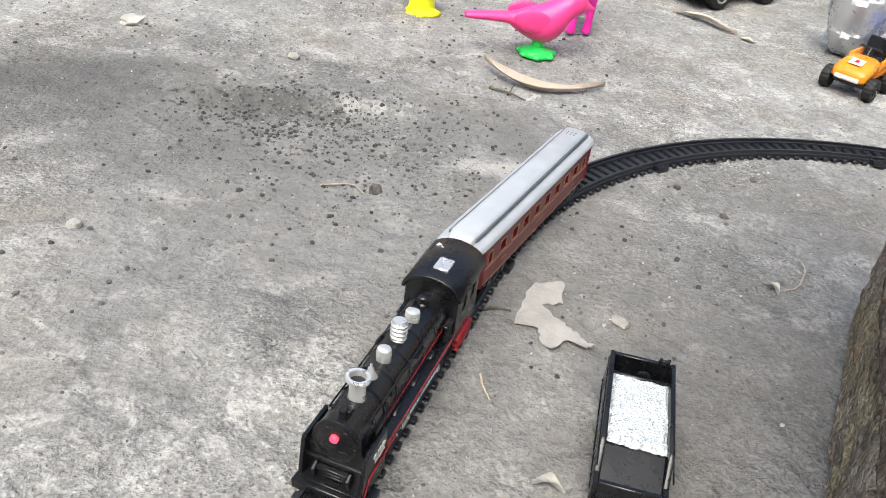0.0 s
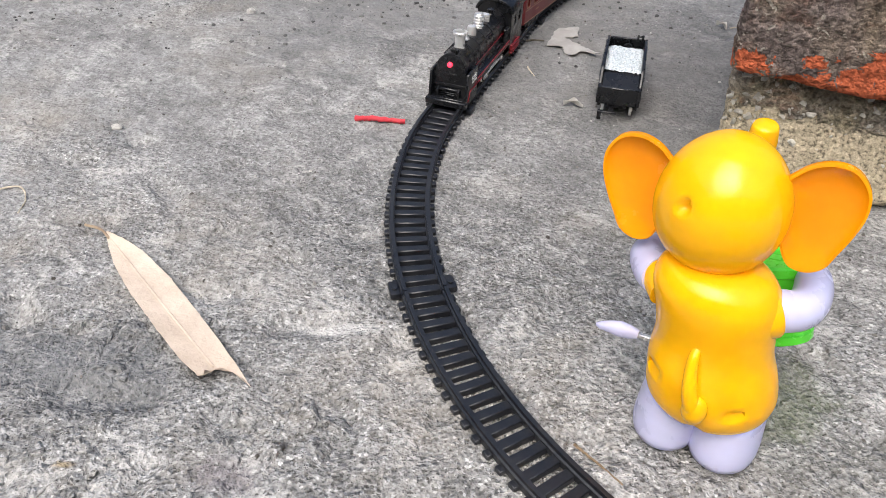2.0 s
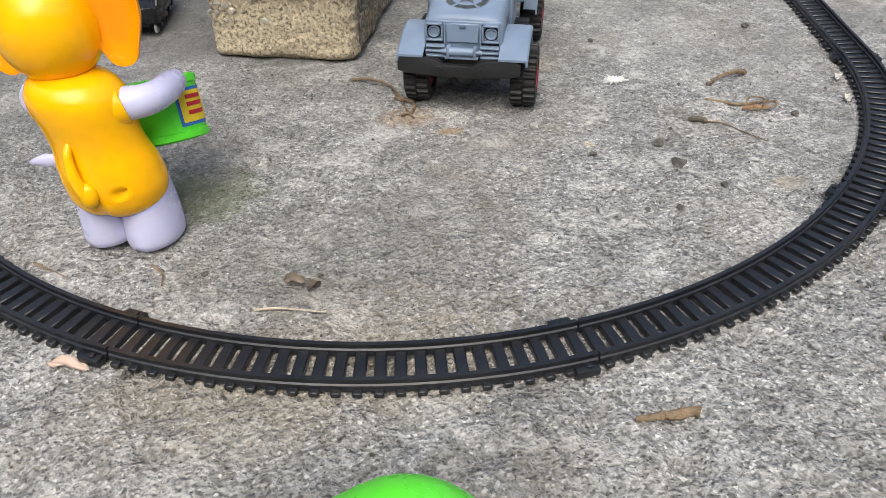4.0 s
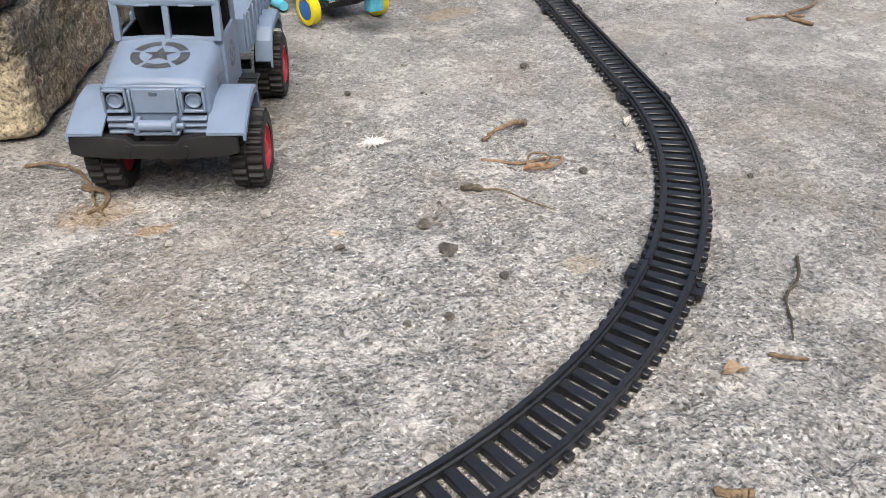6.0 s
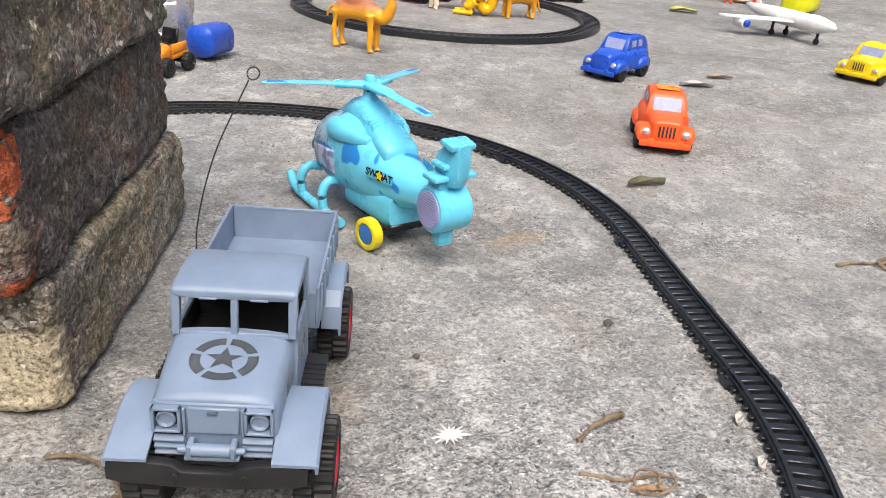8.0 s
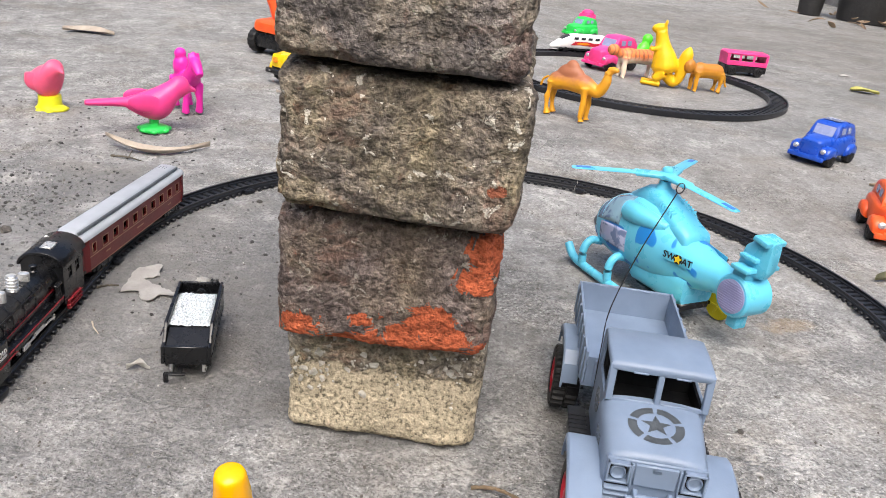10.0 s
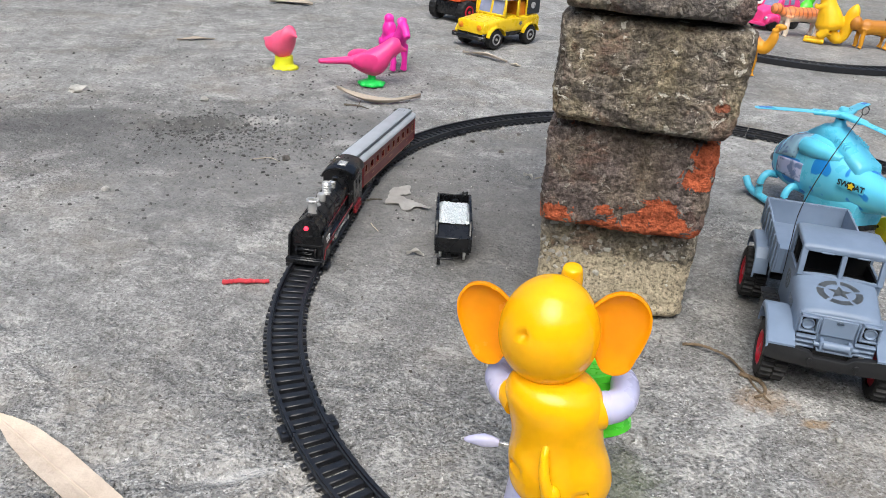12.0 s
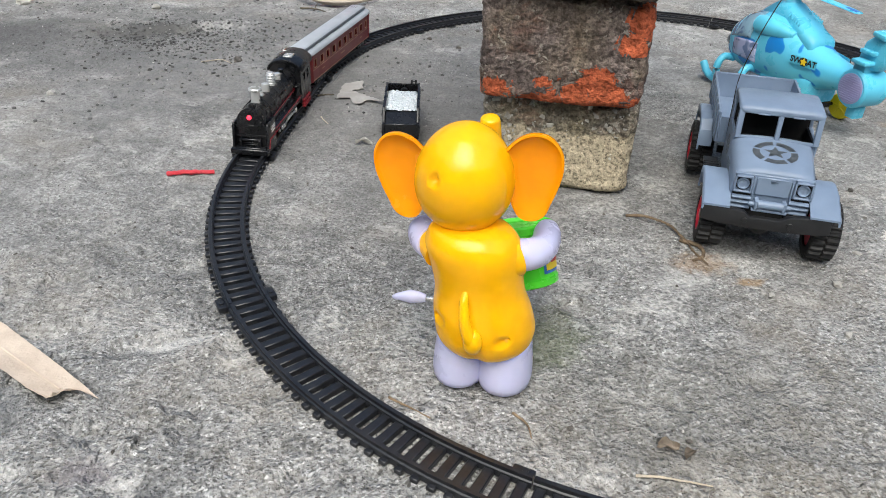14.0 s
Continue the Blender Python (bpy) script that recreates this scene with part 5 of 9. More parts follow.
    for s in (-1, 1):
        bm = B()
        y = s * 0.0250
        box(bm, (0.0360, 0.0018, 0.0340), T(-0.0640, y, 0.0520), 0.0003, 1)
        box(bm, (0.0030, 0.0018, 0.0200), T(-0.0475, y, 0.0780), 0.0003, 1)
        box(bm, (0.0060, 0.0018, 0.0200), T(-0.0795, y, 0.0780), 0.0003, 1)
        box(bm, (0.0360, 0.0018, 0.0020), T(-0.0640, y, 0.0874), 0.0003, 1)
        part("cab_side", bm, TRUCK, cab)
        emblem(cab, T(-0.0620, s * 0.02592, 0.0560, 90 if s < 0 else -90, 0, 0), 0.0068, ROOF_LINE)
    bm = B()
    box(bm, (0.0018, 0.0500, 0.0520), T(-0.0818, 0, 0.0610), 0.0003, 1)
    part("cab_back", bm, TRUCK, cab)
    # seat block and inner lining, coloured black for the roofed cab's shade
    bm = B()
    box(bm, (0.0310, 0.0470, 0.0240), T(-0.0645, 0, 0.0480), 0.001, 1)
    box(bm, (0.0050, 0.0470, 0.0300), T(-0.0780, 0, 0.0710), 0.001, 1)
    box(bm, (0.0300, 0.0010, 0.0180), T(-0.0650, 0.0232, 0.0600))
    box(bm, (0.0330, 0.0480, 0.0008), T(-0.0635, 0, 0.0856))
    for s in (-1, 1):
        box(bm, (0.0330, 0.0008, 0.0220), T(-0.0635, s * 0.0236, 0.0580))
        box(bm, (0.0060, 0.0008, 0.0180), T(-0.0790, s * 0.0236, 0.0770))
    part("seat_block", bm, SHADE_BLACK, cab, "seat block and lining, black to stand for cab shade")
    bm = B()
    loft(bm, hull_rings([(-0.0452, 0, 0.0852, 0.0878, 0.0240), (-0.0457, 0, 0.0848, 0.0888, 0.0252), (-0.0480, 0, 0.0846, 0.0900, 0.0258), (-0.0640, 0, 0.0846, 0.0908, 0.0260), (-0.0800, 0, 0.0846, 0.0904, 0.0258), (-0.0826, 0, 0.0850, 0.0892, 0.0252), (-0.0830, 0, 0.0860, 0.0884, 0.0240)], 32, 6.0))
    part("cab_roof", bm, TRUCK, cab, smooth=50)
    # fenders
    for s in (-1, 1):
        bm = B()
        prof = [(0.0020, 0.0400), (-0.0060, 0.0432), (-0.0200, 0.0480), (-0.0330, 0.0488), (-0.0400, 0.0470), (-0.0430, 0.0400), (-0.0440, 0.0340)]
        rings = []
        for x, z in prof:
            y0, y1 = 0.0235, (0.0402 if s < 0 else 0.0415)
            rings.append([Vector((x, s * y0, z)), Vector((x, s * (y1 - 0.001), z)), Vector((x, s * y1, z - 0.0010)), Vector((x * 0.995, s * y1, z - 0.0042)), Vector((x * 0.995, s * (y1 - 0.0012), z - 0.0042)), Vector((x * 0.995, s * (y1 - 0.0014), z - 0.0014)), Vector((x, s * y0, z - 0.0014))])
        loft(bm, rings)
        part("front_fender", bm, TRUCK, tr, smooth=25)
        bm = B()
        prof = [(-0.1120, 0.0330), (-0.1150, 0.0430), (-0.1220, 0.0490), (-0.1300, 0.0505), (-0.1480, 0.0505), (-0.1560, 0.0490), (-0.1640, 0.0430), (-0.1660, 0.0350)]
        rings = []
        for x, z in prof:
            y0, y1 = 0.0300, 0.0400
            rings.append([Vector((x, s * y0, z)), Vector((x, s * (y1 - 0.001), z)), Vector((x, s * y1, z - 0.0010)), Vector((x, s * y1, z - 0.0050)), Vector((x, s * (y1 - 0.0012), z - 0.0050)), Vector((x, s * (y1 - 0.0014), z - 0.0014)), Vector((x, s * y0, z - 0.0014))])
        loft(bm, rings)
        part("rear_fender", bm, TRUCK, tr, smooth=25)
        bm = B()
        box(bm, (0.0260, 0.0120, 0.0100), T(-0.0640, s * 0.0300, 0.0300), 0.0012, 2)
        box(bm, (0.0340, 0.0100, 0.0014), T(-0.0640, s * 0.0320, 0.0362), 0.0004, 1)
        for k in range(5):
            box(bm, (0.0016, 0.0100, 0.0008), T(-0.0560 - 0.0040 * k, s * 0.0320, 0.0371))
        part("step_tank", bm, DARK_GREY, tr, "dark grey step and tank")
    # bed
    x0, x1, hw, zf, zs = -0.1880, -0.0920, 0.0310, 0.0450, 0.0660
    bm = B()
    box(bm, (x1 - x0, 2 * hw, 0.0024), T((x0 + x1) / 2, 0, zf), 0.0004, 1)
    part("bed_floor", bm, TRUCK, tr)
    for s in (-1, 1):
        bm = B()
        box(bm, (x1 - x0, 0.0016, zs - zf), T((x0 + x1) / 2, s * (hw - 0.0008), (zs + zf) / 2), 0.0003, 1)
        for k in range(7):
            box(bm, (0.0026, 0.0012, zs - zf - 0.001), T(x0 + 0.006 + 0.0140 * k, s * (hw + 0.0004), (zs + zf) / 2), 0.0003, 1)
        part("bed_side", bm, TRUCK, tr)
    for x, e in ((x0, -1), (x1, 1)):
        bm = B()
        h = zs if e < 0 else zs - 0.0030
        box(bm, (0.0016, 2 * hw - 0.0034, h - zf), T(x + 0.0008 * -e, 0, (h + zf) / 2), 0.0003, 1)
        for k in range(6):
            box(bm, (0.0010, 0.0060, 0.0012), T(x - 0.0014 * e, -0.0240 + 0.0096 * k, h - 0.0010), 0.0002, 1)
            box(bm, (0.0012, 0.0024, h - zf - 0.002), T(x + 0.0012 * e, -0.0240 + 0.0096 * k, (h + zf) / 2), 0.0003, 1)
        part("tailgate" if e < 0 else "bed_front", bm, TRUCK, tr)
    # chassis and axles
    bm = B()
    for s in (-1, 1):
        box(bm, (0.1760, 0.0060, 0.0080), T(-0.0960, s * 0.0130, 0.0320), 0.0008, 1)
    for x in (-0.020, -0.1400):
        rod(bm, 0.0030, 0.0440, T(x, 0, 0.0195, 90, 0, 0), 14)
        ball(bm, (0.0075, 0.0075, 0.0070), T(x, 0, 0.0200), 16, 10)
        box(bm, (0.0120, 0.0260, 0.0100), T(x, 0, 0.0290), 0.001, 1)
    box(bm, (0.0300, 0.0220, 0.0120), T(-0.070, 0, 0.0280), 0.001, 1)
    part("chassis", bm, DARK_GREY, tr)
    for x, y in ((-0.0250, -0.0300), (-0.0250, 0.0385), (-0.1400, -0.0345), (-0.1400, 0.0350)):
        knobbly_wheel(tr, T(x, y, 0.0195, -90 if y > 0 else 90), 0.0195, 0.0165, RED)
    # wire aerial
    bm = B()
    pts = spline([(-0.0880, -0.0235, 0.045), (-0.0884, -0.0242, 0.072), (-0.0886, -0.0238, 0.096), (-0.0905, -0.0150, 0.130), (-0.1000, -0.0010, 0.1620)], 8)
    tube(bm, pts, 0.00034, None, 6)
    loop = [(-0.1018 + 0.0028 * math.cos(radians(a)) * 0.55, 0.0006 + 0.0028 * math.cos(radians(a)) * -0.84, 0.1644 + 0.0028 * math.sin(radians(a))) for a in range(-90, 290, 20)]
    tube(bm, loop, 0.00034, None, 6)
    part("wire_aerial", bm, DARK_GREY, tr, "thin bent wire aerial with a looped tip")
    return tr


lorry(T(0.3325, 0.0020, 0, 0, 0, 241.5))


# ---- the toy helicopter ----
def camouflage():
    m, n, l, p = nodes_of("sky blue plastic with darker blotches")
    spots = ramp(n, l, tex(n, l, 34.0, 1.5, 0.45, distortion=0.6), [(0.535, 0.0), (0.550, 1.0)])
    c = mix(n, l, spots, (0.14, 0.57, 0.78), (0.025, 0.24, 0.66))
    l.new(c, p.inputs["Base Color"])
    l.new(maths(n, l, "MULTIPLY_ADD", tex(n, l, 80.0, 5.0), 0.2, 0.2), p.inputs["Roughness"])
    p.inputs["Subsurface Weight"].default_value = 0.1
    p.inputs["Subsurface Radius"].default_value = (0.002, 0.004, 0.006)
    bump(n, l, p, tex(n, l, 700.0), 0.0003, 0.15)
    return m


def clear_plastic(name, colour):
    m, n, l, p = nodes_of(name)
    c = mix(n, l, ramp(n, l, tex(n, l, 75.0, 2.0, 0.5, distortion=1.0), [(0.50, 0.0), (0.58, 0.8)]), colour, (0.16, 0.24, 0.42))
    l.new(c, p.inputs["Base Color"])
    p.inputs["Roughness"].default_value = 0.12
    p.inputs["Transmission Weight"].default_value = 0.3
    p.inputs["IOR"].default_value = 1.35
    return m


SKY_BLUE = plastic("sky blue plastic", (0.13, 0.57, 0.78), 0.3, 0.03, 0.006)
CAMO = camouflage()
CLEAR = clear_plastic("clear lilac plastic", (0.58, 0.62, 0.86))
TINTED = clear_plastic("clear tinted plastic", (0.40, 0.62, 0.76))
WHEEL_YELLOW = plastic("lemon yellow plastic", (0.80, 0.66, 0.01), 0.35, 0.04)
DECAL_BLUE = plastic("blue sticker", (0.03, 0.16, 0.52), 0.4, 0.02)
GRILLE_LILAC = plastic("lilac grille", (0.42, 0.42, 0.66), 0.4, 0.03, metal=0.3)
STAR_YELLOW = plastic("yellow sticker", (0.85, 0.62, 0.02), 0.4, 0.0)
INK = plastic("black print", (0.01, 0.01, 0.014), 0.5, 0.0)


def helicopter(m):
    he = thing("toy_helicopter", m, "sky blue plastic toy helicopter with darker blotches and yellow wheels", "toy helicopter")
    body = [(0.0640, 0, 0.0360, 0.0480, 0.0060), (0.0610, 0, 0.0290, 0.0560, 0.0130), (0.0540, 0, 0.0235, 0.0640, 0.0190), (0.0420, 0, 0.0200, 0.0730, 0.0240), (0.0260, 0, 0.0185, 0.0800, 0.0270),
            (0.0080, 0, 0.0180, 0.0840, 0.0280), (-0.0100, 0, 0.0185, 0.0835, 0.0275), (-0.0280, 0, 0.0200, 0.0765, 0.0250), (-0.0460, 0, 0.0235, 0.0680, 0.0205), (-0.0640, 0, 0.0300, 0.0620, 0.0155), (-0.0820, 0, 0.0355, 0.0590, 0.0122), (-0.0960, 0, 0.0390, 0.0580, 0.0115)]
    bm = B()
    loft(bm, hull_rings(body, 40, 2.3))
    fus = part("fuselage", bm, CAMO, he, smooth=60)
    # belly skirt
    bm = B()
    loft(bm, hull_rings([(-0.0020, 0, 0.0140, 0.0400, 0.0200, 4), (-0.0060, 0, 0.0130, 0.0420, 0.0215, 4), (-0.0560, 0, 0.0130, 0.0420, 0.0185, 4), (-0.0620, 0, 0.0150, 0.0400, 0.0165, 4)], 28))
    part("belly", bm, SKY_BLUE, he, smooth=50)
    # windows, standing a little proud of the nose
    for a0, a1, xs in ((8, 66, (0.0140, 0.0250, 0.0360, 0.0470, 0.0570)), (-24, 5, (0.0020, 0.0160, 0.0280, 0.0400))):
        for s in (-1, 1):
            bm = B()
            rows = []
            for x in xs:
                k = min(range(len(body) - 1), key=lambda i: 0 if body[i][0] >= x >= body[i + 1][0] else 1)
                b0, b1 = body[k], body[k + 1]
                f = (x - b0[0]) / (b1[0] - b0[0])
                z0, z1, w = [b0[i] + f * (b1[i] - b0[i]) for i in (2, 3, 4)]
                row = []
                for i in range(9):
                    a = radians(a0 + (a1 - a0) * i / 8)
                    c, q = math.cos(a), math.sin(a)
                    e = 2 / 2.3
                    row.append(Vector((x, s * (w + 0.0006) * abs(c) ** e, (z0 + z1) / 2 + ((z1 - z0) / 2 + 0.0006) * math.copysign(abs(q) ** e, q))))
                rows.append(row)
            loft(bm, rows, None, False, False)
            win = part("window", bm, CLEAR if a0 < 0 else TINTED, fus, "pale lilac printed cabin window" if a0 < 0 else "clear tinted cockpit window")
            so = win.modifiers.new("thickness", "SOLIDIFY")
            so.thickness = 0.0006
    # engine pods and air intakes
    for s in (-1, 1):
        bm = B()
        loft(bm, hull_rings([(0.0125, s * 0.0215, 0.0650, 0.0770, 0.0050, 2.2), (0.0105, s * 0.0220, 0.0625, 0.0790, 0.0075, 2.2), (0.0090, s * 0.0222, 0.0618, 0.0796, 0.0085, 2.2), (-0.0060, s * 0.0215, 0.0625, 0.0790, 0.0082, 2.2), (-0.0200, s * 0.0185, 0.0640, 0.0765, 0.0065, 2.2), (-0.0300, s * 0.0150, 0.0650, 0.0730, 0.0030, 2.2)], 24))
        lathe(bm, [(0.0070, 0.0), (0.0074, 0.0014), (0.0060, 0.0020), (0.0050, 0.0010), (0.0003, 0.0006)], T(0.0115, s * 0.0217, 0.0710, 0, 90, 0), 24)
        part("engine_pod", bm, SKY_BLUE, he)
    bm = B()
    loft(bm, hull_rings([(0.0300, 0, 0.0640, 0.0800, 0.0080), (0.0200, 0, 0.0640, 0.0865, 0.0120), (0.0120, 0, 0.0640, 0.0920, 0.0125), (-0.0060, 0, 0.0620, 0.0935, 0.0130), (-0.0220, 0, 0.0600, 0.0850, 0.0145), (-0.0380, 0, 0.0570, 0.0765, 0.0150), (-0.0480, 0, 0.0550, 0.0730, 0.0145), (-0.0510, 0, 0.0550, 0.0680, 0.0120)], 28, 3.0))
    for k in range(6):
        for s in (-1, 1):
            box(bm, (0.0012, 0.0060, 0.0060), T(-0.0130 - 0.0030 * k, s * 0.0104, 0.0840 - 0.0010 * k), 0.0003, 1)
    lathe(bm, [(0.0085, 0.088), (0.0075, 0.0925), (0.0050, 0.0960), (0.0048, 0.0990)], T(0, 0, 0), 24)
    part("engine_cowling", bm, SKY_BLUE, he, smooth=50)
    bm = B()
    rod(bm, 0.0022, 0.006, T(0, 0, 0.1005), 14)
    part("mast", bm, RUBBER, he)
    # rotor
    bm = B()
    lathe(bm, [(0.0070, 0.1010), (0.0076, 0.1025), (0.0076, 0.1050), (0.0060, 0.1062), (0.0046, 0.1068), (0.0046, 0.1088), (0.0034, 0.1106), (0.0003, 0.1112)], None, 24)
    hub = part("rotor_hub", bm, SKY_BLUE, he)
    for a in (61, -59, 181):
        bm = B()
        loft(bm, hull_rings([(0.0050, 0, 0.1012, 0.1056, 0.0066, 4), (0.0255, 0, 0.1012, 0.1054, 0.0058, 4), (0.0270, 0, 0.1028, 0.1042, 0.0050, 4), (0.0640, 0, 0.1016, 0.1028, 0.0050, 4), (0.0760, 0, 0.1010, 0.1020, 0.0044, 4), (0.0785, 0, 0.1011, 0.1017, 0.0028, 4)], 16), T(0, 0, 0, 0, 0, a))
        blade = part("rotor_blade", bm, SKY_BLUE, hub)
        bm = B()
        box(bm, (0.0120, 0.0040, 0.0004), T(0, 0, 0, 0, 0, a) @ T(0.0690, 0, 0.1026, 0, 3, 0), 0.0001, 1)
        part("blade_tip_sticker", bm, DECAL_BLUE, blade, "blue sticker on the blade tip")
    # tail: ducted fan and fins
    bm = B()
    rod(bm, 0.0165, 0.0260, T(-0.1050, 0, 0.0460, 90, 0, 0), 36, 0.0018)
    box(bm, (0.0130, 0.0220, 0.0090), T(-0.1050, 0, 0.0640), 0.0015, 2)
    box(bm, (0.0100, 0.0120, 0.0120), T(-0.1050, 0, 0.0250), 0.0015, 2)
    fan = part("tail_duct", bm, SKY_BLUE, he)
    for s in (-1, 1):
        bm = B()
        lathe(bm, [(0.0130, 0.0), (0.0130, 0.0008), (0.0120, 0.0011), (0.0003, 0.0013)], T(-0.1050, s * 0.0130, 0.0460, -90 * s, 0, 0), 32)
        for k in range(-6, 7):
            w = 2 * math.sqrt(max(0.0, 0.0120 ** 2 - (k * 0.0018) ** 2))
            box(bm, (w, 0.0008, 0.0006), T(-0.1050, s * 0.0144, 0.0460 + 0.0018 * k), 0.0001, 1)
        part("fan_grille", bm, GRILLE_LILAC, fan, "ribbed lilac fan grille")
    bm = B()
    loft(bm, hull_rings([(-0.0960, 0, 0.0620, 0.0700, 0.0050, 4), (-0.1000, 0, 0.0620, 0.0860, 0.0066, 4), (-0.1080, 0, 0.0620, 0.0930, 0.0070, 4), (-0.1180, 0, 0.0640, 0.0950, 0.0066, 4), (-0.1220, 0, 0.0700, 0.0940, 0.0050, 4)], 20))
    for z in (0.0700, 0.0780):
        box(bm, (0.0160, 0.0340 if z < 0.075 else 0.0220, 0.0036), T(-0.1080, 0, z), 0.0012, 2)
    box(bm, (0.0140, 0.0200, 0.0044), T(-0.1140, 0, 0.0930, 0, -8, 0), 0.0014, 2)
    part("tail_fin", bm, SKY_BLUE, he)
    # skids
    for s in (-1, 1):
        bm = B()
        tube(bm, spline([(0.0700, s * 0.0320, 0.0160), (0.0600, s * 0.0325, 0.0080), (0.0420, s * 0.0325, 0.0055), (-0.0050, s * 0.0325, 0.0050), (-0.0200, s * 0.0325, 0.0055)], 5), 0.0038, None, 12)
        for x in (0.0450, 0.0080):
            tube(bm, spline([(x, s * 0.0160, 0.0270), (x, s * 0.0280, 0.0290), (x, s * 0.0340, 0.0210), (x, s * 0.0330, 0.0070)], 5), 0.0036, None, 12)
        part("skid", bm, SKY_BLUE, he)
    # wheels and undercarriage
    bm = B()
    box(bm, (0.0560, 0.0300, 0.0060), T(-0.0350, 0, 0.0140), 0.001, 1)
    rod(bm, 0.0016, 0.0500, T(-0.0600, 0.0025, 0.0120, 90, 0, 8), 10)
    part("undercarriage", bm, BLACK, he)
    for x, s in ((-0.0570, 1), (-0.0640, -1.12)):
        for s in (s,):
            bm = B()
            lathe(bm, [(0.0070, -0.0036), (0.0115, -0.0036), (0.0120, -0.0028), (0.0120, 0.0034), (0.0112, 0.0040), (0.0084, 0.0040), (0.0080, 0.0026), (0.0003, 0.0026)], None, 28)
            for k in range(5):
                box(bm, (0.0070, 0.0016, 0.0050), T(0, 0, 0, 0, 0, 72 * k) @ T(0.0040, 0, -0.0016), 0.0003, 1)
            w = part("wheel", bm, WHEEL_YELLOW, he, "yellow plastic wheel", T(x, s * 0.0270 + 0.0025, 0.0120, -90 if s > 0 else 90, 0, 8))
            bm = B()
            lathe(bm, [(0.0076, 0.0026), (0.0074, 0.0036), (0.0040, 0.0040), (0.0003, 0.0040)], None, 24)
            part("hubcap", bm, DECAL_BLUE, w, "blue hubcap")
    # stickers
    for s in (-1, 1):
        mm = T(-0.0540, s * 0.0209, 0.0535, 0, 0, 0 if s < 0 else 180) @ T(0, 0, 0, 86, 0, -12.5 if s < 0 else 12.5)
        bm = B()
        box(bm, (0.0260, 0.0076, 0.0003), mm @ T(0, 0, 0.0002), 0.0001, 1)
        st = part("sticker", bm, SKY_BLUE, fus)
        bm = B()
        rod(bm, 0.0042, 0.0004, mm @ T(0, 0, 0.0006), 6)
        part("badge", bm, INK, st, "dark badge")
        bm = B()
        prism(bm, star_outline(0.0039, 0.5), 0.0003, mm @ T(0, 0, 0.0008))
        part("star", bm, STAR_YELLOW, st, "yellow star")
        letters("lettering", "SW", 0.0074, INK, st, mm @ T(-0.0086, 0, 0.0006), "black lettering")
        letters("lettering", "AT", 0.0074, INK, st, mm @ T(0.0083, 0, 0.0006), "black lettering")
    # round nose badge
    for s in (-1, 1):
        bm = B()
        lathe(bm, [(0.0042, 0.0), (0.0042, 0.0005), (0.0030, 0.0006), (0.0030, 0.0004), (0.0015, 0.0004), (0.0015, 0.0007), (0.0003, 0.0007)], T(0.0535, s * 0.0186, 0.0440, -78 * s, 38, 0), 24)
        part("nose_badge", bm, ROOF_LINE, fus, "round dark nose badge")
    return he


helicopter(T(0.5300, 0.2822, 0, 0, 0, 94.5))


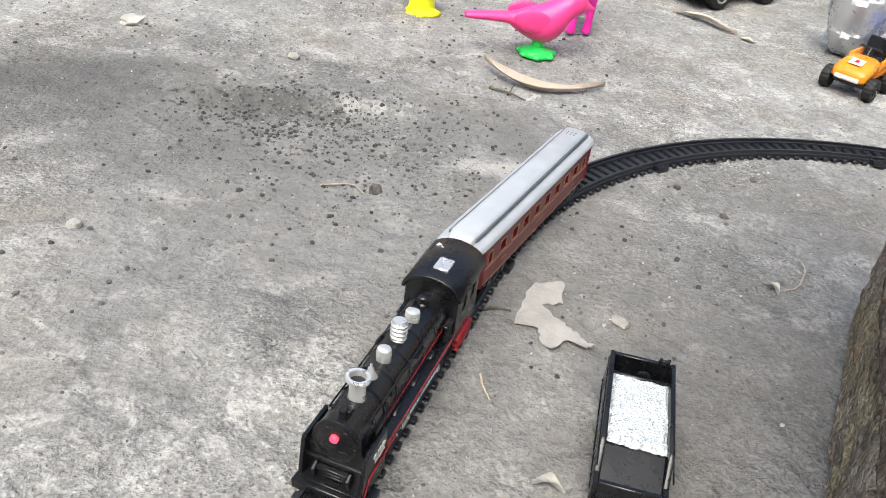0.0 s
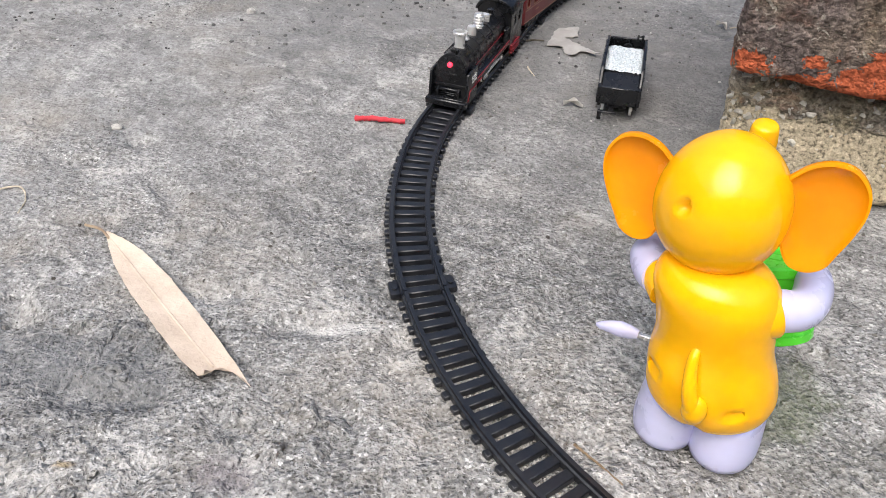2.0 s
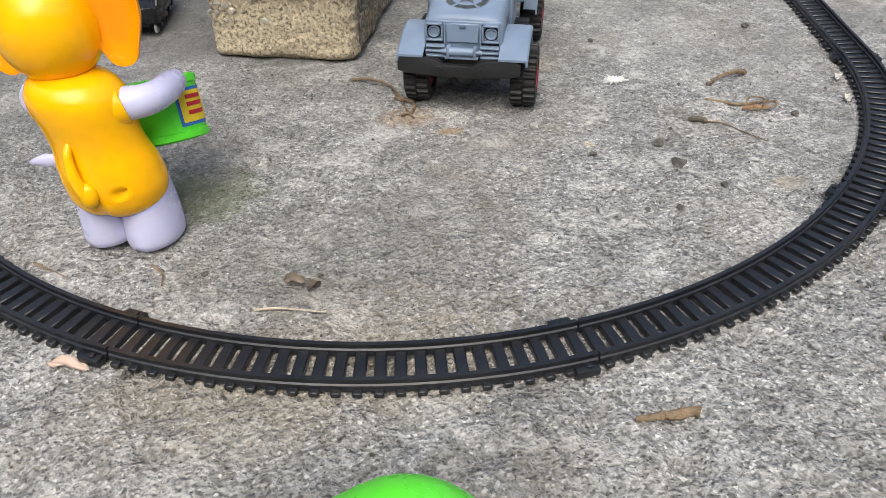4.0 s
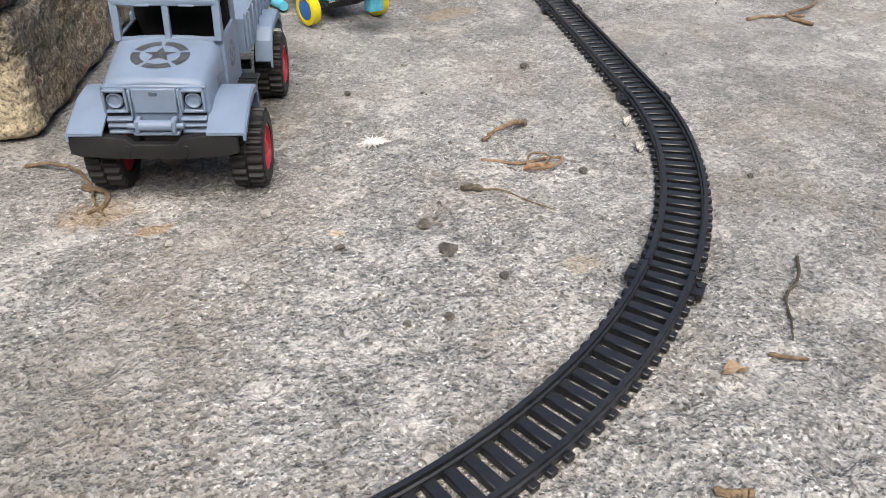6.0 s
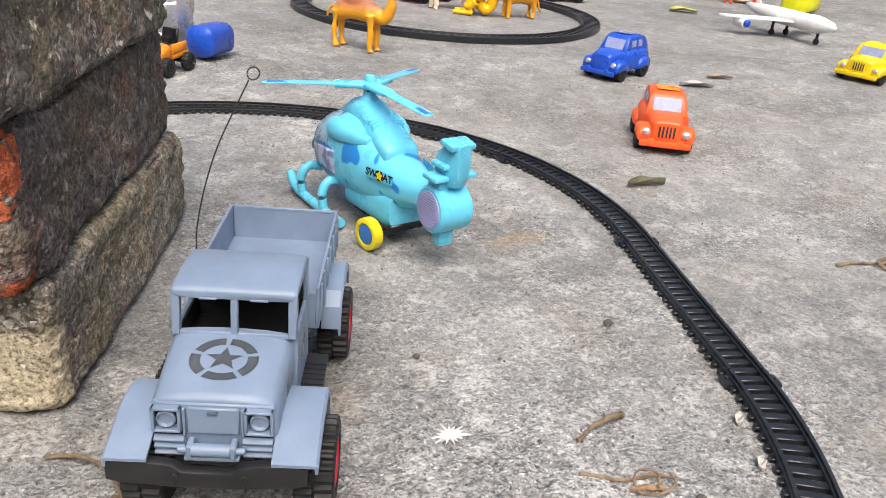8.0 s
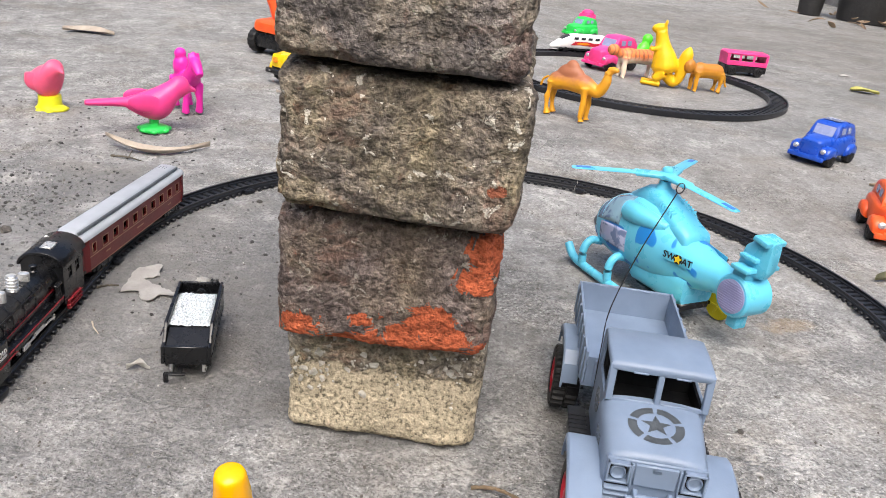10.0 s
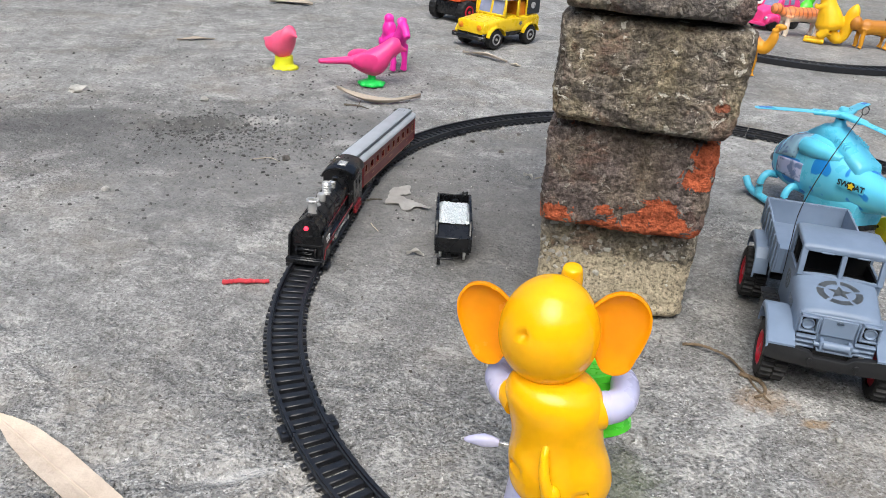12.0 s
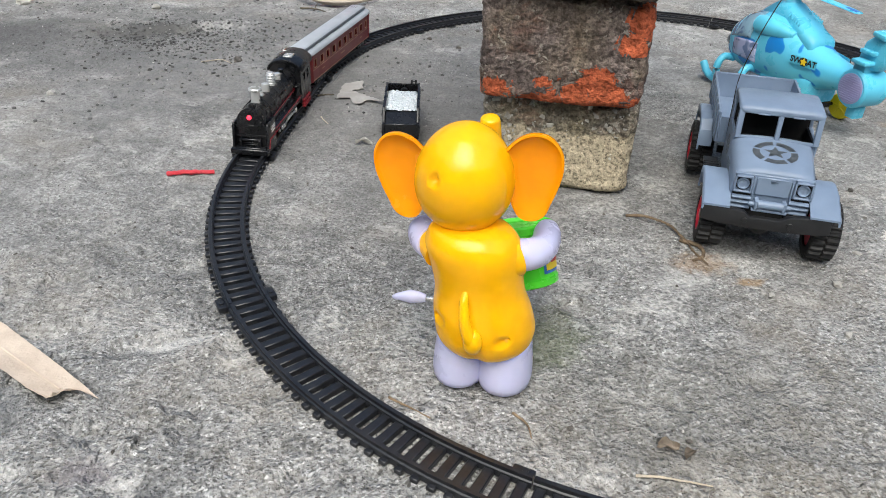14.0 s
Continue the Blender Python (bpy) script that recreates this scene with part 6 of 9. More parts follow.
# ---- the wind-up elephant with a drum ----
def elephant(m):
    el = thing("toy_elephant", m, "yellow plastic wind-up toy elephant with orange ears and green drum", "toy elephant")
    # body, leaning a little
    prof = [(0.0125, 0.0145), (0.0190, 0.0165), (0.0235, 0.0215), (0.0252, 0.0290), (0.0246, 0.0390), (0.0222, 0.0500), (0.0222, 0.0600), (0.0232, 0.0690), (0.0228, 0.0755), (0.0190, 0.0815), (0.0120, 0.0850)]
    bm = B()
    rings = []
    seg = 72
    fine = spline([(r, 0, z) for r, z in prof], 5)
    for q in fine:
        lean = -0.011 * max(0.0, (q.z - 0.03) / 0.06)
        ring = []
        for i in range(seg):
            a = 2 * math.pi * i / seg
            p = Vector((lean + q.x * math.cos(a), 0.86 * q.x * math.sin(a), q.z))
            if q.z < 0.05:
                cleft = math.exp(-((p.x / 0.0030) ** 2)) * max(0.0, 1 - q.z / 0.034)
                p.y += 0.0035 * cleft if p.y < 0 else 0
            for hx, hz in ((0.0120, 0.0320), (-0.0205, 0.0360)):
                d = ((p.x - hx) / 0.0030) ** 2 + ((p.z - hz) / 0.0018) ** 2
                if d < 1 and p.y < 0:
                    p.y += 0.0030
            ring.append(p)
        rings.append(ring)
    loft(bm, rings)
    part("body", bm, YELLOW, el, smooth=60)
    bm = B()
    tube(bm, spline([(-0.0070, -0.0165, 0.0580), (-0.0072, -0.0205, 0.0530), (-0.0055, -0.0235, 0.0430), (-0.0030, -0.0235, 0.0350), (-0.0015, -0.0225, 0.0310)], 5), [0.0016 + 0.0016 * min(1.0, k / 14) for k in range(21)], None, 14)
    ball(bm, (0.0048, 0.0040, 0.0068), T(-0.0016, -0.0226, 0.0325), 16, 10)
    part("tail", bm, YELLOW, el, smooth=60)
    # feet
    for s in (-1, 1):
        bm = B()
        lathe(bm, [(0.0122, -0.0061), (0.0136, -0.0051), (0.0141, -0.0020), (0.0140, 0.0030), (0.0133, 0.0110), (0.0126, 0.0180), (0.0118, 0.0250)], T(s * 0.0118, 0.0010, 0), 36)
        bmesh.ops.scale(bm, vec=(1.0, 1.28, 1.0), verts=list(bm.verts))
        bmesh.ops.translate(bm, vec=(0, 0.0022, 0), verts=list(bm.verts))
        part("foot", bm, LILAC, el, smooth=60)
    # head
    hc = Vector((-0.0150, 0.0050, 0.1045))
    bm = B()
    rings = []
    for k in range(49):
        th = math.pi * k / 48
        ring = []
        for i in range(96):
            a = 2 * math.pi * i / 96
            d = Vector((math.sin(th) * math.cos(a), math.sin(th) * math.sin(a), -math.cos(th)))
            r = Vector((0.0232 * (1.0 - 0.05 * d.z), 0.0235, 0.0262))
            p = Vector((d.x * r.x, d.y * r.y, d.z * r.z))
            hd = (d - Vector((-0.42, -0.86, 0.24)).normalized()).length
            if hd < 0.10:
                p *= 0.86
            crease = abs(math.atan2(d.z, -d.y) - 1.05)
            p *= 1.0 + 0.012 * max(0.0, 1 - abs(crease) / 0.05) * (1 if d.z > 0 else 0)
            ring.append(hc + p)
        rings.append(ring)
    loft(bm, rings)
    part("head", bm, YELLOW, el, smooth=70)
    # ears: dished plates with a raised rim
    for s in (-1, 1):
        out = [(0.0, 0.0080), (0.0060, 0.0130), (0.0130, 0.0150), (0.0200, 0.0130), (0.0246, 0.0065), (0.0250, -0.0015), (0.0225, -0.0095), (0.0192, -0.0165), (0.0160, -0.0225), (0.0105, -0.0250), (0.0045, -0.0230), (0.0010, -0.0150), (0.0, -0.0050)]
        pts = spline([(x, 0, z) for x, z in out] + [(0.0, 0, 0.0085)], 4)[:-1]
        c = Vector((0.011, 0, -0.002))
        bm = B()
        rings = []
        for f, y in ((0.02, 0.0022), (0.5, 0.0020), (0.86, 0.0008), (0.94, -0.0010), (1.0, -0.0008), (1.0, 0.0012), (0.9, 0.0026), (0.5, 0.0036), (0.02, 0.0038)):
            rings.append([c + (p - c) * f + Vector((0, y, 0)) for p in pts])
        loft(bm, rings)
        mm = T(hc.x + s * 0.0185, hc.y + 0.001, hc.z + 0.0042 + s * 0.0028, 0, -s * 2 - 5, s * 4) @ Matrix.Diagonal((s * 1.03, 1, 1.08, 1))
        bm.transform(mm)
        if s < 0:
            bmesh.ops.reverse_faces(bm, faces=list(bm.faces))
        part("ear", bm, ORANGE_EAR, el, "orange plastic ear", smooth=60)
    # trunk raised in front of the face
    bm = B()
    tube(bm, spline([(hc.x + 0.002, 0.0240, 0.0990), (hc.x + 0.005, 0.0360, 0.0985), (hc.x + 0.004, 0.0410, 0.1060), (hc.x + 0.0045, 0.0390, 0.1140), (hc.x + 0.0045, 0.0372, 0.1205), (hc.x + 0.0045, 0.0366, 0.1232)], 6), [0.0078 - 0.0030 * k / 25 for k in range(25)] + [0.0047, 0.0045, 0.0040, 0.0033, 0.0022, 0.0006], None, 18)
    part("trunk", bm, YELLOW, el, smooth=70)
    # arms
    for s in (-1, 1):
        bm = B()
        lathe(bm, [(0.0096, -0.008), (0.0098, 0.0004), (0.0092, 0.0014), (0.0070, 0.0016)], T(-0.009 + s * (0.0210 if s > 0 else 0.0180), 0.0015 if s > 0 else 0.0040, 0.0690, 0, s * 76, s * (32 if s > 0 else 50)), 28)
        part("sleeve", bm, YELLOW, el, smooth=50)
        bm = B()
        if s > 0:
            way = [(0.0110, 0.0015, 0.0690), (0.0205, 0.0080, 0.0685), (0.0238, 0.0200, 0.0678), (0.0225, 0.0395, 0.0660)]
        else:
            way = [(-0.0290, 0.0015, 0.0690), (-0.0332, 0.0060, 0.0680), (-0.0368, 0.0160, 0.0670), (-0.0310, 0.0270, 0.0640)]
        tube(bm, spline(way, 6), [0.0078, 0.0080, 0.0080, 0.0080, 0.0078, 0.0077, 0.0076, 0.0076, 0.0075, 0.0074, 0.0074, 0.0073, 0.0072, 0.0072, 0.0071, 0.0070, 0.0066, 0.0058, 0.0030], None, 20)
        part("arm", bm, LILAC, el, smooth=70)
    # drum
    bm = B()
    lathe(bm, [(0.0168, -0.0155), (0.0186, -0.0145), (0.0186, -0.0115), (0.0178, -0.0110), (0.0178, 0.0110), (0.0186, 0.0115), (0.0186, 0.0145), (0.0172, 0.0155), (0.0160, 0.0140), (0.0003, 0.0142)], T(0.0085, 0.0440, 0.0450, -18, -14, 0) @ Matrix.Scale(1.07, 4), 48)
    drum = part("drum", bm, LIME, el, "lime green toy drum", smooth=40)
    dm = T(0.0085, 0.0440, 0.0450, -18, -14, 0) @ Matrix.Scale(1.07, 4)
    for r, a0, a1, h, mat, name in ((0.0181, -38, 30, 0.0090, DECAL_BLUE, "drum_sticker"), (0.0183, -33, 25, 0.0074, STAR_YELLOW, "sticker_field")):
        bm = B()
        rings = [[Vector((r * math.cos(radians(a0 + (a1 - a0) * k / 12)), r * math.sin(radians(a0 + (a1 - a0) * k / 12)), z)) for k in range(13)] for z in (-h, h)]
        loft(bm, rings, dm, False, False)
        st = part(name, bm, mat, drum, "blue and yellow sticker")
    bm = B()
    for z in (-0.003, 0.001, 0.0045):
        rings = [[Vector((0.01845 * math.cos(radians(-22 + 36 * k / 8)), 0.01845 * math.sin(radians(-22 + 36 * k / 8)), zz)) for k in range(9)] for zz in (z - 0.0010, z + 0.0010)]
        loft(bm, rings, dm, False, False)
    part("lettering_bar", bm, RED, drum, "unreadable lettering")
    # winding key
    bm = B()
    box(bm, (0.0100, 0.0022, 0.0022), T(-0.0290, 0.006, 0.0330), 0.0003, 1)
    stem = part("key_stem", bm, SATIN, el)
    bm = B()
    loft(bm, hull_rings([(-0.0320, 0.006, 0.0310, 0.0350, 0.0016), (-0.0360, 0.006, 0.0296, 0.0360, 0.0022), (-0.0400, 0.006, 0.0290, 0.0362, 0.0026), (-0.0440, 0.006, 0.0296, 0.0346, 0.0024), (-0.0480, 0.006, 0.0296, 0.0326, 0.0018), (-0.0500, 0.006, 0.0300, 0.0314, 0.0006)], 18))
    part("winding_key", bm, LILAC, el, "white plastic winding key", smooth=60)
    return el


elephant(T(0.1291, -0.0671, 0.0060, 0, 0, -28.0) @ Matrix.Scale(0.979, 4))


# ---- the green toy lying close by ----
def green_pod(m):
    gp = thing("green_toy_bottle", m, "lime green rounded plastic toy with a coloured letter sticker", "toy")
    bm = B()
    st = [(-0.0700, 0, 0.0180, 0.0420, 0.012, 2), (-0.0680, 0, 0.0080, 0.0520, 0.022, 2), (-0.0600, 0, 0.0010, 0.0600, 0.030, 2), (-0.0300, 0, 0.0000, 0.0620, 0.0315, 2), (0.0100, 0, 0.0000, 0.0620, 0.0315, 2)]
    for k in range(1, 9):
        a = math.pi / 2 * k / 8.2
        st.append((0.0100 + 0.031 * math.sin(a), 0, 0.031 - 0.031 * math.cos(a), 0.031 + 0.031 * math.cos(a), 0.0315 * math.cos(a), 2))
    loft(bm, hull_rings(st, 48, 2))
    body = part("body", bm, LIME, gp, smooth=60)
    bm = B()
    rod(bm, 0.0030, 0.004, T(0.0385, 0.008, 0.0200, 0, 90, 0), 14)
    part("peg", bm, RUBBER, body)

    def patch(x0, x1, a0, a1, r, material, name, label):
        bm = B()
        rows = [[Vector((x, r * math.sin(radians(a0 + (a1 - a0) * k / 6)), 0.031 + r * math.cos(radians(a0 + (a1 - a0) * k / 6)))) for k in range(7)] for x in (x0, (x0 + x1) / 2, x1)]
        loft(bm, rows, None, False, False)
        return part(name, bm, material, body, label)

    patch(-0.040, -0.002, -62, 16, 0.0319, DECAL_BLUE, "sticker", "blue sticker with coloured letter blocks")
    cols = [RED, STAR_YELLOW, plastic("pink print", (0.70, 0.06, 0.32), 0.4, 0), plastic("cyan print", (0.05, 0.45, 0.70), 0.4, 0)]
    for i, (x, a) in enumerate(((-0.0105, -4), (-0.0105, -26), (-0.0105, -48), (-0.0310, -4), (-0.0310, -26), (-0.0310, -48))):
        patch(x - 0.0072, x + 0.0060, a - 9, a + 9, 0.0321, cols[(i * 3 + 2) % 4], "sticker_block", "coloured sticker block")
        patch(x - 0.0040, x + 0.0030, a - 3, a + 3, 0.0323, WHITE, "lettering_bar", "white print")
    return gp


green_pod(T(0.1895, -0.3190, 0.0, 0, 0, 13.0))


# ---- the other toys standing about ----
PINK = plastic("hot pink plastic", (0.88, 0.06, 0.27), 0.34, 0.03, sub=0.1)
MAGENTA = plastic("magenta pink plastic", (0.84, 0.03, 0.40), 0.36, 0.03, sub=0.1)
CORAL = plastic("coral pink plastic", (0.88, 0.12, 0.24), 0.34, 0.03, sub=0.1)
ACID = plastic("acid yellow plastic", (0.72, 0.72, 0.01), 0.35, 0.03)
GRASS = plastic("bright green plastic", (0.03, 0.62, 0.09), 0.35, 0.03)
ORANGE = plastic("bright orange plastic", (0.86, 0.11, 0.018), 0.32, 0.03)
AMBER = plastic("amber orange plastic", (0.86, 0.28, 0.012), 0.3, 0.03)
BLUE = plastic("royal blue plastic", (0.012, 0.075, 0.48), 0.3, 0.03)
JEEP_YELLOW = plastic("canary yellow paint", (0.80, 0.55, 0.006), 0.28, 0.03)
SILVER = plastic("silver paint", (0.55, 0.56, 0.58), 0.3, 0.06, metal=0.6)
SCREEN = plastic("pale printed windscreen", (0.26, 0.30, 0.47), 0.25, 0.02)


def sprayed(name, low, high, z0, z1, stripe=None, neck=None):
    """Rubber animal skin: a back colour sprayed over the base, with stripes where given; neck: where the spray ends towards the head."""
    m, n, l, p = nodes_of(name)
    co = n.new("ShaderNodeTexCoord")
    sep = n.new("ShaderNodeSeparateXYZ")
    l.new(co.outputs["Object"], sep.inputs[0])
    z = maths(n, l, "ADD", sep.outputs["Z"], maths(n, l, "MULTIPLY_ADD", tex(n, l, 60.0, 4.0), 0.016, -0.008))
    back = ramp(n, l, maths(n, l, "MULTIPLY", z, 5.0), [(z0 * 5, 0.0), (z1 * 5, 1.0)])
    if neck:
        back = maths(n, l, "MULTIPLY", back, ramp(n, l, maths(n, l, "MULTIPLY_ADD", sep.outputs["X"], 5.0, 0.3), [(neck * 5 + 0.26, 1.0), (neck * 5 + 0.34, 0.12)]))
    c = mix(n, l, back, low, high)
    if stripe:
        x = maths(n, l, "ADD", maths(n, l, "MULTIPLY", sep.outputs["X"], 620.0), maths(n, l, "MULTIPLY", tex(n, l, 50.0, 3.0), 9.0))
        c = mix(n, l, maths(n, l, "MULTIPLY", ramp(n, l, maths(n, l, "SINE", x, 0.0), [(0.45, 0.0), (0.75, 0.75)]), ramp(n, l, maths(n, l, "MULTIPLY", z, 5.0), [(z0 * 5, 0.0), (z1 * 5, 1.0)])), c, stripe)
    l.new(c, p.inputs["Base Color"])
    p.inputs["Roughness"].default_value = 0.5
    bump(n, l, p, tex(n, l, 300.0, 4.0), 0.0006, 0.4)
    return m


CAMEL = sprayed("camel rubber", (0.74, 0.34, 0.010), (0.36, 0.13, 0.060), 0.054, 0.066, None, 0.040)
LION = sprayed("lion rubber", (0.66, 0.30, 0.012), (0.46, 0.18, 0.018), 0.034, 0.050)
TIGER = sprayed("tiger rubber", (0.78, 0.66, 0.52), (0.78, 0.24, 0.07), 0.036, 0.046, (0.30, 0.10, 0.05))
KANGAROO = plastic("yolk yellow rubber", (0.93, 0.53, 0.006), 0.4, 0.03, sub=0.1)
GLASSY = plastic("dark tinted plastic", (0.03, 0.035, 0.04), 0.15, 0.03)


def melted(name, bm, material, m, label, category, voxel=0.0016):
    """A moulded figure: overlapping limbs melted into one skin."""
    ob = solid(name, bm, material, m, label, category, smooth=80)
    r = ob.modifiers.new("skin", "REMESH")
    r.mode, r.voxel_size, r.use_smooth_shade = "VOXEL", voxel, True
    s = ob.modifiers.new("soften", "SMOOTH")
    s.factor, s.iterations = 0.6, 4
    return ob


def bird(m, base_material, body_material, text, sitting):
    b = thing("toy_bird", m, text, "toy bird", "toy birds")
    bm = B()
    if sitting:
        st = [(-0.034, 0, 0.036, 0.042, 0.003), (-0.022, 0, 0.033, 0.045, 0.008), (-0.008, 0, 0.020, 0.054, 0.0165), (0.006, 0, 0.016, 0.060, 0.0185), (0.014, 0, 0.026, 0.066, 0.0165), (0.020, 0, 0.042, 0.064, 0.011), (0.026, 0, 0.050, 0.058, 0.004), (0.031, 0, 0.050, 0.053, 0.001)]
    else:
        st = [(-0.070, 0, 0.033, 0.037, 0.004), (-0.066, 0, 0.032, 0.039, 0.006), (-0.030, 0, 0.030, 0.041, 0.007), (-0.022, 0, 0.026, 0.042, 0.009), (-0.006, 0, 0.017, 0.047, 0.0155), (0.010, 0, 0.013, 0.053, 0.0175), (0.024, 0, 0.020, 0.060, 0.0145), (0.034, 0, 0.036, 0.066, 0.0115), (0.044, 0, 0.043, 0.064, 0.0085), (0.049, 0, 0.046, 0.055, 0.0040), (0.056, 0, 0.046, 0.050, 0.0010)]
    fine = spline([s[:3] for s in st], 4)
    fine2 = spline([(s[3], s[4], 0) for s in st], 4)
    loft(bm, hull_rings([(p.x, p.y, p.z, max(q.x, p.z + 0.0005), max(q.y, 0.0005), 2.0) for p, q in zip(fine, fine2)], 24, 2))
    body = part("body", bm, body_material, b, smooth=80)
    for s in (-1, 1):
        bm = B()
        ball(bm, (0.020 if not sitting else 0.014, 0.003, 0.011), T(-0.006, s * 0.0150, 0.037, 0, 8, 0), 16, 10)
        part("wing", bm, body_material, body, smooth=80)
    bm = B()
    if sitting:
        lathe(bm, [(0.0165, 0.0), (0.0170, 0.0030), (0.0155, 0.0060), (0.0140, 0.0100), (0.0135, 0.0200)], T(0.004, 0, 0), 28)
        ball(bm, (0.0100, 0.0130, 0.0050), T(0.0180, 0, 0.0040), 14, 8)
    else:
        lathe(bm, [(0.0165, 0.0), (0.0175, 0.0020), (0.0165, 0.0048), (0.0120, 0.0066), (0.0060, 0.0085), (0.0050, 0.0220)], T(0.006, 0, 0), 28)
    for k in range(7):
        ball(bm, (0.0050, 0.0050, 0.0030), T(0.006 + 0.0155 * math.cos(k * 0.9), 0.0155 * math.sin(k * 0.9), 0.0022), 12, 8)
    part("base", bm, base_material, b, "green base" if base_material is GRASS else "yellow base", smooth=60)
    return b


bird(T(0.1500, 0.7720, 0, 0, 0, 8), GRASS, PINK, "hot pink plastic toy bird with long tail on a green base", False)
bird(T(0.0345, 0.8760, -0.003, 0, 0, -46), ACID, CORAL, "coral pink plastic toy bird on a yellow base", True)


def pink_horse(m):
    bm = B()
    tube(bm, spline([(-0.024, 0, 0.043), (-0.010, 0, 0.041), (0.016, 0, 0.043)], 5), [0.012, 0.0135, 0.0140, 0.0140, 0.0135, 0.0130, 0.0125, 0.0125, 0.0130, 0.0130, 0.0120], None, 14)
    tube(bm, spline([(0.012, 0, 0.046), (0.024, 0, 0.060), (0.028, 0, 0.070)], 4), [0.012, 0.0115, 0.011, 0.0105, 0.010, 0.0095, 0.009, 0.0085, 0.008], None, 12)
    tube(bm, spline([(0.024, 0, 0.071), (0.034, 0, 0.066), (0.044, 0, 0.056)], 4), [0.0075, 0.008, 0.008, 0.0075, 0.007, 0.0065, 0.006, 0.0058, 0.0052], None, 12)
    for s in (-1, 1):
        tube(bm, [(0.023, s * 0.005, 0.074), (0.022, s * 0.006, 0.082)], [0.0035, 0.0012], None, 8)
        tube(bm, spline([(0.014, s * 0.008, 0.040), (0.017, s * 0.009, 0.020), (0.015, s * 0.009, 0.002)], 4), [0.0075, 0.007, 0.006, 0.0052, 0.0048, 0.0046, 0.0046, 0.005, 0.0056], None, 10)
        tube(bm, spline([(-0.022, s * 0.008, 0.042), (-0.027, s * 0.009, 0.022), (-0.023, s * 0.009, 0.002)], 4), [0.0095, 0.009, 0.0075, 0.006, 0.005, 0.0046, 0.0046, 0.005, 0.0056], None, 10)
    tube(bm, spline([(-0.032, 0, 0.050), (-0.042, 0, 0.040), (-0.043, 0, 0.022)], 4), [0.004, 0.005, 0.0055, 0.0055, 0.0055, 0.005, 0.0045, 0.004, 0.003], None, 10)
    for k in range(5):
        ball(bm, (0.0055, 0.0035, 0.0055), T(0.010 + 0.003 * k, 0, 0.060 + 0.0045 * k), 10, 8)
    # the raised lump on the back
    ball(bm, (0.0120, 0.0110, 0.0150), T(-0.014, -0.004, 0.058), 14, 10)
    ball(bm, (0.0075, 0.0080, 0.0080), T(-0.014, -0.005, 0.074), 14, 10)
    return melted("toy_horse", bm, MAGENTA, m, "hot pink plastic toy horse standing behind a bird", "toy horse", 0.0014)


pink_horse(T(0.2040, 0.8660, 0, 0, 0, -76))


def quadruped(name, bm_extra, material, m, label, length, height, leg, thick, neck, head, category):
    bm = B()
    h = height
    tube(bm, spline([(-length / 2, 0, h * 0.92), (-length * 0.2, 0, h), (length * 0.15, 0, h), (length / 2, 0, h * 1.02)], 5), [thick * k for k in (0.7, 0.9, 1.0, 1.05, 1.05, 1.0, 0.98, 0.97, 0.97, 0.98, 1.0, 1.05, 1.1, 1.05, 0.9, 0.7)], None, 14)
    tube(bm, spline(neck, 5), [thick * (0.75 - 0.3 * k / (5 * (len(neck) - 1))) for k in range(5 * (len(neck) - 1) + 1)], None, 12)
    ball(bm, head[1], T(*head[0]), 14, 10)
    for x, lean in ((-length * 0.42, -0.004), (length * 0.40, 0.002)):
        for s in (-1, 1):
            tube(bm, [(x, s * thick * 0.6, h * 0.95), (x + lean, s * thick * 0.65, h * 0.5), (x + lean * 0.4, s * thick * 0.65, h * 0.12), (x + lean * 0.4 + 0.002, s * thick * 0.65, 0.0)], [leg * 1.7, leg * 1.05, leg * 0.9, leg * 1.25], None, 10)
    if bm_extra:
        bm_extra(bm)
    return melted(name, bm, material, m, label, category)


def camel_extra(bm):
    ball(bm, (0.024, 0.012, 0.016), T(-0.003, 0, 0.068), 16, 12)
    ball(bm, (0.013, 0.009, 0.016), T(-0.002, 0, 0.075), 16, 12)
    tube(bm, spline([(-0.041, 0, 0.058), (-0.050, 0, 0.052), (-0.054, 0, 0.040)], 4), 0.0022, None, 8)


quadruped("toy_camel", camel_extra, CAMEL, T(0.7860, 0.8640, 0, 0, 0, -58), "ochre rubber toy camel with a brown hump on the concrete", 0.072, 0.056, 0.0050, 0.0145,
          [(0.034, 0, 0.055), (0.048, 0, 0.050), (0.058, 0, 0.066), (0.060, 0, 0.084)], ((0.067, 0, 0.088), (0.010, 0.005, 0.0052)), "toy camel")


def cat_tail(bm):
    tube(bm, spline([(-0.040, 0, 0.044), (-0.052, 0, 0.036), (-0.058, 0, 0.018), (-0.064, 0, 0.012)], 4), 0.0028, None, 8)


quadruped("toy_lion", cat_tail, LION, T(1.2410, 1.0860, 0, 0, 0, 172) @ Matrix.Diagonal((0.80, 0.9, 0.92, 1)), "tawny brown rubber toy lion inside the small track ring", 0.080, 0.045, 0.0058, 0.0165,
          [(0.038, 0, 0.048), (0.050, 0, 0.052)], ((0.055, 0, 0.053), (0.016, 0.014, 0.016)), "toy lion")
quadruped("toy_tiger", cat_tail, TIGER, T(1.1470, 1.2000, 0, 0, 0, 178), "pale orange and white rubber toy tiger in the track ring", 0.085, 0.045, 0.0058, 0.0155,
          [(0.040, 0, 0.048), (0.056, 0, 0.054)], ((0.062, 0, 0.056), (0.014, 0.012, 0.012)), "toy tiger")


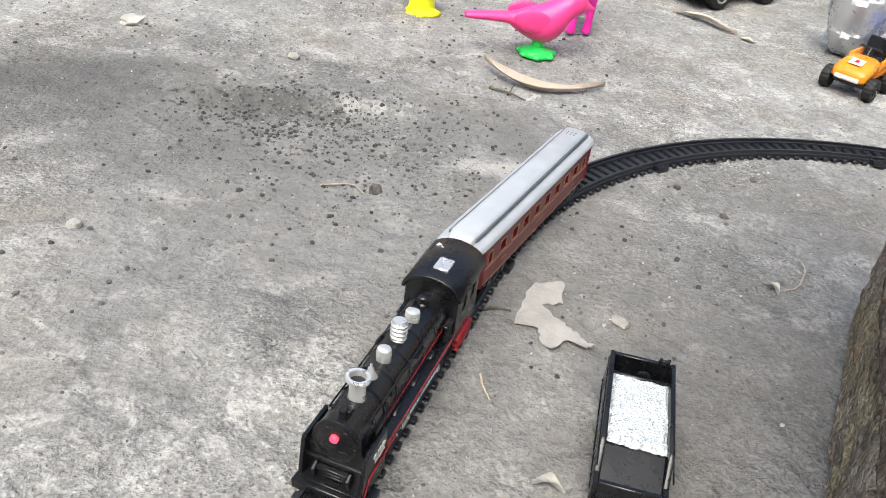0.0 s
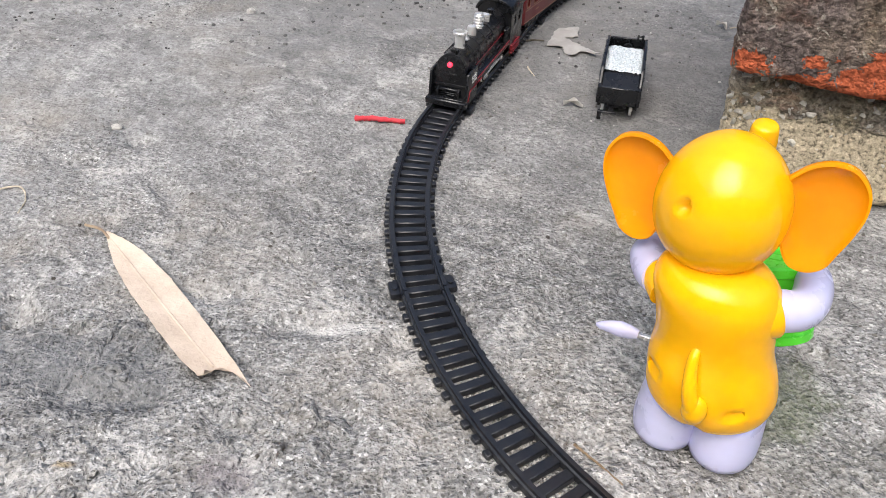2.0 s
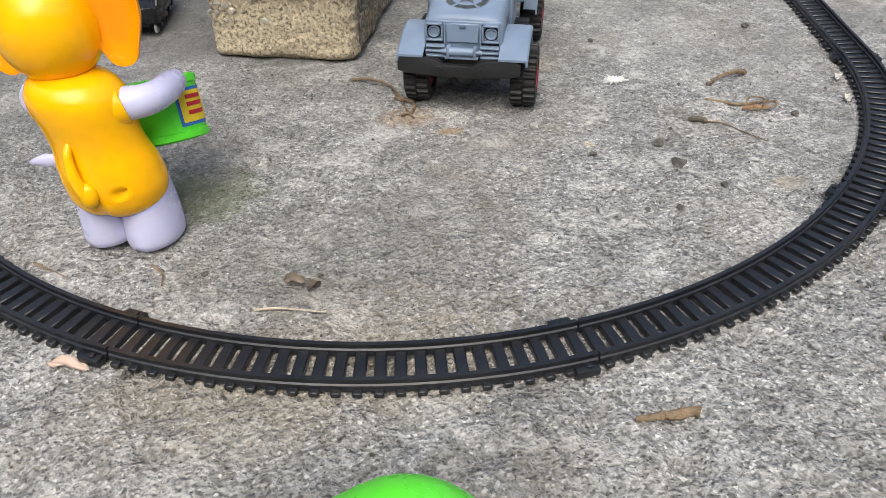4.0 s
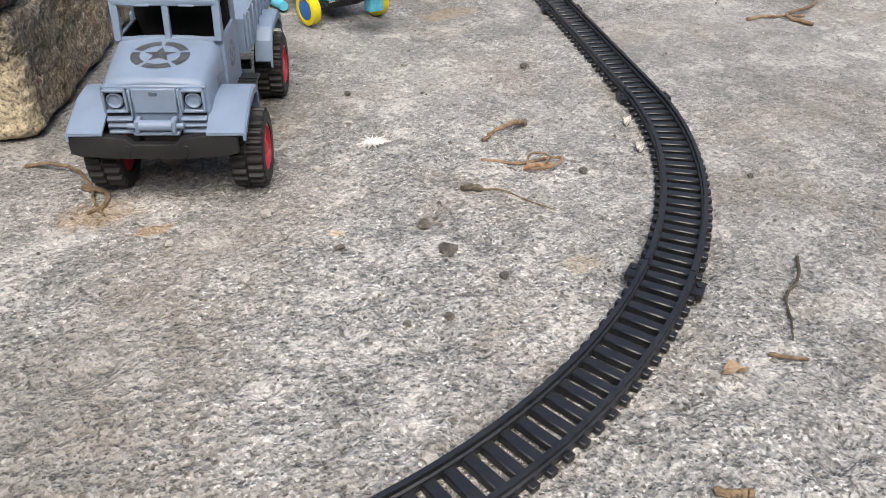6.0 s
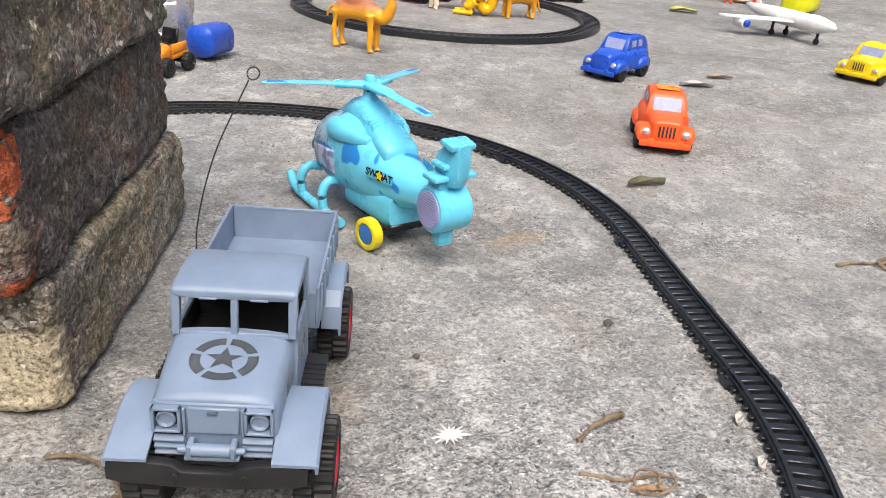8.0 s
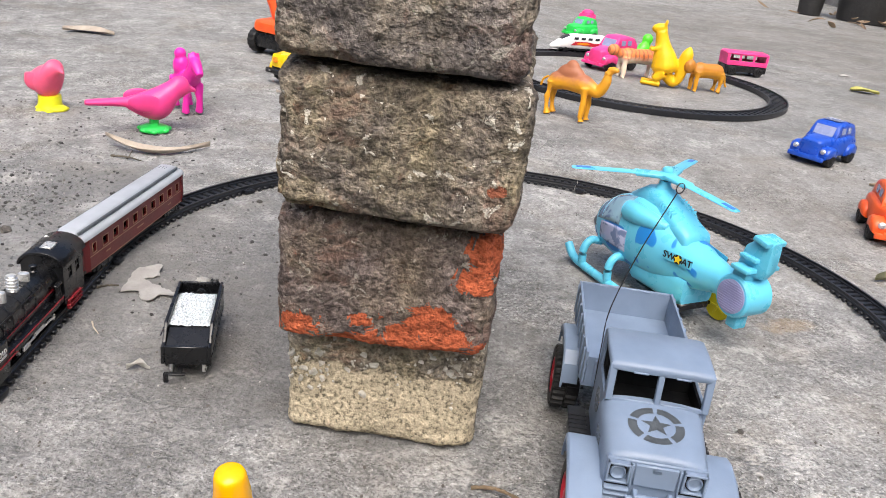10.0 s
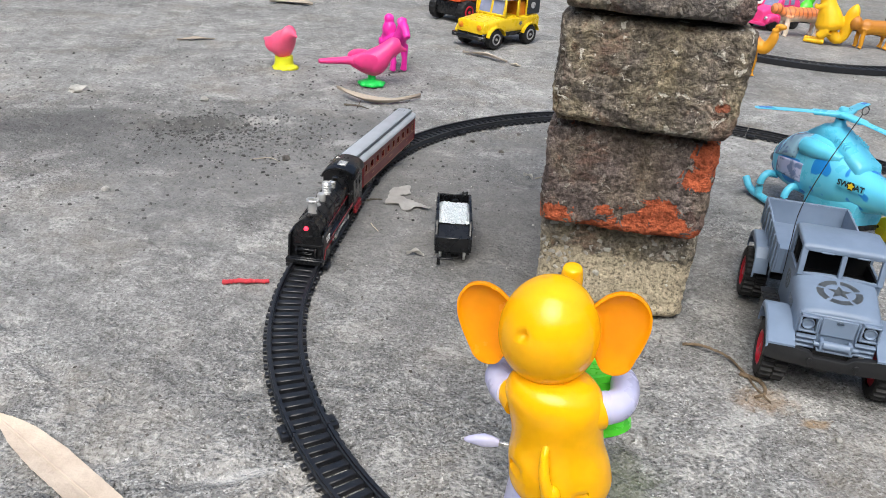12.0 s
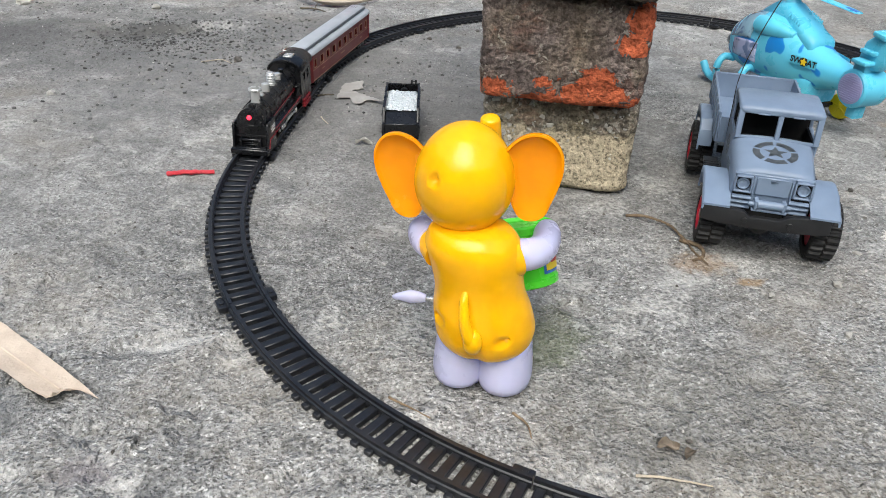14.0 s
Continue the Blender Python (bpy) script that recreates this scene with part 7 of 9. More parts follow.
def kangaroo(m):
    bm = B()
    tube(bm, spline([(-0.010, 0, 0.030), (-0.006, 0, 0.052), (0.004, 0, 0.082), (0.013, 0, 0.113)], 5), [0.023, 0.026, 0.0285, 0.0290, 0.0285, 0.027, 0.0255, 0.024, 0.022, 0.0195, 0.0175, 0.016, 0.0145, 0.0135, 0.013, 0.0125], None, 16)
    ball(bm, (0.017, 0.0105, 0.0105), T(0.018, 0, 0.119, 0, 12, 0), 16, 12)
    for s in (-1, 1):
        ball(bm, (0.004, 0.003, 0.007), T(0.006, s * 0.006, 0.131), 10, 8)
        tube(bm, [(-0.008, s * 0.015, 0.030), (0.008, s * 0.017, 0.014), (0.004, s * 0.017, 0.006)], [0.013, 0.009, 0.006], None, 10)
        tube(bm, [(-0.006, s * 0.017, 0.005), (0.036, s * 0.017, 0.005)], [0.0056, 0.0046], None, 10)
        tube(bm, [(0.008, s * 0.012, 0.082), (0.024, s * 0.013, 0.074), (0.030, s * 0.010, 0.078)], [0.006, 0.0045, 0.004], None, 10)
    tube(bm, spline([(-0.014, 0, 0.026), (-0.030, 0, 0.011), (-0.042, 0, 0.020), (-0.046, 0, 0.048), (-0.050, 0, 0.072), (-0.053, 0, 0.090)], 4), [0.014, 0.0125, 0.0115, 0.011, 0.0105, 0.010, 0.0098, 0.0098, 0.010, 0.0108, 0.0118, 0.0128, 0.0135, 0.0140, 0.0142, 0.0140, 0.0132, 0.0115, 0.0090, 0.0060, 0.0020], None, 14)
    return melted("toy_kangaroo", bm, KANGAROO, m, "yolk yellow rubber toy kangaroo sitting upright in the track ring", "toy kangaroo", 0.002)


kangaroo(T(1.1570, 1.1310, 0, 0, 0, 142) @ Matrix.Scale(0.95, 4))
bm = B()
ball(bm, (0.012, 0.010, 0.014), T(0, 0, 0.014), 16, 12)
ball(bm, (0.009, 0.008, 0.009), T(0.006, 0, 0.031), 16, 12)
tube(bm, [(-0.008, 0, 0.012), (-0.020, 0, 0.018)], [0.006, 0.002], None, 10)
melted("toy_parrot", bm, LIME, T(1.3150, 1.4150, 0.0, 0, 0, 20) @ Matrix.Scale(1.6, 4), "bright green plastic toy bird beyond the kangaroo", "toy bird")


def giraffe(m):
    bm = B()
    tube(bm, spline([(-0.030, 0, 0.078), (0.0, 0, 0.084), (0.026, 0, 0.090)], 5), 0.0145, None, 12)
    tube(bm, spline([(0.024, 0, 0.090), (0.044, 0, 0.128), (0.056, 0, 0.176)], 5), [0.0125 - 0.0006 * k for k in range(11)], None, 12)
    ball(bm, (0.018, 0.0075, 0.0085), T(0.066, 0, 0.182, 0, 18, 0), 14, 10)
    for x in (-0.028, 0.022):
        for s in (-1, 1):
            tube(bm, [(x, s * 0.009, 0.080), (x - 0.004, s * 0.010, 0.04), (x - 0.006, s * 0.011, 0.0)], [0.0090, 0.0052, 0.0052], None, 10)
    return melted("toy_giraffe", bm, ORANGE, m, "orange plastic toy giraffe standing on the concrete", "toy giraffe", 0.002)


giraffe(T(2.0450, 1.2450, 0, 0, 0, 20) @ Matrix.Scale(0.74, 4))


# toy cars
def small_wheel(parent, m, r, w, hub):
    bm = B()
    treaded(bm, [(0.0004, -w / 2, 0), (r * 0.55, -w / 2, 0), (r * 0.92, -w / 2, 0), (r * 1.03, -w / 2 + r * 0.08, 1), (r * 1.03, w / 2 - r * 0.08, 1), (r * 0.92, w / 2, 0), (r * 0.55, w / 2, 0), (0.0004, w / 2, 0)], 16, r * 0.06)
    wheel = part("wheel", bm, RUBBER, parent, "", m)
    bm = B()
    lathe(bm, [(r * 0.58, w * 0.30), (r * 0.58, w * 0.56), (r * 0.46, w * 0.60), (r * 0.40, w * 0.42), (r * 0.16, w * 0.44), (r * 0.12, w * 0.62), (0.0003, w * 0.62)], None, 18)
    part("hub", bm, hub, wheel)


def beetle_car(name, m, material, text, L=0.105, W=0.062, grille=True, roof_patch=None):
    car = thing(name, m @ Matrix.Diagonal((1, 1, 0.9, 1)), text, "toy car", "small plastic toy cars")
    k = L / 0.105
    bm = B()
    st = [(0.0500, 0, 0.012, 0.0370, 0.0135, 5), (0.0490, 0, 0.010, 0.0395, 0.0155, 5), (0.0400, 0, 0.010, 0.0425, 0.0175, 4.4), (0.0220, 0, 0.010, 0.0445, 0.0205, 4.4), (0.0160, 0, 0.010, 0.0450, 0.0262, 4.6), (-0.0300, 0, 0.010, 0.0455, 0.0266, 4.6), (-0.0440, 0, 0.010, 0.0435, 0.0258, 4.2), (-0.0505, 0, 0.013, 0.0380, 0.0235, 4), (-0.0520, 0, 0.017, 0.0330, 0.0200, 4)]
    loft(bm, hull_rings([(a * k, b, c * k, d * k, e * W / 0.062, f) for a, b, c, d, e, f in st], 32))
    body = part("body", bm, material, car, smooth=55)
    bm = B()
    st = [(0.0190, 0, 0.036, 0.0420, 0.0228, 6), (0.0112, 0, 0.036, 0.0590, 0.0212, 6), (0.0060, 0, 0.036, 0.0655, 0.0206, 5.4), (-0.0180, 0, 0.036, 0.0670, 0.0206, 5.2), (-0.0380, 0, 0.036, 0.0630, 0.0208, 5.2), (-0.0450, 0, 0.034, 0.0540, 0.0208, 5), (-0.0480, 0, 0.034, 0.0440, 0.0205, 5)]
    loft(bm, hull_rings([(a * k, b, c * k, d * k, e * W / 0.062, f) for a, b, c, d, e, f in st], 28))
    cabin = part("cabin", bm, material, car, smooth=55)
    bm = B()
    box(bm, (0.0008, 0.031 * W / 0.062, 0.0165 * k), T(0.0147 * k, 0, 0.0520 * k, 0, -24, 0), 0.0003, 1)
    part("windscreen", bm, SCREEN, cabin, "pale printed windscreen sticker")
    bm = B()
    for y in (-0.007, 0.006):
        box(bm, (0.0004, 0.008, 0.005), T(0.0154 * k, y, 0.0508 * k, 0, -24, 0))
    part("windscreen_print", bm, CORAL, cabin)
    for s in (-1, 1):
        bm = B()
        box(bm, (0.0120 * k, 0.0008, 0.0100 * k), T(-0.004 * k, s * 0.0210 * W / 0.062, 0.0530 * k, s * 3, 0, 0), 0.0003, 1)
        box(bm, (0.0110 * k, 0.0008, 0.0100 * k), T(-0.022 * k, s * 0.0210 * W / 0.062, 0.0530 * k, s * 3, 0, 0), 0.0003, 1)
        part("side_window", bm, SCREEN, cabin)
    if roof_patch:
        bm = B()
        box(bm, (0.024 * k, 0.024, 0.0006), T(-0.010 * k, 0, 0.0672 * k, 0, -2, 0), 0.0003, 1)
        part("roof_sticker", bm, roof_patch, cabin, "roof sticker")
    for x in (0.031, -0.031):
        for s in (-1, 1):
            bm = B()
            loft(bm, hull_rings([((x + 0.0165) * k, s * 0.0220 * W / 0.062, 0.012 * k, 0.022 * k, 0.0074, 3), ((x + 0.012) * k, s * 0.0224 * W / 0.062, 0.012 * k, 0.0300 * k, 0.0092, 3), (x * k, s * 0.0228 * W / 0.062, 0.014 * k, 0.0325 * k, 0.0096, 3), ((x - 0.011) * k, s * 0.0250 * W / 0.062, 0.012 * k, 0.0295 * k, 0.0066, 3), ((x - 0.0165) * k, s * 0.0245 * W / 0.062, 0.012 * k, 0.020 * k, 0.0050, 3)], 16))
            part("fender", bm, material, car, smooth=60)
            small_wheel(car, T(x * k, s * 0.0262 * W / 0.062, 0.0120 * k, -90 * s), 0.0120 * k, 0.0095, RUBBER)
    if grille:
        bm = B()
        for i in range(5):
            box(bm, (0.0016, 0.0019, 0.0140 * k), T(0.0499 * k, -0.0076 + 0.0038 * i, 0.0270 * k, 0, -3, 0), 0.0004, 1)
        part("grille", bm, GLASSY, car, "dark grille slots")
    for s in (-1, 1):
        bm = B()
        lathe(bm, [(0.0040, 0.0), (0.0042, 0.0018), (0.0030, 0.0028), (0.0003, 0.0030)], T(0.0462 * k, s * 0.0215 * W / 0.062, 0.0245 * k, 0, 74, 0), 16)
        part("headlamp", bm, SILVER, car, "pale headlamp")
    bm = B()
    box(bm, (0.0055, 0.0560 * W / 0.062, 0.0072), T(0.0530 * k, 0, 0.0125 * k), 0.0016, 2)
    for s in (-1, 1):
        box(bm, (0.0050, 0.0070, 0.0090), T(0.0535 * k, s * 0.0150, 0.0140 * k), 0.0014, 2)
    part("bumper", bm, material, car)
    return car


def pose_by(front, back):
    """A ground pose that points from back to front."""
    d = Vector(front) - Vector(back)
    c = (Vector(front) + Vector(back)) / 2
    return T(c.x, c.y, 0, 0, 0, math.degrees(math.atan2(d.y, d.x)))


beetle_car("toy_car", pose_by((0.8900, 0.3180), (0.9550, 0.3980)), ORANGE, "bright orange plastic toy car with printed windscreen, on the concrete", 0.100, 0.059, True, AMBER)
beetle_car("toy_car", pose_by((1.0450, 0.6130), (1.1520, 0.6480)), BLUE, "royal blue plastic toy car with printed windscreen, on the concrete", 0.106, 0.060, False, SCREEN)
beetle_car("toy_car", pose_by((1.4900, 0.5050), (1.5900, 0.5200)), JEEP_YELLOW, "yellow plastic toy car with black tyres on the concrete", 0.100, 0.075, True)
beetle_car("toy_car", pose_by((1.0800, 1.2720), (1.2120, 1.3180)), PINK, "hot pink plastic toy car inside the small track ring", 0.128, 0.066, False)
beetle_car("toy_car", pose_by((1.2860, 1.7330), (1.3860, 1.7600)), GRASS, "bright green toy car with black wheels far back", 0.095, 0.056, False)


def pink_bus(m):
    bus = thing("toy_bus", m, "hot pink toy bus with black chassis beside the track ring", "toy bus")
    bm = B()
    for s in (-1, 1):
        box(bm, (0.130, 0.003, 0.014), T(0, s * 0.030, 0.037), 0.001, 1)
        for x in (-0.062, -0.020, 0.024, 0.062):
            box(bm, (0.008, 0.003, 0.020), T(x, s * 0.030, 0.052), 0.001, 1)
    for x in (-0.064, 0.064):
        box(bm, (0.003, 0.060, 0.034), T(x, 0, 0.047), 0.001, 1)
    part("body", bm, PINK, bus)
    bm = B()
    loft(bm, hull_rings([(-0.068, 0, 0.060, 0.066, 0.028, 4), (-0.062, 0, 0.060, 0.071, 0.031, 4), (0.062, 0, 0.060, 0.071, 0.031, 4), (0.068, 0, 0.060, 0.066, 0.028, 4)], 24))
    part("roof", bm, PINK, bus, smooth=50)
    bm = B()
    box(bm, (0.120, 0.050, 0.010), T(0, 0, 0.034), 0.001, 1)
    part("seats", bm, GRASS, bus, "green interior")
    bm = B()
    box(bm, (0.134, 0.060, 0.020), T(0, 0, 0.020), 0.002, 1)
    part("chassis", bm, BLACK, bus)
    for x in (-0.042, 0.042):
        for s in (-1, 1):
            small_wheel(bus, T(x, s * 0.028, 0.014, -90 * s), 0.014, 0.010, BLACK)
    return bus


pink_bus(pose_by((1.4580, 1.3040), (1.5680, 1.2700)) @ Matrix.Scale(0.77, 4))


HUB_GREY = plastic("grey hub plastic", (0.30, 0.30, 0.30), 0.5, 0.05)


def jeep(m):
    j = thing("toy_jeep", m, "canary yellow toy jeep with silver roof and black bumper", "toy jeep")
    bm = B()
    box(bm, (0.158, 0.066, 0.012), T(0.0, 0, 0.026), 0.003, 1)
    part("chassis", bm, BLACK, j)
    bm = B()
    loft(bm, hull_rings([(0.079, 0, 0.028, 0.046, 0.031, 6), (0.076, 0, 0.027, 0.052, 0.033, 6), (0.026, 0, 0.027, 0.058, 0.036, 6), (0.022, 0, 0.027, 0.058, 0.037, 6), (-0.074, 0, 0.027, 0.059, 0.037, 6), (-0.079, 0, 0.029, 0.056, 0.035, 6)], 28))
    body = part("body", bm, JEEP_YELLOW, j, smooth=45)
    for s in (-1, 1):
        for x0, x1 in ((0.024, 0.028), (-0.014, -0.008), (-0.040, -0.034)):
            bm = B()
            box(bm, (x1 - x0, 0.004, 0.034), T((x0 + x1) / 2 - 0.002, s * 0.034, 0.074), 0.001, 1)
            part("door_pillar", bm, JEEP_YELLOW, j)
        bm = B()
        box(bm, (0.040, 0.003, 0.030), T(-0.057, s * 0.0345, 0.074), 0.001, 1)
        part("side_cover", bm, GLASSY, j, "black soft-top side")
        bm = B()
        prism(bm, star_outline(0.005, 0.6), 0.0006, T(-0.020, s * 0.0372, 0.044, 90 if s < 0 else -90, 0, 0))
        part("side_mark", bm, ROOF_LINE, j)
        bm = B()
        lathe(bm, [(0.0062, 0), (0.0062, 0.0012), (0.0003, 0.0012)], T(-0.055, s * 0.036, 0.076, -90 * s, 0, 0), 18)
        part("side_disc", bm, SILVER, j)
    bm = B()
    box(bm, (0.004, 0.064, 0.004), T(0.024, 0, 0.060), 0.001, 1)
    box(bm, (0.004, 0.064, 0.004), T(0.018, 0, 0.090), 0.001, 1)
    for y in (-0.031, 0, 0.031):
        box(bm, (0.004, 0.004, 0.032), T(0.021, y, 0.075, 0, -11, 0), 0.001, 1)
    wf = part("windscreen_frame", bm, JEEP_YELLOW, j)
    bm = B()
    box(bm, (0.001, 0.060, 0.028), T(0.0205, 0, 0.075, 0, -11, 0))
    part("windscreen", bm, SCREEN, wf)
    bm = B()
    loft(bm, hull_rings([(0.022, 0, 0.088, 0.092, 0.033, 5), (0.018, 0, 0.088, 0.096, 0.036, 5), (-0.076, 0, 0.088, 0.096, 0.037, 5), (-0.080, 0, 0.088, 0.093, 0.035, 5)], 24))
    part("roof", bm, SILVER, j, "silver roof", smooth=45)
    bm = B()
    box(bm, (0.050, 0.058, 0.030), T(-0.045, 0, 0.070), 0.003, 1)
    part("seats", bm, AMBER, j, "orange-yellow interior")
    bm = B()
    box(bm, (0.010, 0.078, 0.009), T(0.082, 0, 0.022), 0.002, 1)
    for s in (-1, 1):
        box(bm, (0.008, 0.012, 0.006), T(0.086, s * 0.030, 0.022), 0.002, 1)
    part("bumper", bm, BLACK, j, "black bumper")
    for s in (-1, 1):
        bm = B()
        lathe(bm, [(0.0052, 0), (0.0054, 0.002), (0.0036, 0.0030), (0.0003, 0.0032)], T(0.0785, s * 0.022, 0.041, 0, 90, 0), 16)
        part("headlamp", bm, AMBER, j, "amber headlamp")
    for x in (0.050, -0.050):
        for s in (-1, 1):
            small_wheel(j, T(x, s * 0.033, 0.019, -90 * s), 0.019, 0.014, HUB_GREY)
            bm = B()
            arc = [(x + 0.0235 * math.cos(radians(a)), 0.0185 + 0.0225 * math.sin(radians(a))) for a in range(15, 166, 15)]
            rows = [[Vector((px, s * y, pz + dz)) for px, pz in arc] for y, dz in ((0.0340, 0.0), (0.0340, 0.0024), (0.0425, 0.0024), (0.0425, 0.0))]
            loft(bm, rows + rows[:1], None, False, False)
            part("wheel_arch", bm, JEEP_YELLOW, j, smooth=40)
    return j


jeep(pose_by((0.3650, 1.0320), (0.4930, 1.1180)) @ Matrix.Diagonal((0.97, 0.97, 0.90, 1)))


def blue_dome(m):
    """A rounded blue toy, mostly hidden: a domed top over a wider brim on a plain body."""
    bm = B()
    lathe(bm, [(0.0003, 0.0), (0.0230, 0.0), (0.0250, 0.0015), (0.0260, 0.0280), (0.0300, 0.0300), (0.0310, 0.0320), (0.0295, 0.0345), (0.0250, 0.0420), (0.0170, 0.0475), (0.0080, 0.0495), (0.0003, 0.0500)], None, 40)
    return solid("blue_toy", bm, BLUE, m, "royal blue rounded plastic toy standing behind the jeep", "toy", smooth=45)


blue_dome(T(0.5530, 1.4650, 0))


def excavator(m):
    ex = thing("toy_excavator", m, "orange toy excavator with black crawler wheels behind the jeep", "toy excavator")
    bm = B()
    box(bm, (0.130, 0.080, 0.032), T(0, 0, 0.030), 0.006, 2)
    part("chassis", bm, BLACK, ex)
    for x in (-0.045, 0.045):
        for s in (-1, 1):
            small_wheel(ex, T(x, s * 0.044, 0.026, -90 * s), 0.026, 0.020, RED)
    bm = B()
    loft(bm, hull_rings([(0.062, 0, 0.048, 0.066, 0.040, 5), (0.056, 0, 0.046, 0.072, 0.044, 5), (-0.060, 0, 0.046, 0.080, 0.044, 5), (-0.066, 0, 0.050, 0.074, 0.040, 5)], 24))
    deck = part("deck", bm, ORANGE, ex, smooth=45)
    bm = B()
    box(bm, (0.055, 0.038, 0.026), T(-0.030, 0.020, 0.086), 0.004, 2, (0.85, 0.9))
    box(bm, (0.050, 0.036, 0.014), T(-0.032, -0.022, 0.082), 0.004, 2)
    part("cabin", bm, ORANGE, ex)
    bm = B()
    box(bm, (0.001, 0.028, 0.014), T(-0.0035, 0.020, 0.087, 0, -8, 0), 0.0003, 1)
    part("cabin_window", bm, GLASSY, ex)
    bm = B()
    tube(bm, spline([(0.020, -0.006, 0.066), (0.030, -0.016, 0.100), (0.042, -0.030, 0.140), (0.070, -0.042, 0.160)], 5), [0.014] * 5 + [0.012] * 5 + [0.010] * 6, None, 12, 0.8)
    part("boom", bm, ORANGE, ex, smooth=60)
    return ex


excavator(T(0.4250, 1.3100, 0, 0, 0, 215) @ Matrix.Scale(0.86, 4))


def blue_boat(m):
    b = thing("toy_boat", m, "royal blue plastic toy boat behind the jeep", "toy boat")
    bm = B()
    loft(bm, hull_rings([(-0.070, 0, 0.050, 0.062, 0.024, 4), (-0.060, 0, 0.030, 0.064, 0.034, 4), (0.040, 0, 0.028, 0.064, 0.034, 4), (0.066, 0, 0.044, 0.066, 0.018, 3), (0.076, 0, 0.056, 0.066, 0.004, 3)], 24))
    part("hull", bm, BLUE, b, smooth=50)
    bm = B()
    box(bm, (0.110, 0.060, 0.030), T(-0.010, 0, 0.015), 0.004, 1)
    part("base", bm, WHITE, b, "white base")
    return b


blue_boat(T(0.5350, 1.4100, 0, 0, 0, 10) @ Matrix.Scale(0.72, 4))
bm = B()
box(bm, (0.040, 0.050, 0.060), T(0, 0, 0.030), 0.008, 3, (0.8, 0.8))
box(bm, (0.030, 0.036, 0.020), T(0.004, 0, 0.066), 0.006, 2, (0.8, 0.8))
solid("orange_toy_block", bm, ORANGE, T(0.8250, 1.7700, 0, 0, 0, 30), "orange plastic toy far back on the concrete", "toy")


def buggy(m):
    """The small open quad."""
    q = thing("toy_quad_bike", m, "orange-yellow toy quad bike with black tyres and black seat", "toy quad bike")
    bm = B()
    box(bm, (0.090, 0.030, 0.014), T(0, 0, 0.022), 0.003, 1)
    box(bm, (0.012, 0.052, 0.008), T(0.034, 0, 0.018), 0.002, 1)
    box(bm, (0.012, 0.052, 0.008), T(-0.032, 0, 0.018), 0.002, 1)
    part("chassis", bm, BLACK, q)
    bm = B()
    loft(bm, hull_rings([(0.056, 0, 0.024, 0.034, 0.020, 4), (0.050, 0, 0.022, 0.042, 0.026, 4), (0.030, 0, 0.024, 0.049, 0.026, 4), (0.008, 0, 0.024, 0.054, 0.024, 4), (0.002, 0, 0.024, 0.050, 0.022, 4)], 24))
    part("nose", bm, AMBER, q, smooth=50)
    bm = B()
    loft(bm, hull_rings([(0.002, 0, 0.022, 0.036, 0.024, 4), (-0.040, 0, 0.022, 0.040, 0.026, 4), (-0.050, 0, 0.026, 0.044, 0.024, 4)], 24))
    for s in (-1, 1):
        box(bm, (0.052, 0.004, 0.018), T(-0.020, s * 0.024, 0.044), 0.002, 1)
    part("tub", bm, AMBER, q, smooth=50)
    bm = B()
    box(bm, (0.022, 0.034, 0.006), T(-0.016, 0, 0.046), 0.002, 1)
    box(bm, (0.006, 0.034, 0.032), T(-0.030, 0, 0.060, 0, -14, 0), 0.002, 1)
    part("seat", bm, BLACK, q, "black seat")
    bm = B()
    box(bm, (0.018, 0.020, 0.0006), T(0.036, 0, 0.0492, 0, 14, 0), 0.0002, 1)
    box(bm, (0.004, 0.036, 0.006), T(0.0565, 0, 0.028), 0.001, 1)
    part("number_bar", bm, WHITE, q, "white sticker with faded print")
    bm = B()
    box(bm, (0.008, 0.006, 0.0006), T(0.036, 0, 0.0500, 0, 14, 0), 0.0001, 1)
    part("lettering_bar", bm, RED, q)
    bm = B()
    tube(bm, [(0.006, 0, 0.050), (-0.002, 0, 0.064)], 0.002, None, 8)
    tube(bm, [(-0.002, -0.016, 0.064), (-0.002, 0.016, 0.064)], 0.002, None, 8)
    part("handlebar", bm, BLACK, q)
    for x in (0.034, -0.034):
        for s in (-1, 1):
            small_wheel(q, T(x, s * 0.033, 0.0165, -90 * s), 0.0165, 0.014, BLACK)
    return q


buggy(pose_by((0.4540, 0.7480), (0.5140, 0.8060)) @ Matrix.Scale(0.66, 4))


def crumpled_bag(m):
    bm = B()
    ball(bm, (0.036, 0.030, 0.062), T(0, 0, 0.058), 40, 30)
    for v in bm.verts:
        q = v.co * 42
        v.co += v.co.normalized() * (0.008 * noise.noise(q) + 0.005 * noise.noise(q * 2.3))
        v.co.z = max(v.co.z, 0.0)
    return solid("crumpled_foil", bm, SILVER, m, "crumpled silver-grey wrapper standing behind the quad bike", "wrapper", smooth=20)


crumpled_bag(T(0.5180, 0.8860, 0, 0, 0, 20))
bm = B()
loft(bm, hull_rings([(-0.045, 0, 0.02, 0.05, 0.018, 3), (-0.035, 0, 0.006, 0.062, 0.03, 3), (0.030, 0, 0.006, 0.062, 0.03, 3), (0.045, 0, 0.02, 0.05, 0.016, 3)], 24))
solid("blue_toy", bm, BLUE, T(0.5620, 0.8400, 0, 0, 0, 40) @ Matrix.Scale(0.72, 4), "glossy royal blue toy beside the quad bike", "toy", smooth=50)


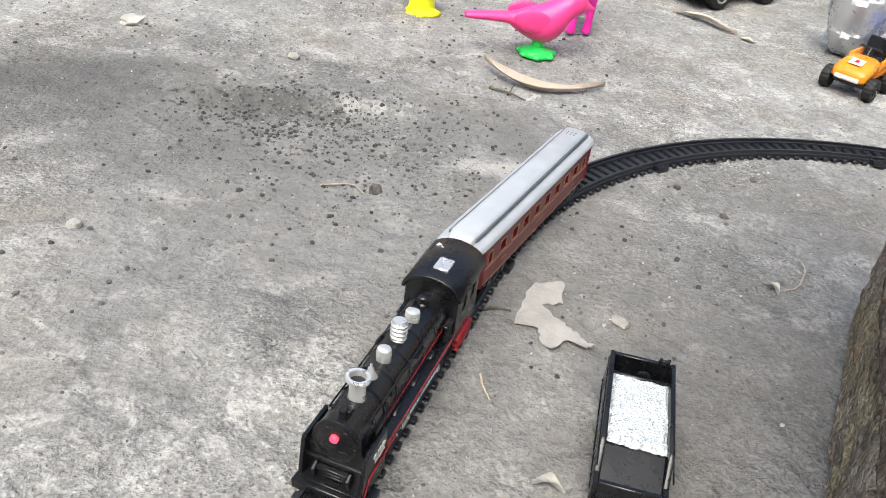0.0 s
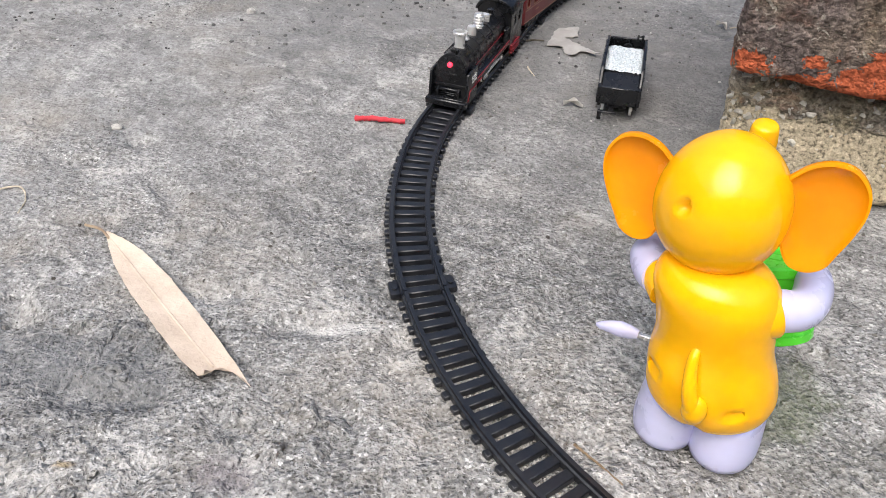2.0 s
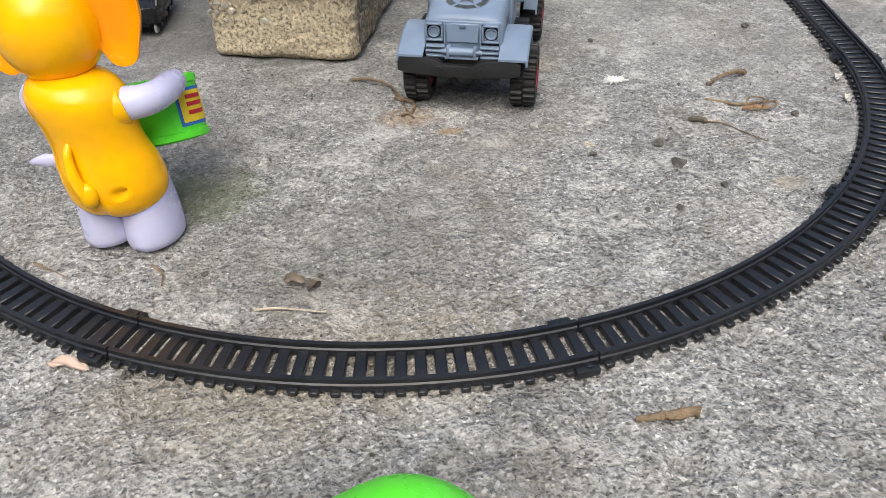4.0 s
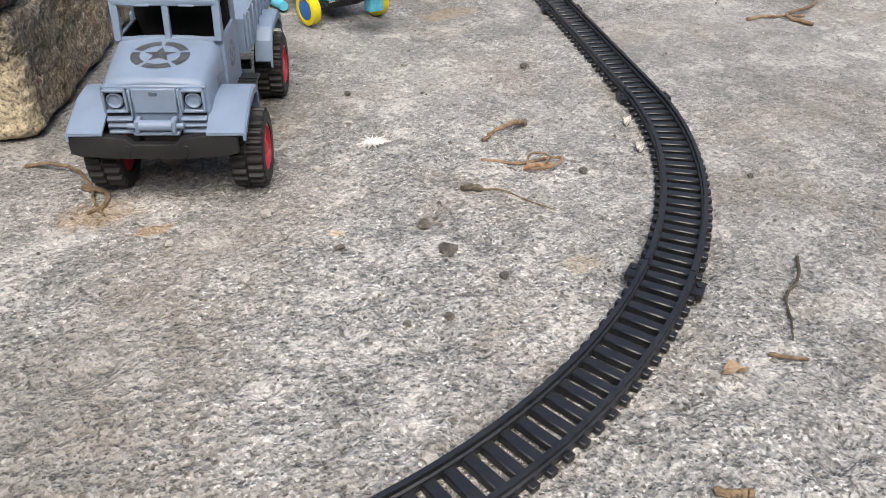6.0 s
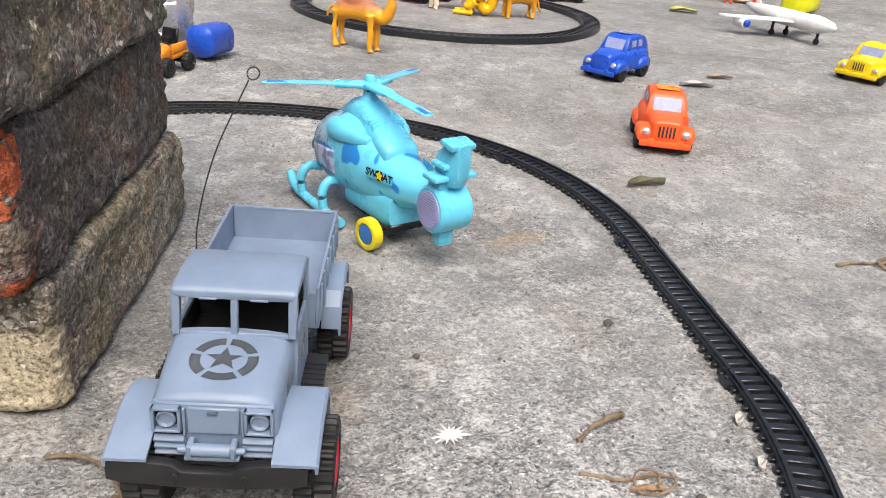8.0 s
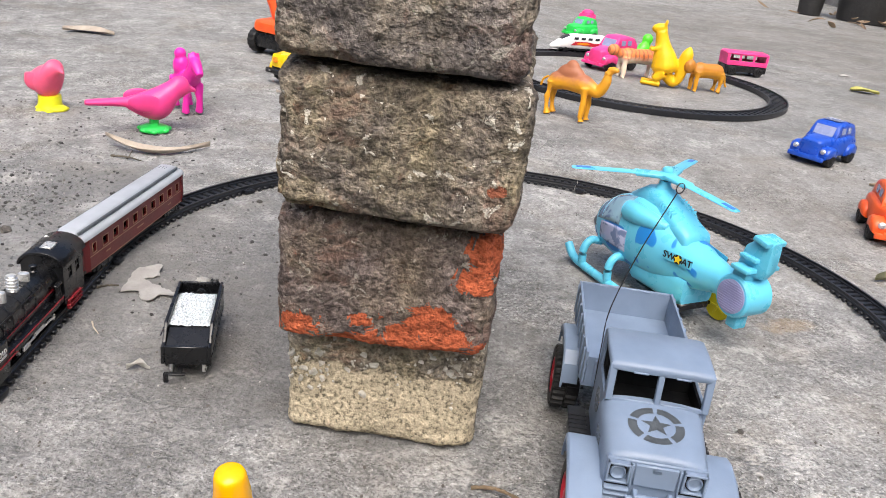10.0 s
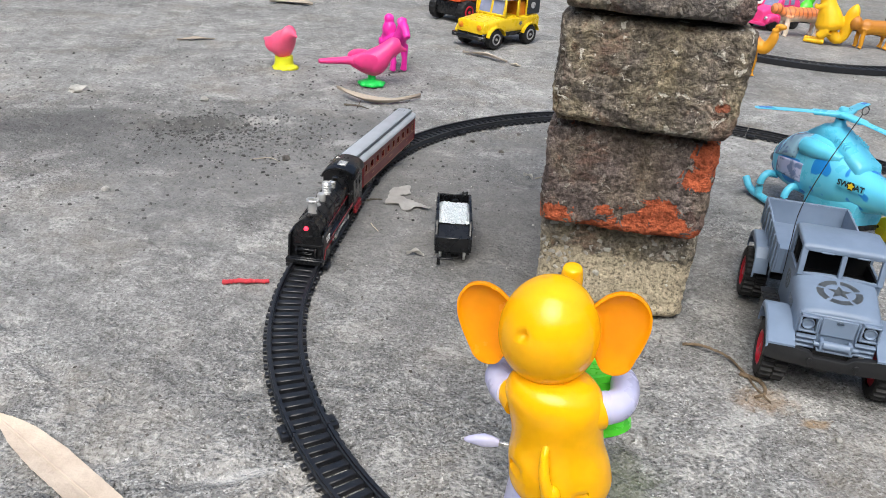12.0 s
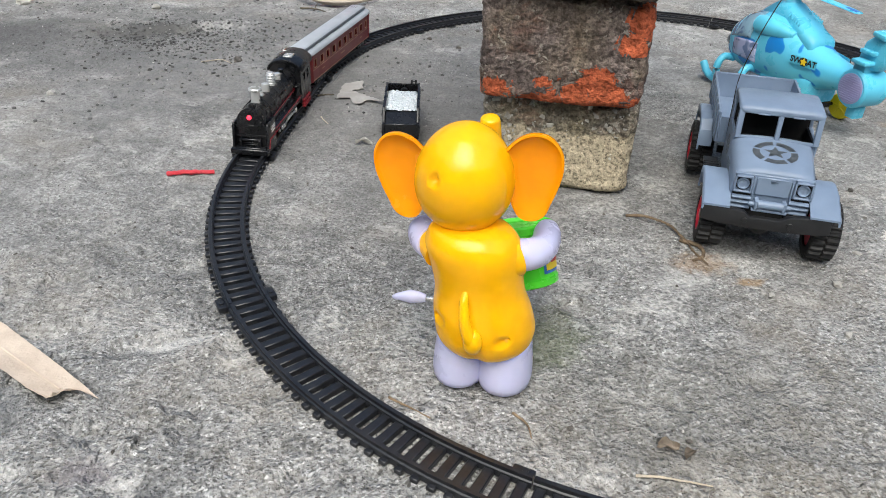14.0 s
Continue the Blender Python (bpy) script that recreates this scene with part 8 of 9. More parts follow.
def plane(m):
    p = thing("toy_aeroplane", m, "white plastic toy aeroplane with blue engine tips and orange stripe", "toy aeroplane")
    bm = B()
    loft(bm, hull_rings([(0.120, 0, 0.036, 0.040, 0.002, 2), (0.108, 0, 0.028, 0.048, 0.010, 2), (0.080, 0, 0.022, 0.054, 0.016, 2), (-0.050, 0, 0.022, 0.054, 0.016, 2), (-0.100, 0, 0.032, 0.052, 0.009, 2), (-0.125, 0, 0.042, 0.050, 0.003, 2)], 24))
    part("fuselage", bm, WHITE, p, smooth=60)
    for s in (-1, 1):
        bm = B()
        prism(bm, [(0.030, 0), (-0.020, 0), (-0.060, s * 0.120), (-0.040, s * 0.120)], 0.004, T(0, s * 0.012, 0.032), 0.001)
        wing = part("wing", bm, WHITE, p)
        bm = B()
        lathe(bm, [(0.006, -0.02), (0.010, -0.012), (0.010, 0.014), (0.007, 0.016)], T(-0.030, s * 0.098, 0.024, 0, 90, 0), 18)
        eng = part("engine", bm, WHITE, wing)
        bm = B()
        ball(bm, (0.006, 0.008, 0.008), T(-0.012, s * 0.098, 0.024), 14, 10)
        part("engine_tip", bm, BLUE, wing, "blue engine tip")
        bm = B()
        prism(bm, [(-0.095, 0), (-0.120, 0), (-0.132, s * 0.045), (-0.120, s * 0.045)], 0.003, T(0, 0, 0.088), 0.001)
        part("tailplane", bm, WHITE, p)
    bm = B()
    prism(bm, [(-0.080, 0.046), (-0.120, 0.046), (-0.132, 0.092), (-0.112, 0.092)], 0.004, T(0, 0.002, 0, 90, 0, 0), 0.001)
    fin = part("fin", bm, WHITE, p)
    bm = B()
    prism(bm, [(-0.096, 0.050), (-0.108, 0.050), (-0.124, 0.088), (-0.115, 0.088)], 0.0050, T(0, 0.0025, 0, 90, 0, 0))
    part("fin_stripe", bm, ORANGE, fin, "orange stripe")
    for x, y in ((0.08, 0), (-0.02, -0.02), (-0.02, 0.02)):
        bm = B()
        rod(bm, 0.006, 0.005, T(x, y, 0.006, 90, 0, 0), 14)
        box(bm, (0.004, 0.004, 0.022), T(x, y, 0.017))
        part("landing_wheel", bm, RUBBER, p)
    return p


plane(T(1.7360, 0.8300, 0, 0, 0, 263))
bm = B()
loft(bm, hull_rings([(-0.05, 0, 0.0, 0.05, 0.03, 4), (-0.045, 0, 0.0, 0.06, 0.035, 4), (0.045, 0, 0.0, 0.06, 0.035, 4), (0.05, 0, 0.0, 0.05, 0.03, 4)], 20))
solid("lime_toy", bm, ACID, T(2.1200, 1.0900, 0, 0, 0, 20), "lime yellow plastic toy on the concrete", "toy", smooth=45)
bm = B()
box(bm, (0.040, 0.040, 0.056), T(0, 0, 0.028), 0.008, 2)
ball(bm, (0.018, 0.018, 0.010), T(0, 0, 0.056), 16, 10)
solid("pink_toy", bm, PINK, T(1.4050, 1.8350, 0, 0, 0, 20), "hot pink plastic toy behind the green car", "toy")


# the small black ring of track further off
def track_ring(m, r, w):
    ring = thing("toy_track_ring", m, "black plastic toy track ring lying on the concrete", "toy track")
    bm = B()
    lathe(bm, [(r - w / 2, 0.0), (r + w / 2, 0.0), (r + w / 2, 0.0095), (r + w / 2 - 0.003, 0.0100), (r + w / 2 - 0.004, 0.0060), (r - w / 2 + 0.004, 0.0060), (r - w / 2 + 0.003, 0.0100), (r - w / 2, 0.0095), (r - w / 2, 0.0)], None, 96, False)
    part("bed", bm, TRACK_BLACK, ring)
    sl = B()
    box(sl, (0.0050, w - 0.009, 0.0016), T(0, 0, 0.0066), 0.0003, 1)
    me = mesh_from(sl, "sleeper", TRACK_BLACK)
    for k in range(120):
        a = 360.0 * k / 120
        part("sleeper", me, None, ring, "", T(0, 0, 0, 0, 0, a) @ T(r, 0, 0, 0, 0, 90))
    return ring


track_ring(T(1.1130, 1.1530, 0), 0.2870, 0.036)


# the white express running on the ring
def express_engine(m):
    ex = thing("toy_express_engine", m, "white plastic toy express engine with red and orange print, on track", "toy train")
    bm = B()
    st = []
    for x, top, w in ((0.0760, 0.0140, 0.0040), (0.0740, 0.0160, 0.0085), (0.0660, 0.0215, 0.0125), (0.0540, 0.0300, 0.0148), (0.0420, 0.0375, 0.0160), (0.0300, 0.0420, 0.0165), (0.0160, 0.0440, 0.0168), (-0.0560, 0.0445, 0.0168), (-0.0600, 0.0430, 0.0160)):
        st.append((x, 0, 0.0085, top, w, 3.2))
    loft(bm, hull_rings(st, 32))
    body = part("body", bm, WHITE, ex, smooth=50)
    bm = B()
    loft(bm, hull_rings([(0.0520, 0, 0.0260, 0.0318, 0.0100, 4), (0.0420, 0, 0.0300, 0.0382, 0.0115, 4), (0.0330, 0, 0.0340, 0.0416, 0.0110, 4)], 20))
    part("windscreen", bm, GLASSY, body, "dark sloping windscreen")
    for s in (-1, 1):
        for x in (0.018, 0.000, -0.018, -0.036):
            bm = B()
            box(bm, (0.0110, 0.0012, 0.0060), T(x, s * 0.0166, 0.0350, s * -8, 0, 0), 0.0005, 1)
            part("window", bm, GLASSY, body, "dark side window")
        bm = B()
        prism(bm, [(0.030, -0.0045), (0.020, 0.0040), (-0.012, 0.0048), (-0.030, 0.0020), (-0.050, 0.0042), (-0.052, -0.0040), (-0.020, -0.0050), (0.006, -0.0034)], 0.0008, T(0, s * 0.0170, 0.0235, 90, 0, 0))
        stripe = part("stripe", bm, RED, body, "red printed flash")
        bm = B()
        prism(bm, [(0.018, -0.0018), (0.010, 0.0022), (-0.012, 0.0026), (-0.020, -0.0010), (-0.006, -0.0026)], 0.0008, T(0, s * 0.0175, 0.0235, 90, 0, 0))
        part("flash", bm, AMBER, stripe, "orange printed flash")
        for x in (0.040, -0.040):
            bm = B()
            lathe(bm, [(0.0003, -0.0022), (0.0062, -0.0022), (0.0066, 0.0), (0.0062, 0.0022), (0.0030, 0.0026), (0.0003, 0.0022)], None, 20)
            part("wheel", bm, BLACK, ex, "", T(x, s * 0.0120, 0.0066, -90 * s, 0, 0))
    bm = B()
    box(bm, (0.1100, 0.0260, 0.0060), T(0.002, 0, 0.0095), 0.0010, 1)
    part("chassis", bm, BLACK, ex)
    return ex


express_engine(T(1.1480, 1.4380, 0.0066, 0, 0, 173))


# ---- what lies about on the concrete ----
DRY_LEAF = natural("dry leaf", (0.43, 0.35, 0.275), (0.56, 0.475, 0.385), 45.0, 0.7, 0.001)
GREY_LEAF = natural("bleached leaf", (0.31, 0.295, 0.275), (0.43, 0.415, 0.39), 40.0, 0.8, 0.001)
BROWN_LEAF = natural("brown leaf", (0.24, 0.17, 0.11), (0.40, 0.31, 0.21), 45.0, 0.75, 0.001)
DIRT_LEAF = natural("dirty leaf", (0.10, 0.08, 0.06), (0.20, 0.16, 0.12), 60.0, 0.85, 0.001)
GREEN_LEAF = natural("yellowing leaf", (0.33, 0.33, 0.07), (0.52, 0.48, 0.14), 45.0, 0.6, 0.001)
TAN_LEAF = natural("tan leaf", (0.33, 0.275, 0.22), (0.46, 0.40, 0.33), 45.0, 0.75, 0.001)
PINK_LEAF = natural("faded pink leaf", (0.38, 0.28, 0.22), (0.54, 0.42, 0.34), 70.0, 0.75, 0.001)
TWIG = natural("dry twig", (0.11, 0.075, 0.045), (0.25, 0.18, 0.11), 160.0, 0.85, 0.002)
PALE_TWIG = natural("bleached stem", (0.36, 0.31, 0.23), (0.52, 0.46, 0.36), 160.0, 0.85, 0.002)
DARK_TWIG = natural("dark twig", (0.05, 0.045, 0.035), (0.13, 0.11, 0.08), 160.0, 0.85, 0.002)
WOOD = natural("splintered wood", (0.22, 0.12, 0.065), (0.40, 0.25, 0.14), 220.0, 0.8, 0.002)
PALE_STONE = natural("pale stone", (0.33, 0.315, 0.285), (0.50, 0.485, 0.445), 90.0, 0.9, 0.002)
DARK_STONE = natural("dark stone", (0.06, 0.055, 0.05), (0.17, 0.155, 0.135), 120.0, 0.9, 0.003)
RED_WAX = plastic("red plastic rod", (0.55, 0.035, 0.05), 0.42, 0.06)


def lift(x, y, up=0.0):
    return Vector((x, y, ground_height(x, y) + up))


def lay_twig(points, r, material, label, name="twig", category="twig", ends=(1.0, 0.55), rough=0.12):
    """A bent stem lying along points (x, y[, height])."""
    o = lift(points[0][0], points[0][1])
    pts = []
    for p in points:
        pts.append(lift(p[0], p[1], r * 0.8 + (p[2] if len(p) > 2 else 0.0)) - o)
    pts = spline(pts, 7)
    k = len(pts)
    rnd = random.Random(int(abs(points[0][0] * 7919 + points[0][1] * 104729) * 100))
    radii = [r * (ends[0] + (ends[1] - ends[0]) * i / (k - 1)) * rnd.uniform(1 - rough, 1 + rough) for i in range(k)]
    pts = [p + Vector((rnd.uniform(-1, 1), rnd.uniform(-1, 1), rnd.uniform(-0.3, 0.6))) * r * 0.25 for p in pts]
    bm = B()
    tube(bm, pts, radii, None, 8)
    return solid(name, bm, material, Matrix.Translation(o), label, category)


def lay_leaf(a, b, width, material, label, arch=0.004, curl=0.003, bend=0.0, stalk=0.0, name="dry_leaf", thick=0.0005, tips=(0.0, 0.0), ragged=0.06):
    """A leaf blade from tip a to tip b: a folded, arched sheet with a thickness, a midrib and a stalk."""
    A, E = Vector((*a, 0.0)), Vector((*b, 0.0))
    d = (E - A)
    length = d.length
    d.normalize()
    side = Vector((-d.y, d.x, 0))
    rnd = random.Random(int(abs(a[0] * 997 + b[1] * 331) * 1000))
    wob = [rnd.uniform(-1, 1) for _ in range(4)]
    n, k = 26, 6
    top, bot = [], []
    for i in range(n + 1):
        t = i / n
        w = width / 2 * (max(0.0, math.sin(math.pi * t ** 0.85)) ** 0.75 if 0 < t < 1 else 0.02)
        w *= 1 + ragged * math.sin(17 * t + wob[0] * 3)
        mid = d * (t * length) + side * (bend * math.sin(math.pi * t))
        z = 0.0004 + arch * math.sin(math.pi * t) * (0.7 + 0.3 * math.sin(5 * t + wob[1])) + tips[0] * (1 - t) ** 3 + tips[1] * t ** 3
        row_t, row_b = [], []
        for j in range(-k, k + 1):
            u = j / k
            zz = z + curl * u * u * (1 + 0.6 * wob[2] * u) + 0.0008 * math.sin(9 * t + 4 * u + wob[3] * 2) - 0.0005 * math.exp(-(u * 6) ** 2)
            at = mid + side * (u * w) + Vector((0, 0, max(0.0004, zz)))
            row_t.append(at + Vector((0, 0, thick)))
            row_b.append(at)
        top.append(row_t)
        bot.append(row_b)
    bm = B()
    loft(bm, [r + list(reversed(q)) for r, q in zip(top, bot)])
    if not stalk:
        return solid(name, bm, material, Matrix.Translation(A), label, "leaf", smooth=60)
    leaf = thing(name, Matrix.Translation(A), label, "leaf")
    part("blade", bm, material, leaf, "", None, 60)
    sm = B()
    tube(sm, spline([d * 0.004 + Vector((0, 0, 0.0012 + tips[0])), -d * stalk * 0.5 + side * stalk * 0.1 + Vector((0, 0, 0.0012 + tips[0] * 0.6)), -d * stalk + side * stalk * 0.25 + Vector((0, 0, 0.001))], 4), 0.0008, None, 6)
    part("stalk", sm, BROWN_LEAF, leaf, "thin brown stalk")
    return leaf


def pale_leaf(a, b):
    """A long dry leaf lying flat: pointed at the stalk, torn off ragged at the other end, one corner left as a spike."""
    A, E = Vector((*a, 0.0)), Vector((*b, 0.0))
    d = E - A
    length = d.length
    d.normalize()
    side = Vector((-d.y, d.x, 0))
    rnd = random.Random(4)
    stations = [(0.0, 0.0, -0.0006), (0.07, 0.0033, -0.0038), (0.19, 0.0069, -0.0083), (0.38, 0.0083, -0.0120), (0.58, 0.0069, -0.0140), (0.76, 0.0047, -0.0150), (0.86, 0.0020, -0.0136)]
    n, k = 44, 8
    top, bot = [], []
    for i in range(n + 1):
        t = 0.86 * i / n
        for (t0, u0, l0), (t1, u1, l1) in zip(stations, stations[1:]):
            if t <= t1 + 1e-9:
                f = (t - t0) / (t1 - t0)
                up, lo = u0 + (u1 - u0) * f, l0 + (l1 - l0) * f
                break
        row = []
        for j in range(k + 1):
            u = j / k
            off = lo + (up - lo) * u + (0.0004 * noise.noise(Vector((t * 60, j, 0))) if j in (0, k) else 0.0)
            reach = t
            if i == n:
                # the torn end: a notch, then the spike on one side
                reach = 0.86 + 0.14 * max(0.0, (u - 0.55) / 0.45) ** 1.2 + 0.012 * math.sin(19 * u) * (1 - u)
                off = off if u < 0.55 else off * (1 - (u - 0.55) / 0.45)
            elif i > n - 4 and u > 0.55:
                reach = t + 0.012 * (i - n + 4) * (u - 0.55) / 0.45
            across = 2 * u - 1
            z = 0.0014 + 0.0008 * across * across + 0.0012 * math.sin(6.5 * t + 0.8) * across + 0.0030 * max(0.0, t - 0.55) - 0.0005 * math.exp(-(across * 5) ** 2)
            z += 0.0004 * noise.noise(Vector((t * 22, u * 3, 1.0)))
            if i == n:
                z += 0.0006 * rnd.random()
            row.append(d * (reach * length) + side * off + Vector((0, 0, max(0.0006, z))))
        top.append([p + Vector((0, 0, 0.00035)) for p in row])
        bot.append(row)
    bm = B()
    loft(bm, [r + list(reversed(q)) for r, q in zip(top, bot)])
    leaf = thing("dry_leaf", Matrix.Translation(A), "long pale beige dry leaf with a torn end, on concrete", "leaf")
    part("blade", bm, DRY_LEAF, leaf, "", None, 30)
    sm = B()
    tube(sm, spline([d * 0.005 - side * 0.001 + Vector((0, 0, 0.0016)), -d * 0.006 - side * 0.001 + Vector((0, 0, 0.0014)), -d * 0.016 - side * 0.0055 + Vector((0, 0, 0.0008))], 4), 0.0008, None, 6)
    part("stalk", sm, BROWN_LEAF, leaf, "thin brown stalk")
    rib = B()
    tube(rib, [d * (length * t) + side * (-0.0004 - 0.0060 * t) + Vector((0, 0, 0.00125 + 0.0030 * max(0.0, t - 0.55) + 0.0003)) for t in (0.02, 0.15, 0.3, 0.45, 0.6, 0.75, 0.85)], 0.0005, None, 6)
    part("midrib", rib, DRY_LEAF, leaf)
    return leaf


def lay_stone(x, y, r, material, label, flat=0.6, long=1.0, turn=0.0, name="pebble", category="pebble"):
    """An angular pebble, sunk a little into the surface."""
    rnd = random.Random(int(abs(x * 7919 + y * 331) * 1000))
    off = Vector((rnd.uniform(-9, 9), rnd.uniform(-9, 9), rnd.uniform(-9, 9)))
    bm = B()
    bmesh.ops.create_icosphere(bm, subdivisions=2, radius=1.0)
    for v in bm.verts:
        q = v.co.copy()
        s = 1 + 0.45 * noise.noise(q * 1.3 + off) + 0.18 * noise.noise(q * 3.4 + off)
        v.co = Vector((q.x * s * r * long, q.y * s * r, q.z * s * r * flat))
    return solid(name, bm, material, pose(*lift(x, y, r * flat * 0.65), 0, 0, turn), label, category, smooth=35)


def torn_sheet(outline, material, label):
    """A flat torn scrap with lifted, crumpled edges."""
    cx = sum(p[0] for p in outline) / len(outline)
    cy = sum(p[1] for p in outline) / len(outline)
    o = lift(cx, cy)
    ring = []
    m = len(outline)
    rnd = random.Random(77)
    for i in range(m):
        a, b = outline[i], outline[(i + 1) % m]
        for k in range(5):
            t = k / 5
            j = 0.0011 if k else 0.0
            ring.append((a[0] + (b[0] - a[0]) * t - cx + rnd.uniform(-j, j), a[1] + (b[1] - a[1]) * t - cy + rnd.uniform(-j, j)))
    bm = B()
    f = bm.faces.new([bm.verts.new((x, y, 0)) for x, y in ring])
    bmesh.ops.triangulate(bm, faces=[f])
    bmesh.ops.subdivide_edges(bm, edges=list(bm.edges), cuts=2, use_grid_fill=True)
    for v in bm.verts:
        q = v.co * 55
        v.co.z = 0.0016 + 0.0022 * noise.noise(q + Vector((3, 1, 0))) + 0.0008 * noise.noise(q * 3)
    r = bmesh.ops.extrude_face_region(bm, geom=list(bm.faces))
    for v in r["geom"]:
        if isinstance(v, bmesh.types.BMVert):
            v.co.z += 0.0007
    bmesh.ops.recalc_face_normals(bm, faces=list(bm.faces))
    return solid("torn_leaf", bm, material, Matrix.Translation(o), label, "leaf", smooth=60)


lay_twig([(-0.035, 0.2005), (-0.024, 0.2005, 0.0006), (-0.012, 0.1995), (-0.002, 0.1990)], 0.0019, RED_WAX, "short red plastic stick lying on concrete", "red_stick", "stick", (1.0, 0.8), 0.1)
pale_leaf((-0.154, 0.059), (-0.055, -0.050))
torn_sheet([(0.109, 0.342), (0.117, 0.366), (0.124, 0.381), (0.140, 0.383), (0.138, 0.363), (0.126, 0.361), (0.131, 0.350), (0.140, 0.342), (0.145, 0.333), (0.152, 0.330), (0.146, 0.325), (0.137, 0.331), (0.127, 0.323), (0.122, 0.328), (0.121, 0.339)], GREY_LEAF, "torn bleached grey leaf scrap lying on concrete")
lay_twig([(0.092, 0.352), (0.099, 0.354), (0.108, 0.353)], 0.0011, DARK_TWIG, "dark stalk beside a torn leaf")
lay_leaf((0.101, 0.722), (0.213, 0.697), 0.0145, TAN_LEAF, "curled dry tan leaf with lifted ends", 0.0, 0.004, -0.032, 0.0, tips=(0.008, 0.003))
lay_twig([(0.106, 0.672), (0.122, 0.660, 0.002), (0.136, 0.655)], 0.0013, DARK_TWIG, "dark broken twig beside a curled leaf")
lay_twig([(0.122, 0.660), (0.128, 0.674, 0.005)], 0.0009, DARK_TWIG, "thin dark twig stub")
lay_leaf((0.343, 0.985), (0.402, 0.915), 0.014, TAN_LEAF, "narrow pale dry leaf with curled rim", 0.003, 0.003, 0.006)
lay_leaf((0.405, 0.905), (0.418, 0.892), 0.008, PALE_TWIG, "small pale leaf scrap on concrete", 0.001, 0.001)

PEBBLES = [
    (-0.070, 0.692, 0.0046, 1, 0.7), (-0.146, 0.396, 0.0040, 1, 0.7), (0.023, 0.471, 0.0042, 0, 0.8), (0.265, 0.484, 0.0028, 0, 0.7),
    (-0.229, 0.740, 0.0105, 1, 0.45), (0.123, -0.169, 0.0022, 0, 0.7), (0.169, 0.352, 0.0048, 1, 0.4),
    (0.405, -0.140, 0.0019, 0, 0.7), (0.535, -0.070, 0.0022, 0, 0.9),
    (0.600, 0.070, 0.0029, 0, 0.6), (0.240, 0.520, 0.0026, 0, 0.7), (0.052, 0.330, 0.0022, 1, 0.7), (0.305, 0.545, 0.0026, 0, 0.6),
    (0.650, -0.010, 0.0024, 0, 0.7), (0.370, -0.030, 0.0024, 1, 0.8), (0.343, -0.075, 0.0022, 1, 0.8), (0.470, 0.085, 0.0021, 0, 0.7),
    (0.700, 0.150, 0.0034, 1, 0.6), (0.020, 0.090, 0.0019, 1, 0.7), (-0.190, 0.180, 0.0030, 1, 0.7), (-0.230, -0.020, 0.0045, 1, 0.6),
    (0.020, -0.205, 0.0022, 0, 0.7), (0.360, -0.200, 0.0030, 1, 0.6), (0.480, -0.170, 0.0021, 0, 0.7),
    (0.432, -0.075, 0.0032, 0, 0.7), (0.388, -0.073, 0.0019, 0, 0.6), (0.430, -0.099, 0.0042, 0, 0.35), (0.412, 0.004, 0.0021, 1, 0.6), (0.406, -0.035, 0.0022, 1, 0.7), (0.323, -0.031, 0.0020, 1, 0.6),
]
for x, y, r, pale, flat in PEBBLES:
    lay_stone(x, y, r, PALE_STONE if pale else DARK_STONE, ("pale" if pale else "dark") + " pebble lying loose on concrete", flat, 1.25, (x * 977 + y * 331) % 1 * 180)

lay_leaf((0.110, 0.234), (0.124, 0.230), 0.005, PALE_STONE, "small curled pale chip of dry leaf", 0.002, 0.002, 0.003)
lay_leaf((0.266, 0.405), (0.272, 0.392), 0.005, PALE_STONE, "small curled pale chip of dry leaf", 0.002, 0.002, 0.002)
lay_twig([(0.278, 0.399), (0.289, 0.405, 0.001), (0.298, 0.420, 0.003), (0.300, 0.434, 0.002)], 0.0006, PALE_TWIG, "thin curved pale stem on concrete", "stem", "twig")
lay_twig([(0.090, 0.301), (0.091, 0.291), (0.094, 0.283)], 0.0006, PALE_TWIG, "thin pale stem beside toy track", "stem", "twig")
lay_twig([(-0.014, 0.470), (0.006, 0.476, 0.001), (0.016, 0.467)], 0.0006, PALE_TWIG, "thin pale stem on concrete", "stem", "twig")
lay_twig([(0.279, 0.079), (0.287, 0.075, 0.002), (0.294, 0.070, 0.003), (0.301, 0.058, 0.002), (0.304, 0.040), (0.302, 0.025), (0.303, 0.009)], 0.0011, TWIG, "long bent brown twig beside the toy lorry")
lay_twig([(0.300, 0.040), (0.309, 0.030), (0.305, 0.018), (0.297, 0.016)], 0.0016, TWIG, "brown frayed root beside the toy lorry")
lay_twig([(0.508, -0.013), (0.520, -0.010, 0.002), (0.533, -0.009, 0.003), (0.543, -0.007, 0.001)], 0.0017, TWIG, "thick brown broken twig on concrete", ends=(0.6, 1.1), rough=0.25)
lay_twig([(0.494, -0.032), (0.505, -0.040), (0.515, -0.045), (0.526, -0.049, 0.001), (0.530, -0.057, 0.003), (0.523, -0.062, 0.004), (0.514, -0.059, 0.003), (0.512, -0.051, 0.002), (0.518, -0.045, 0.004), (0.524, -0.052, 0.005), (0.519, -0.058, 0.004)], 0.0010, TWIG, "dry brown tendril curled into a ring")
lay_twig([(0.510, -0.050, 0.001), (0.516, -0.054, 0.002), (0.523, -0.057)], 0.0018, WOOD, "curled brown bud on concrete", "seed_pod", "seed", (0.7, 0.8))
lay_twig([(0.466, -0.056), (0.471, -0.058, 0.001), (0.475, -0.060)], 0.0021, DARK_TWIG, "small dark seed on concrete", "seed", "seed", (0.8, 0.8), 0.05)
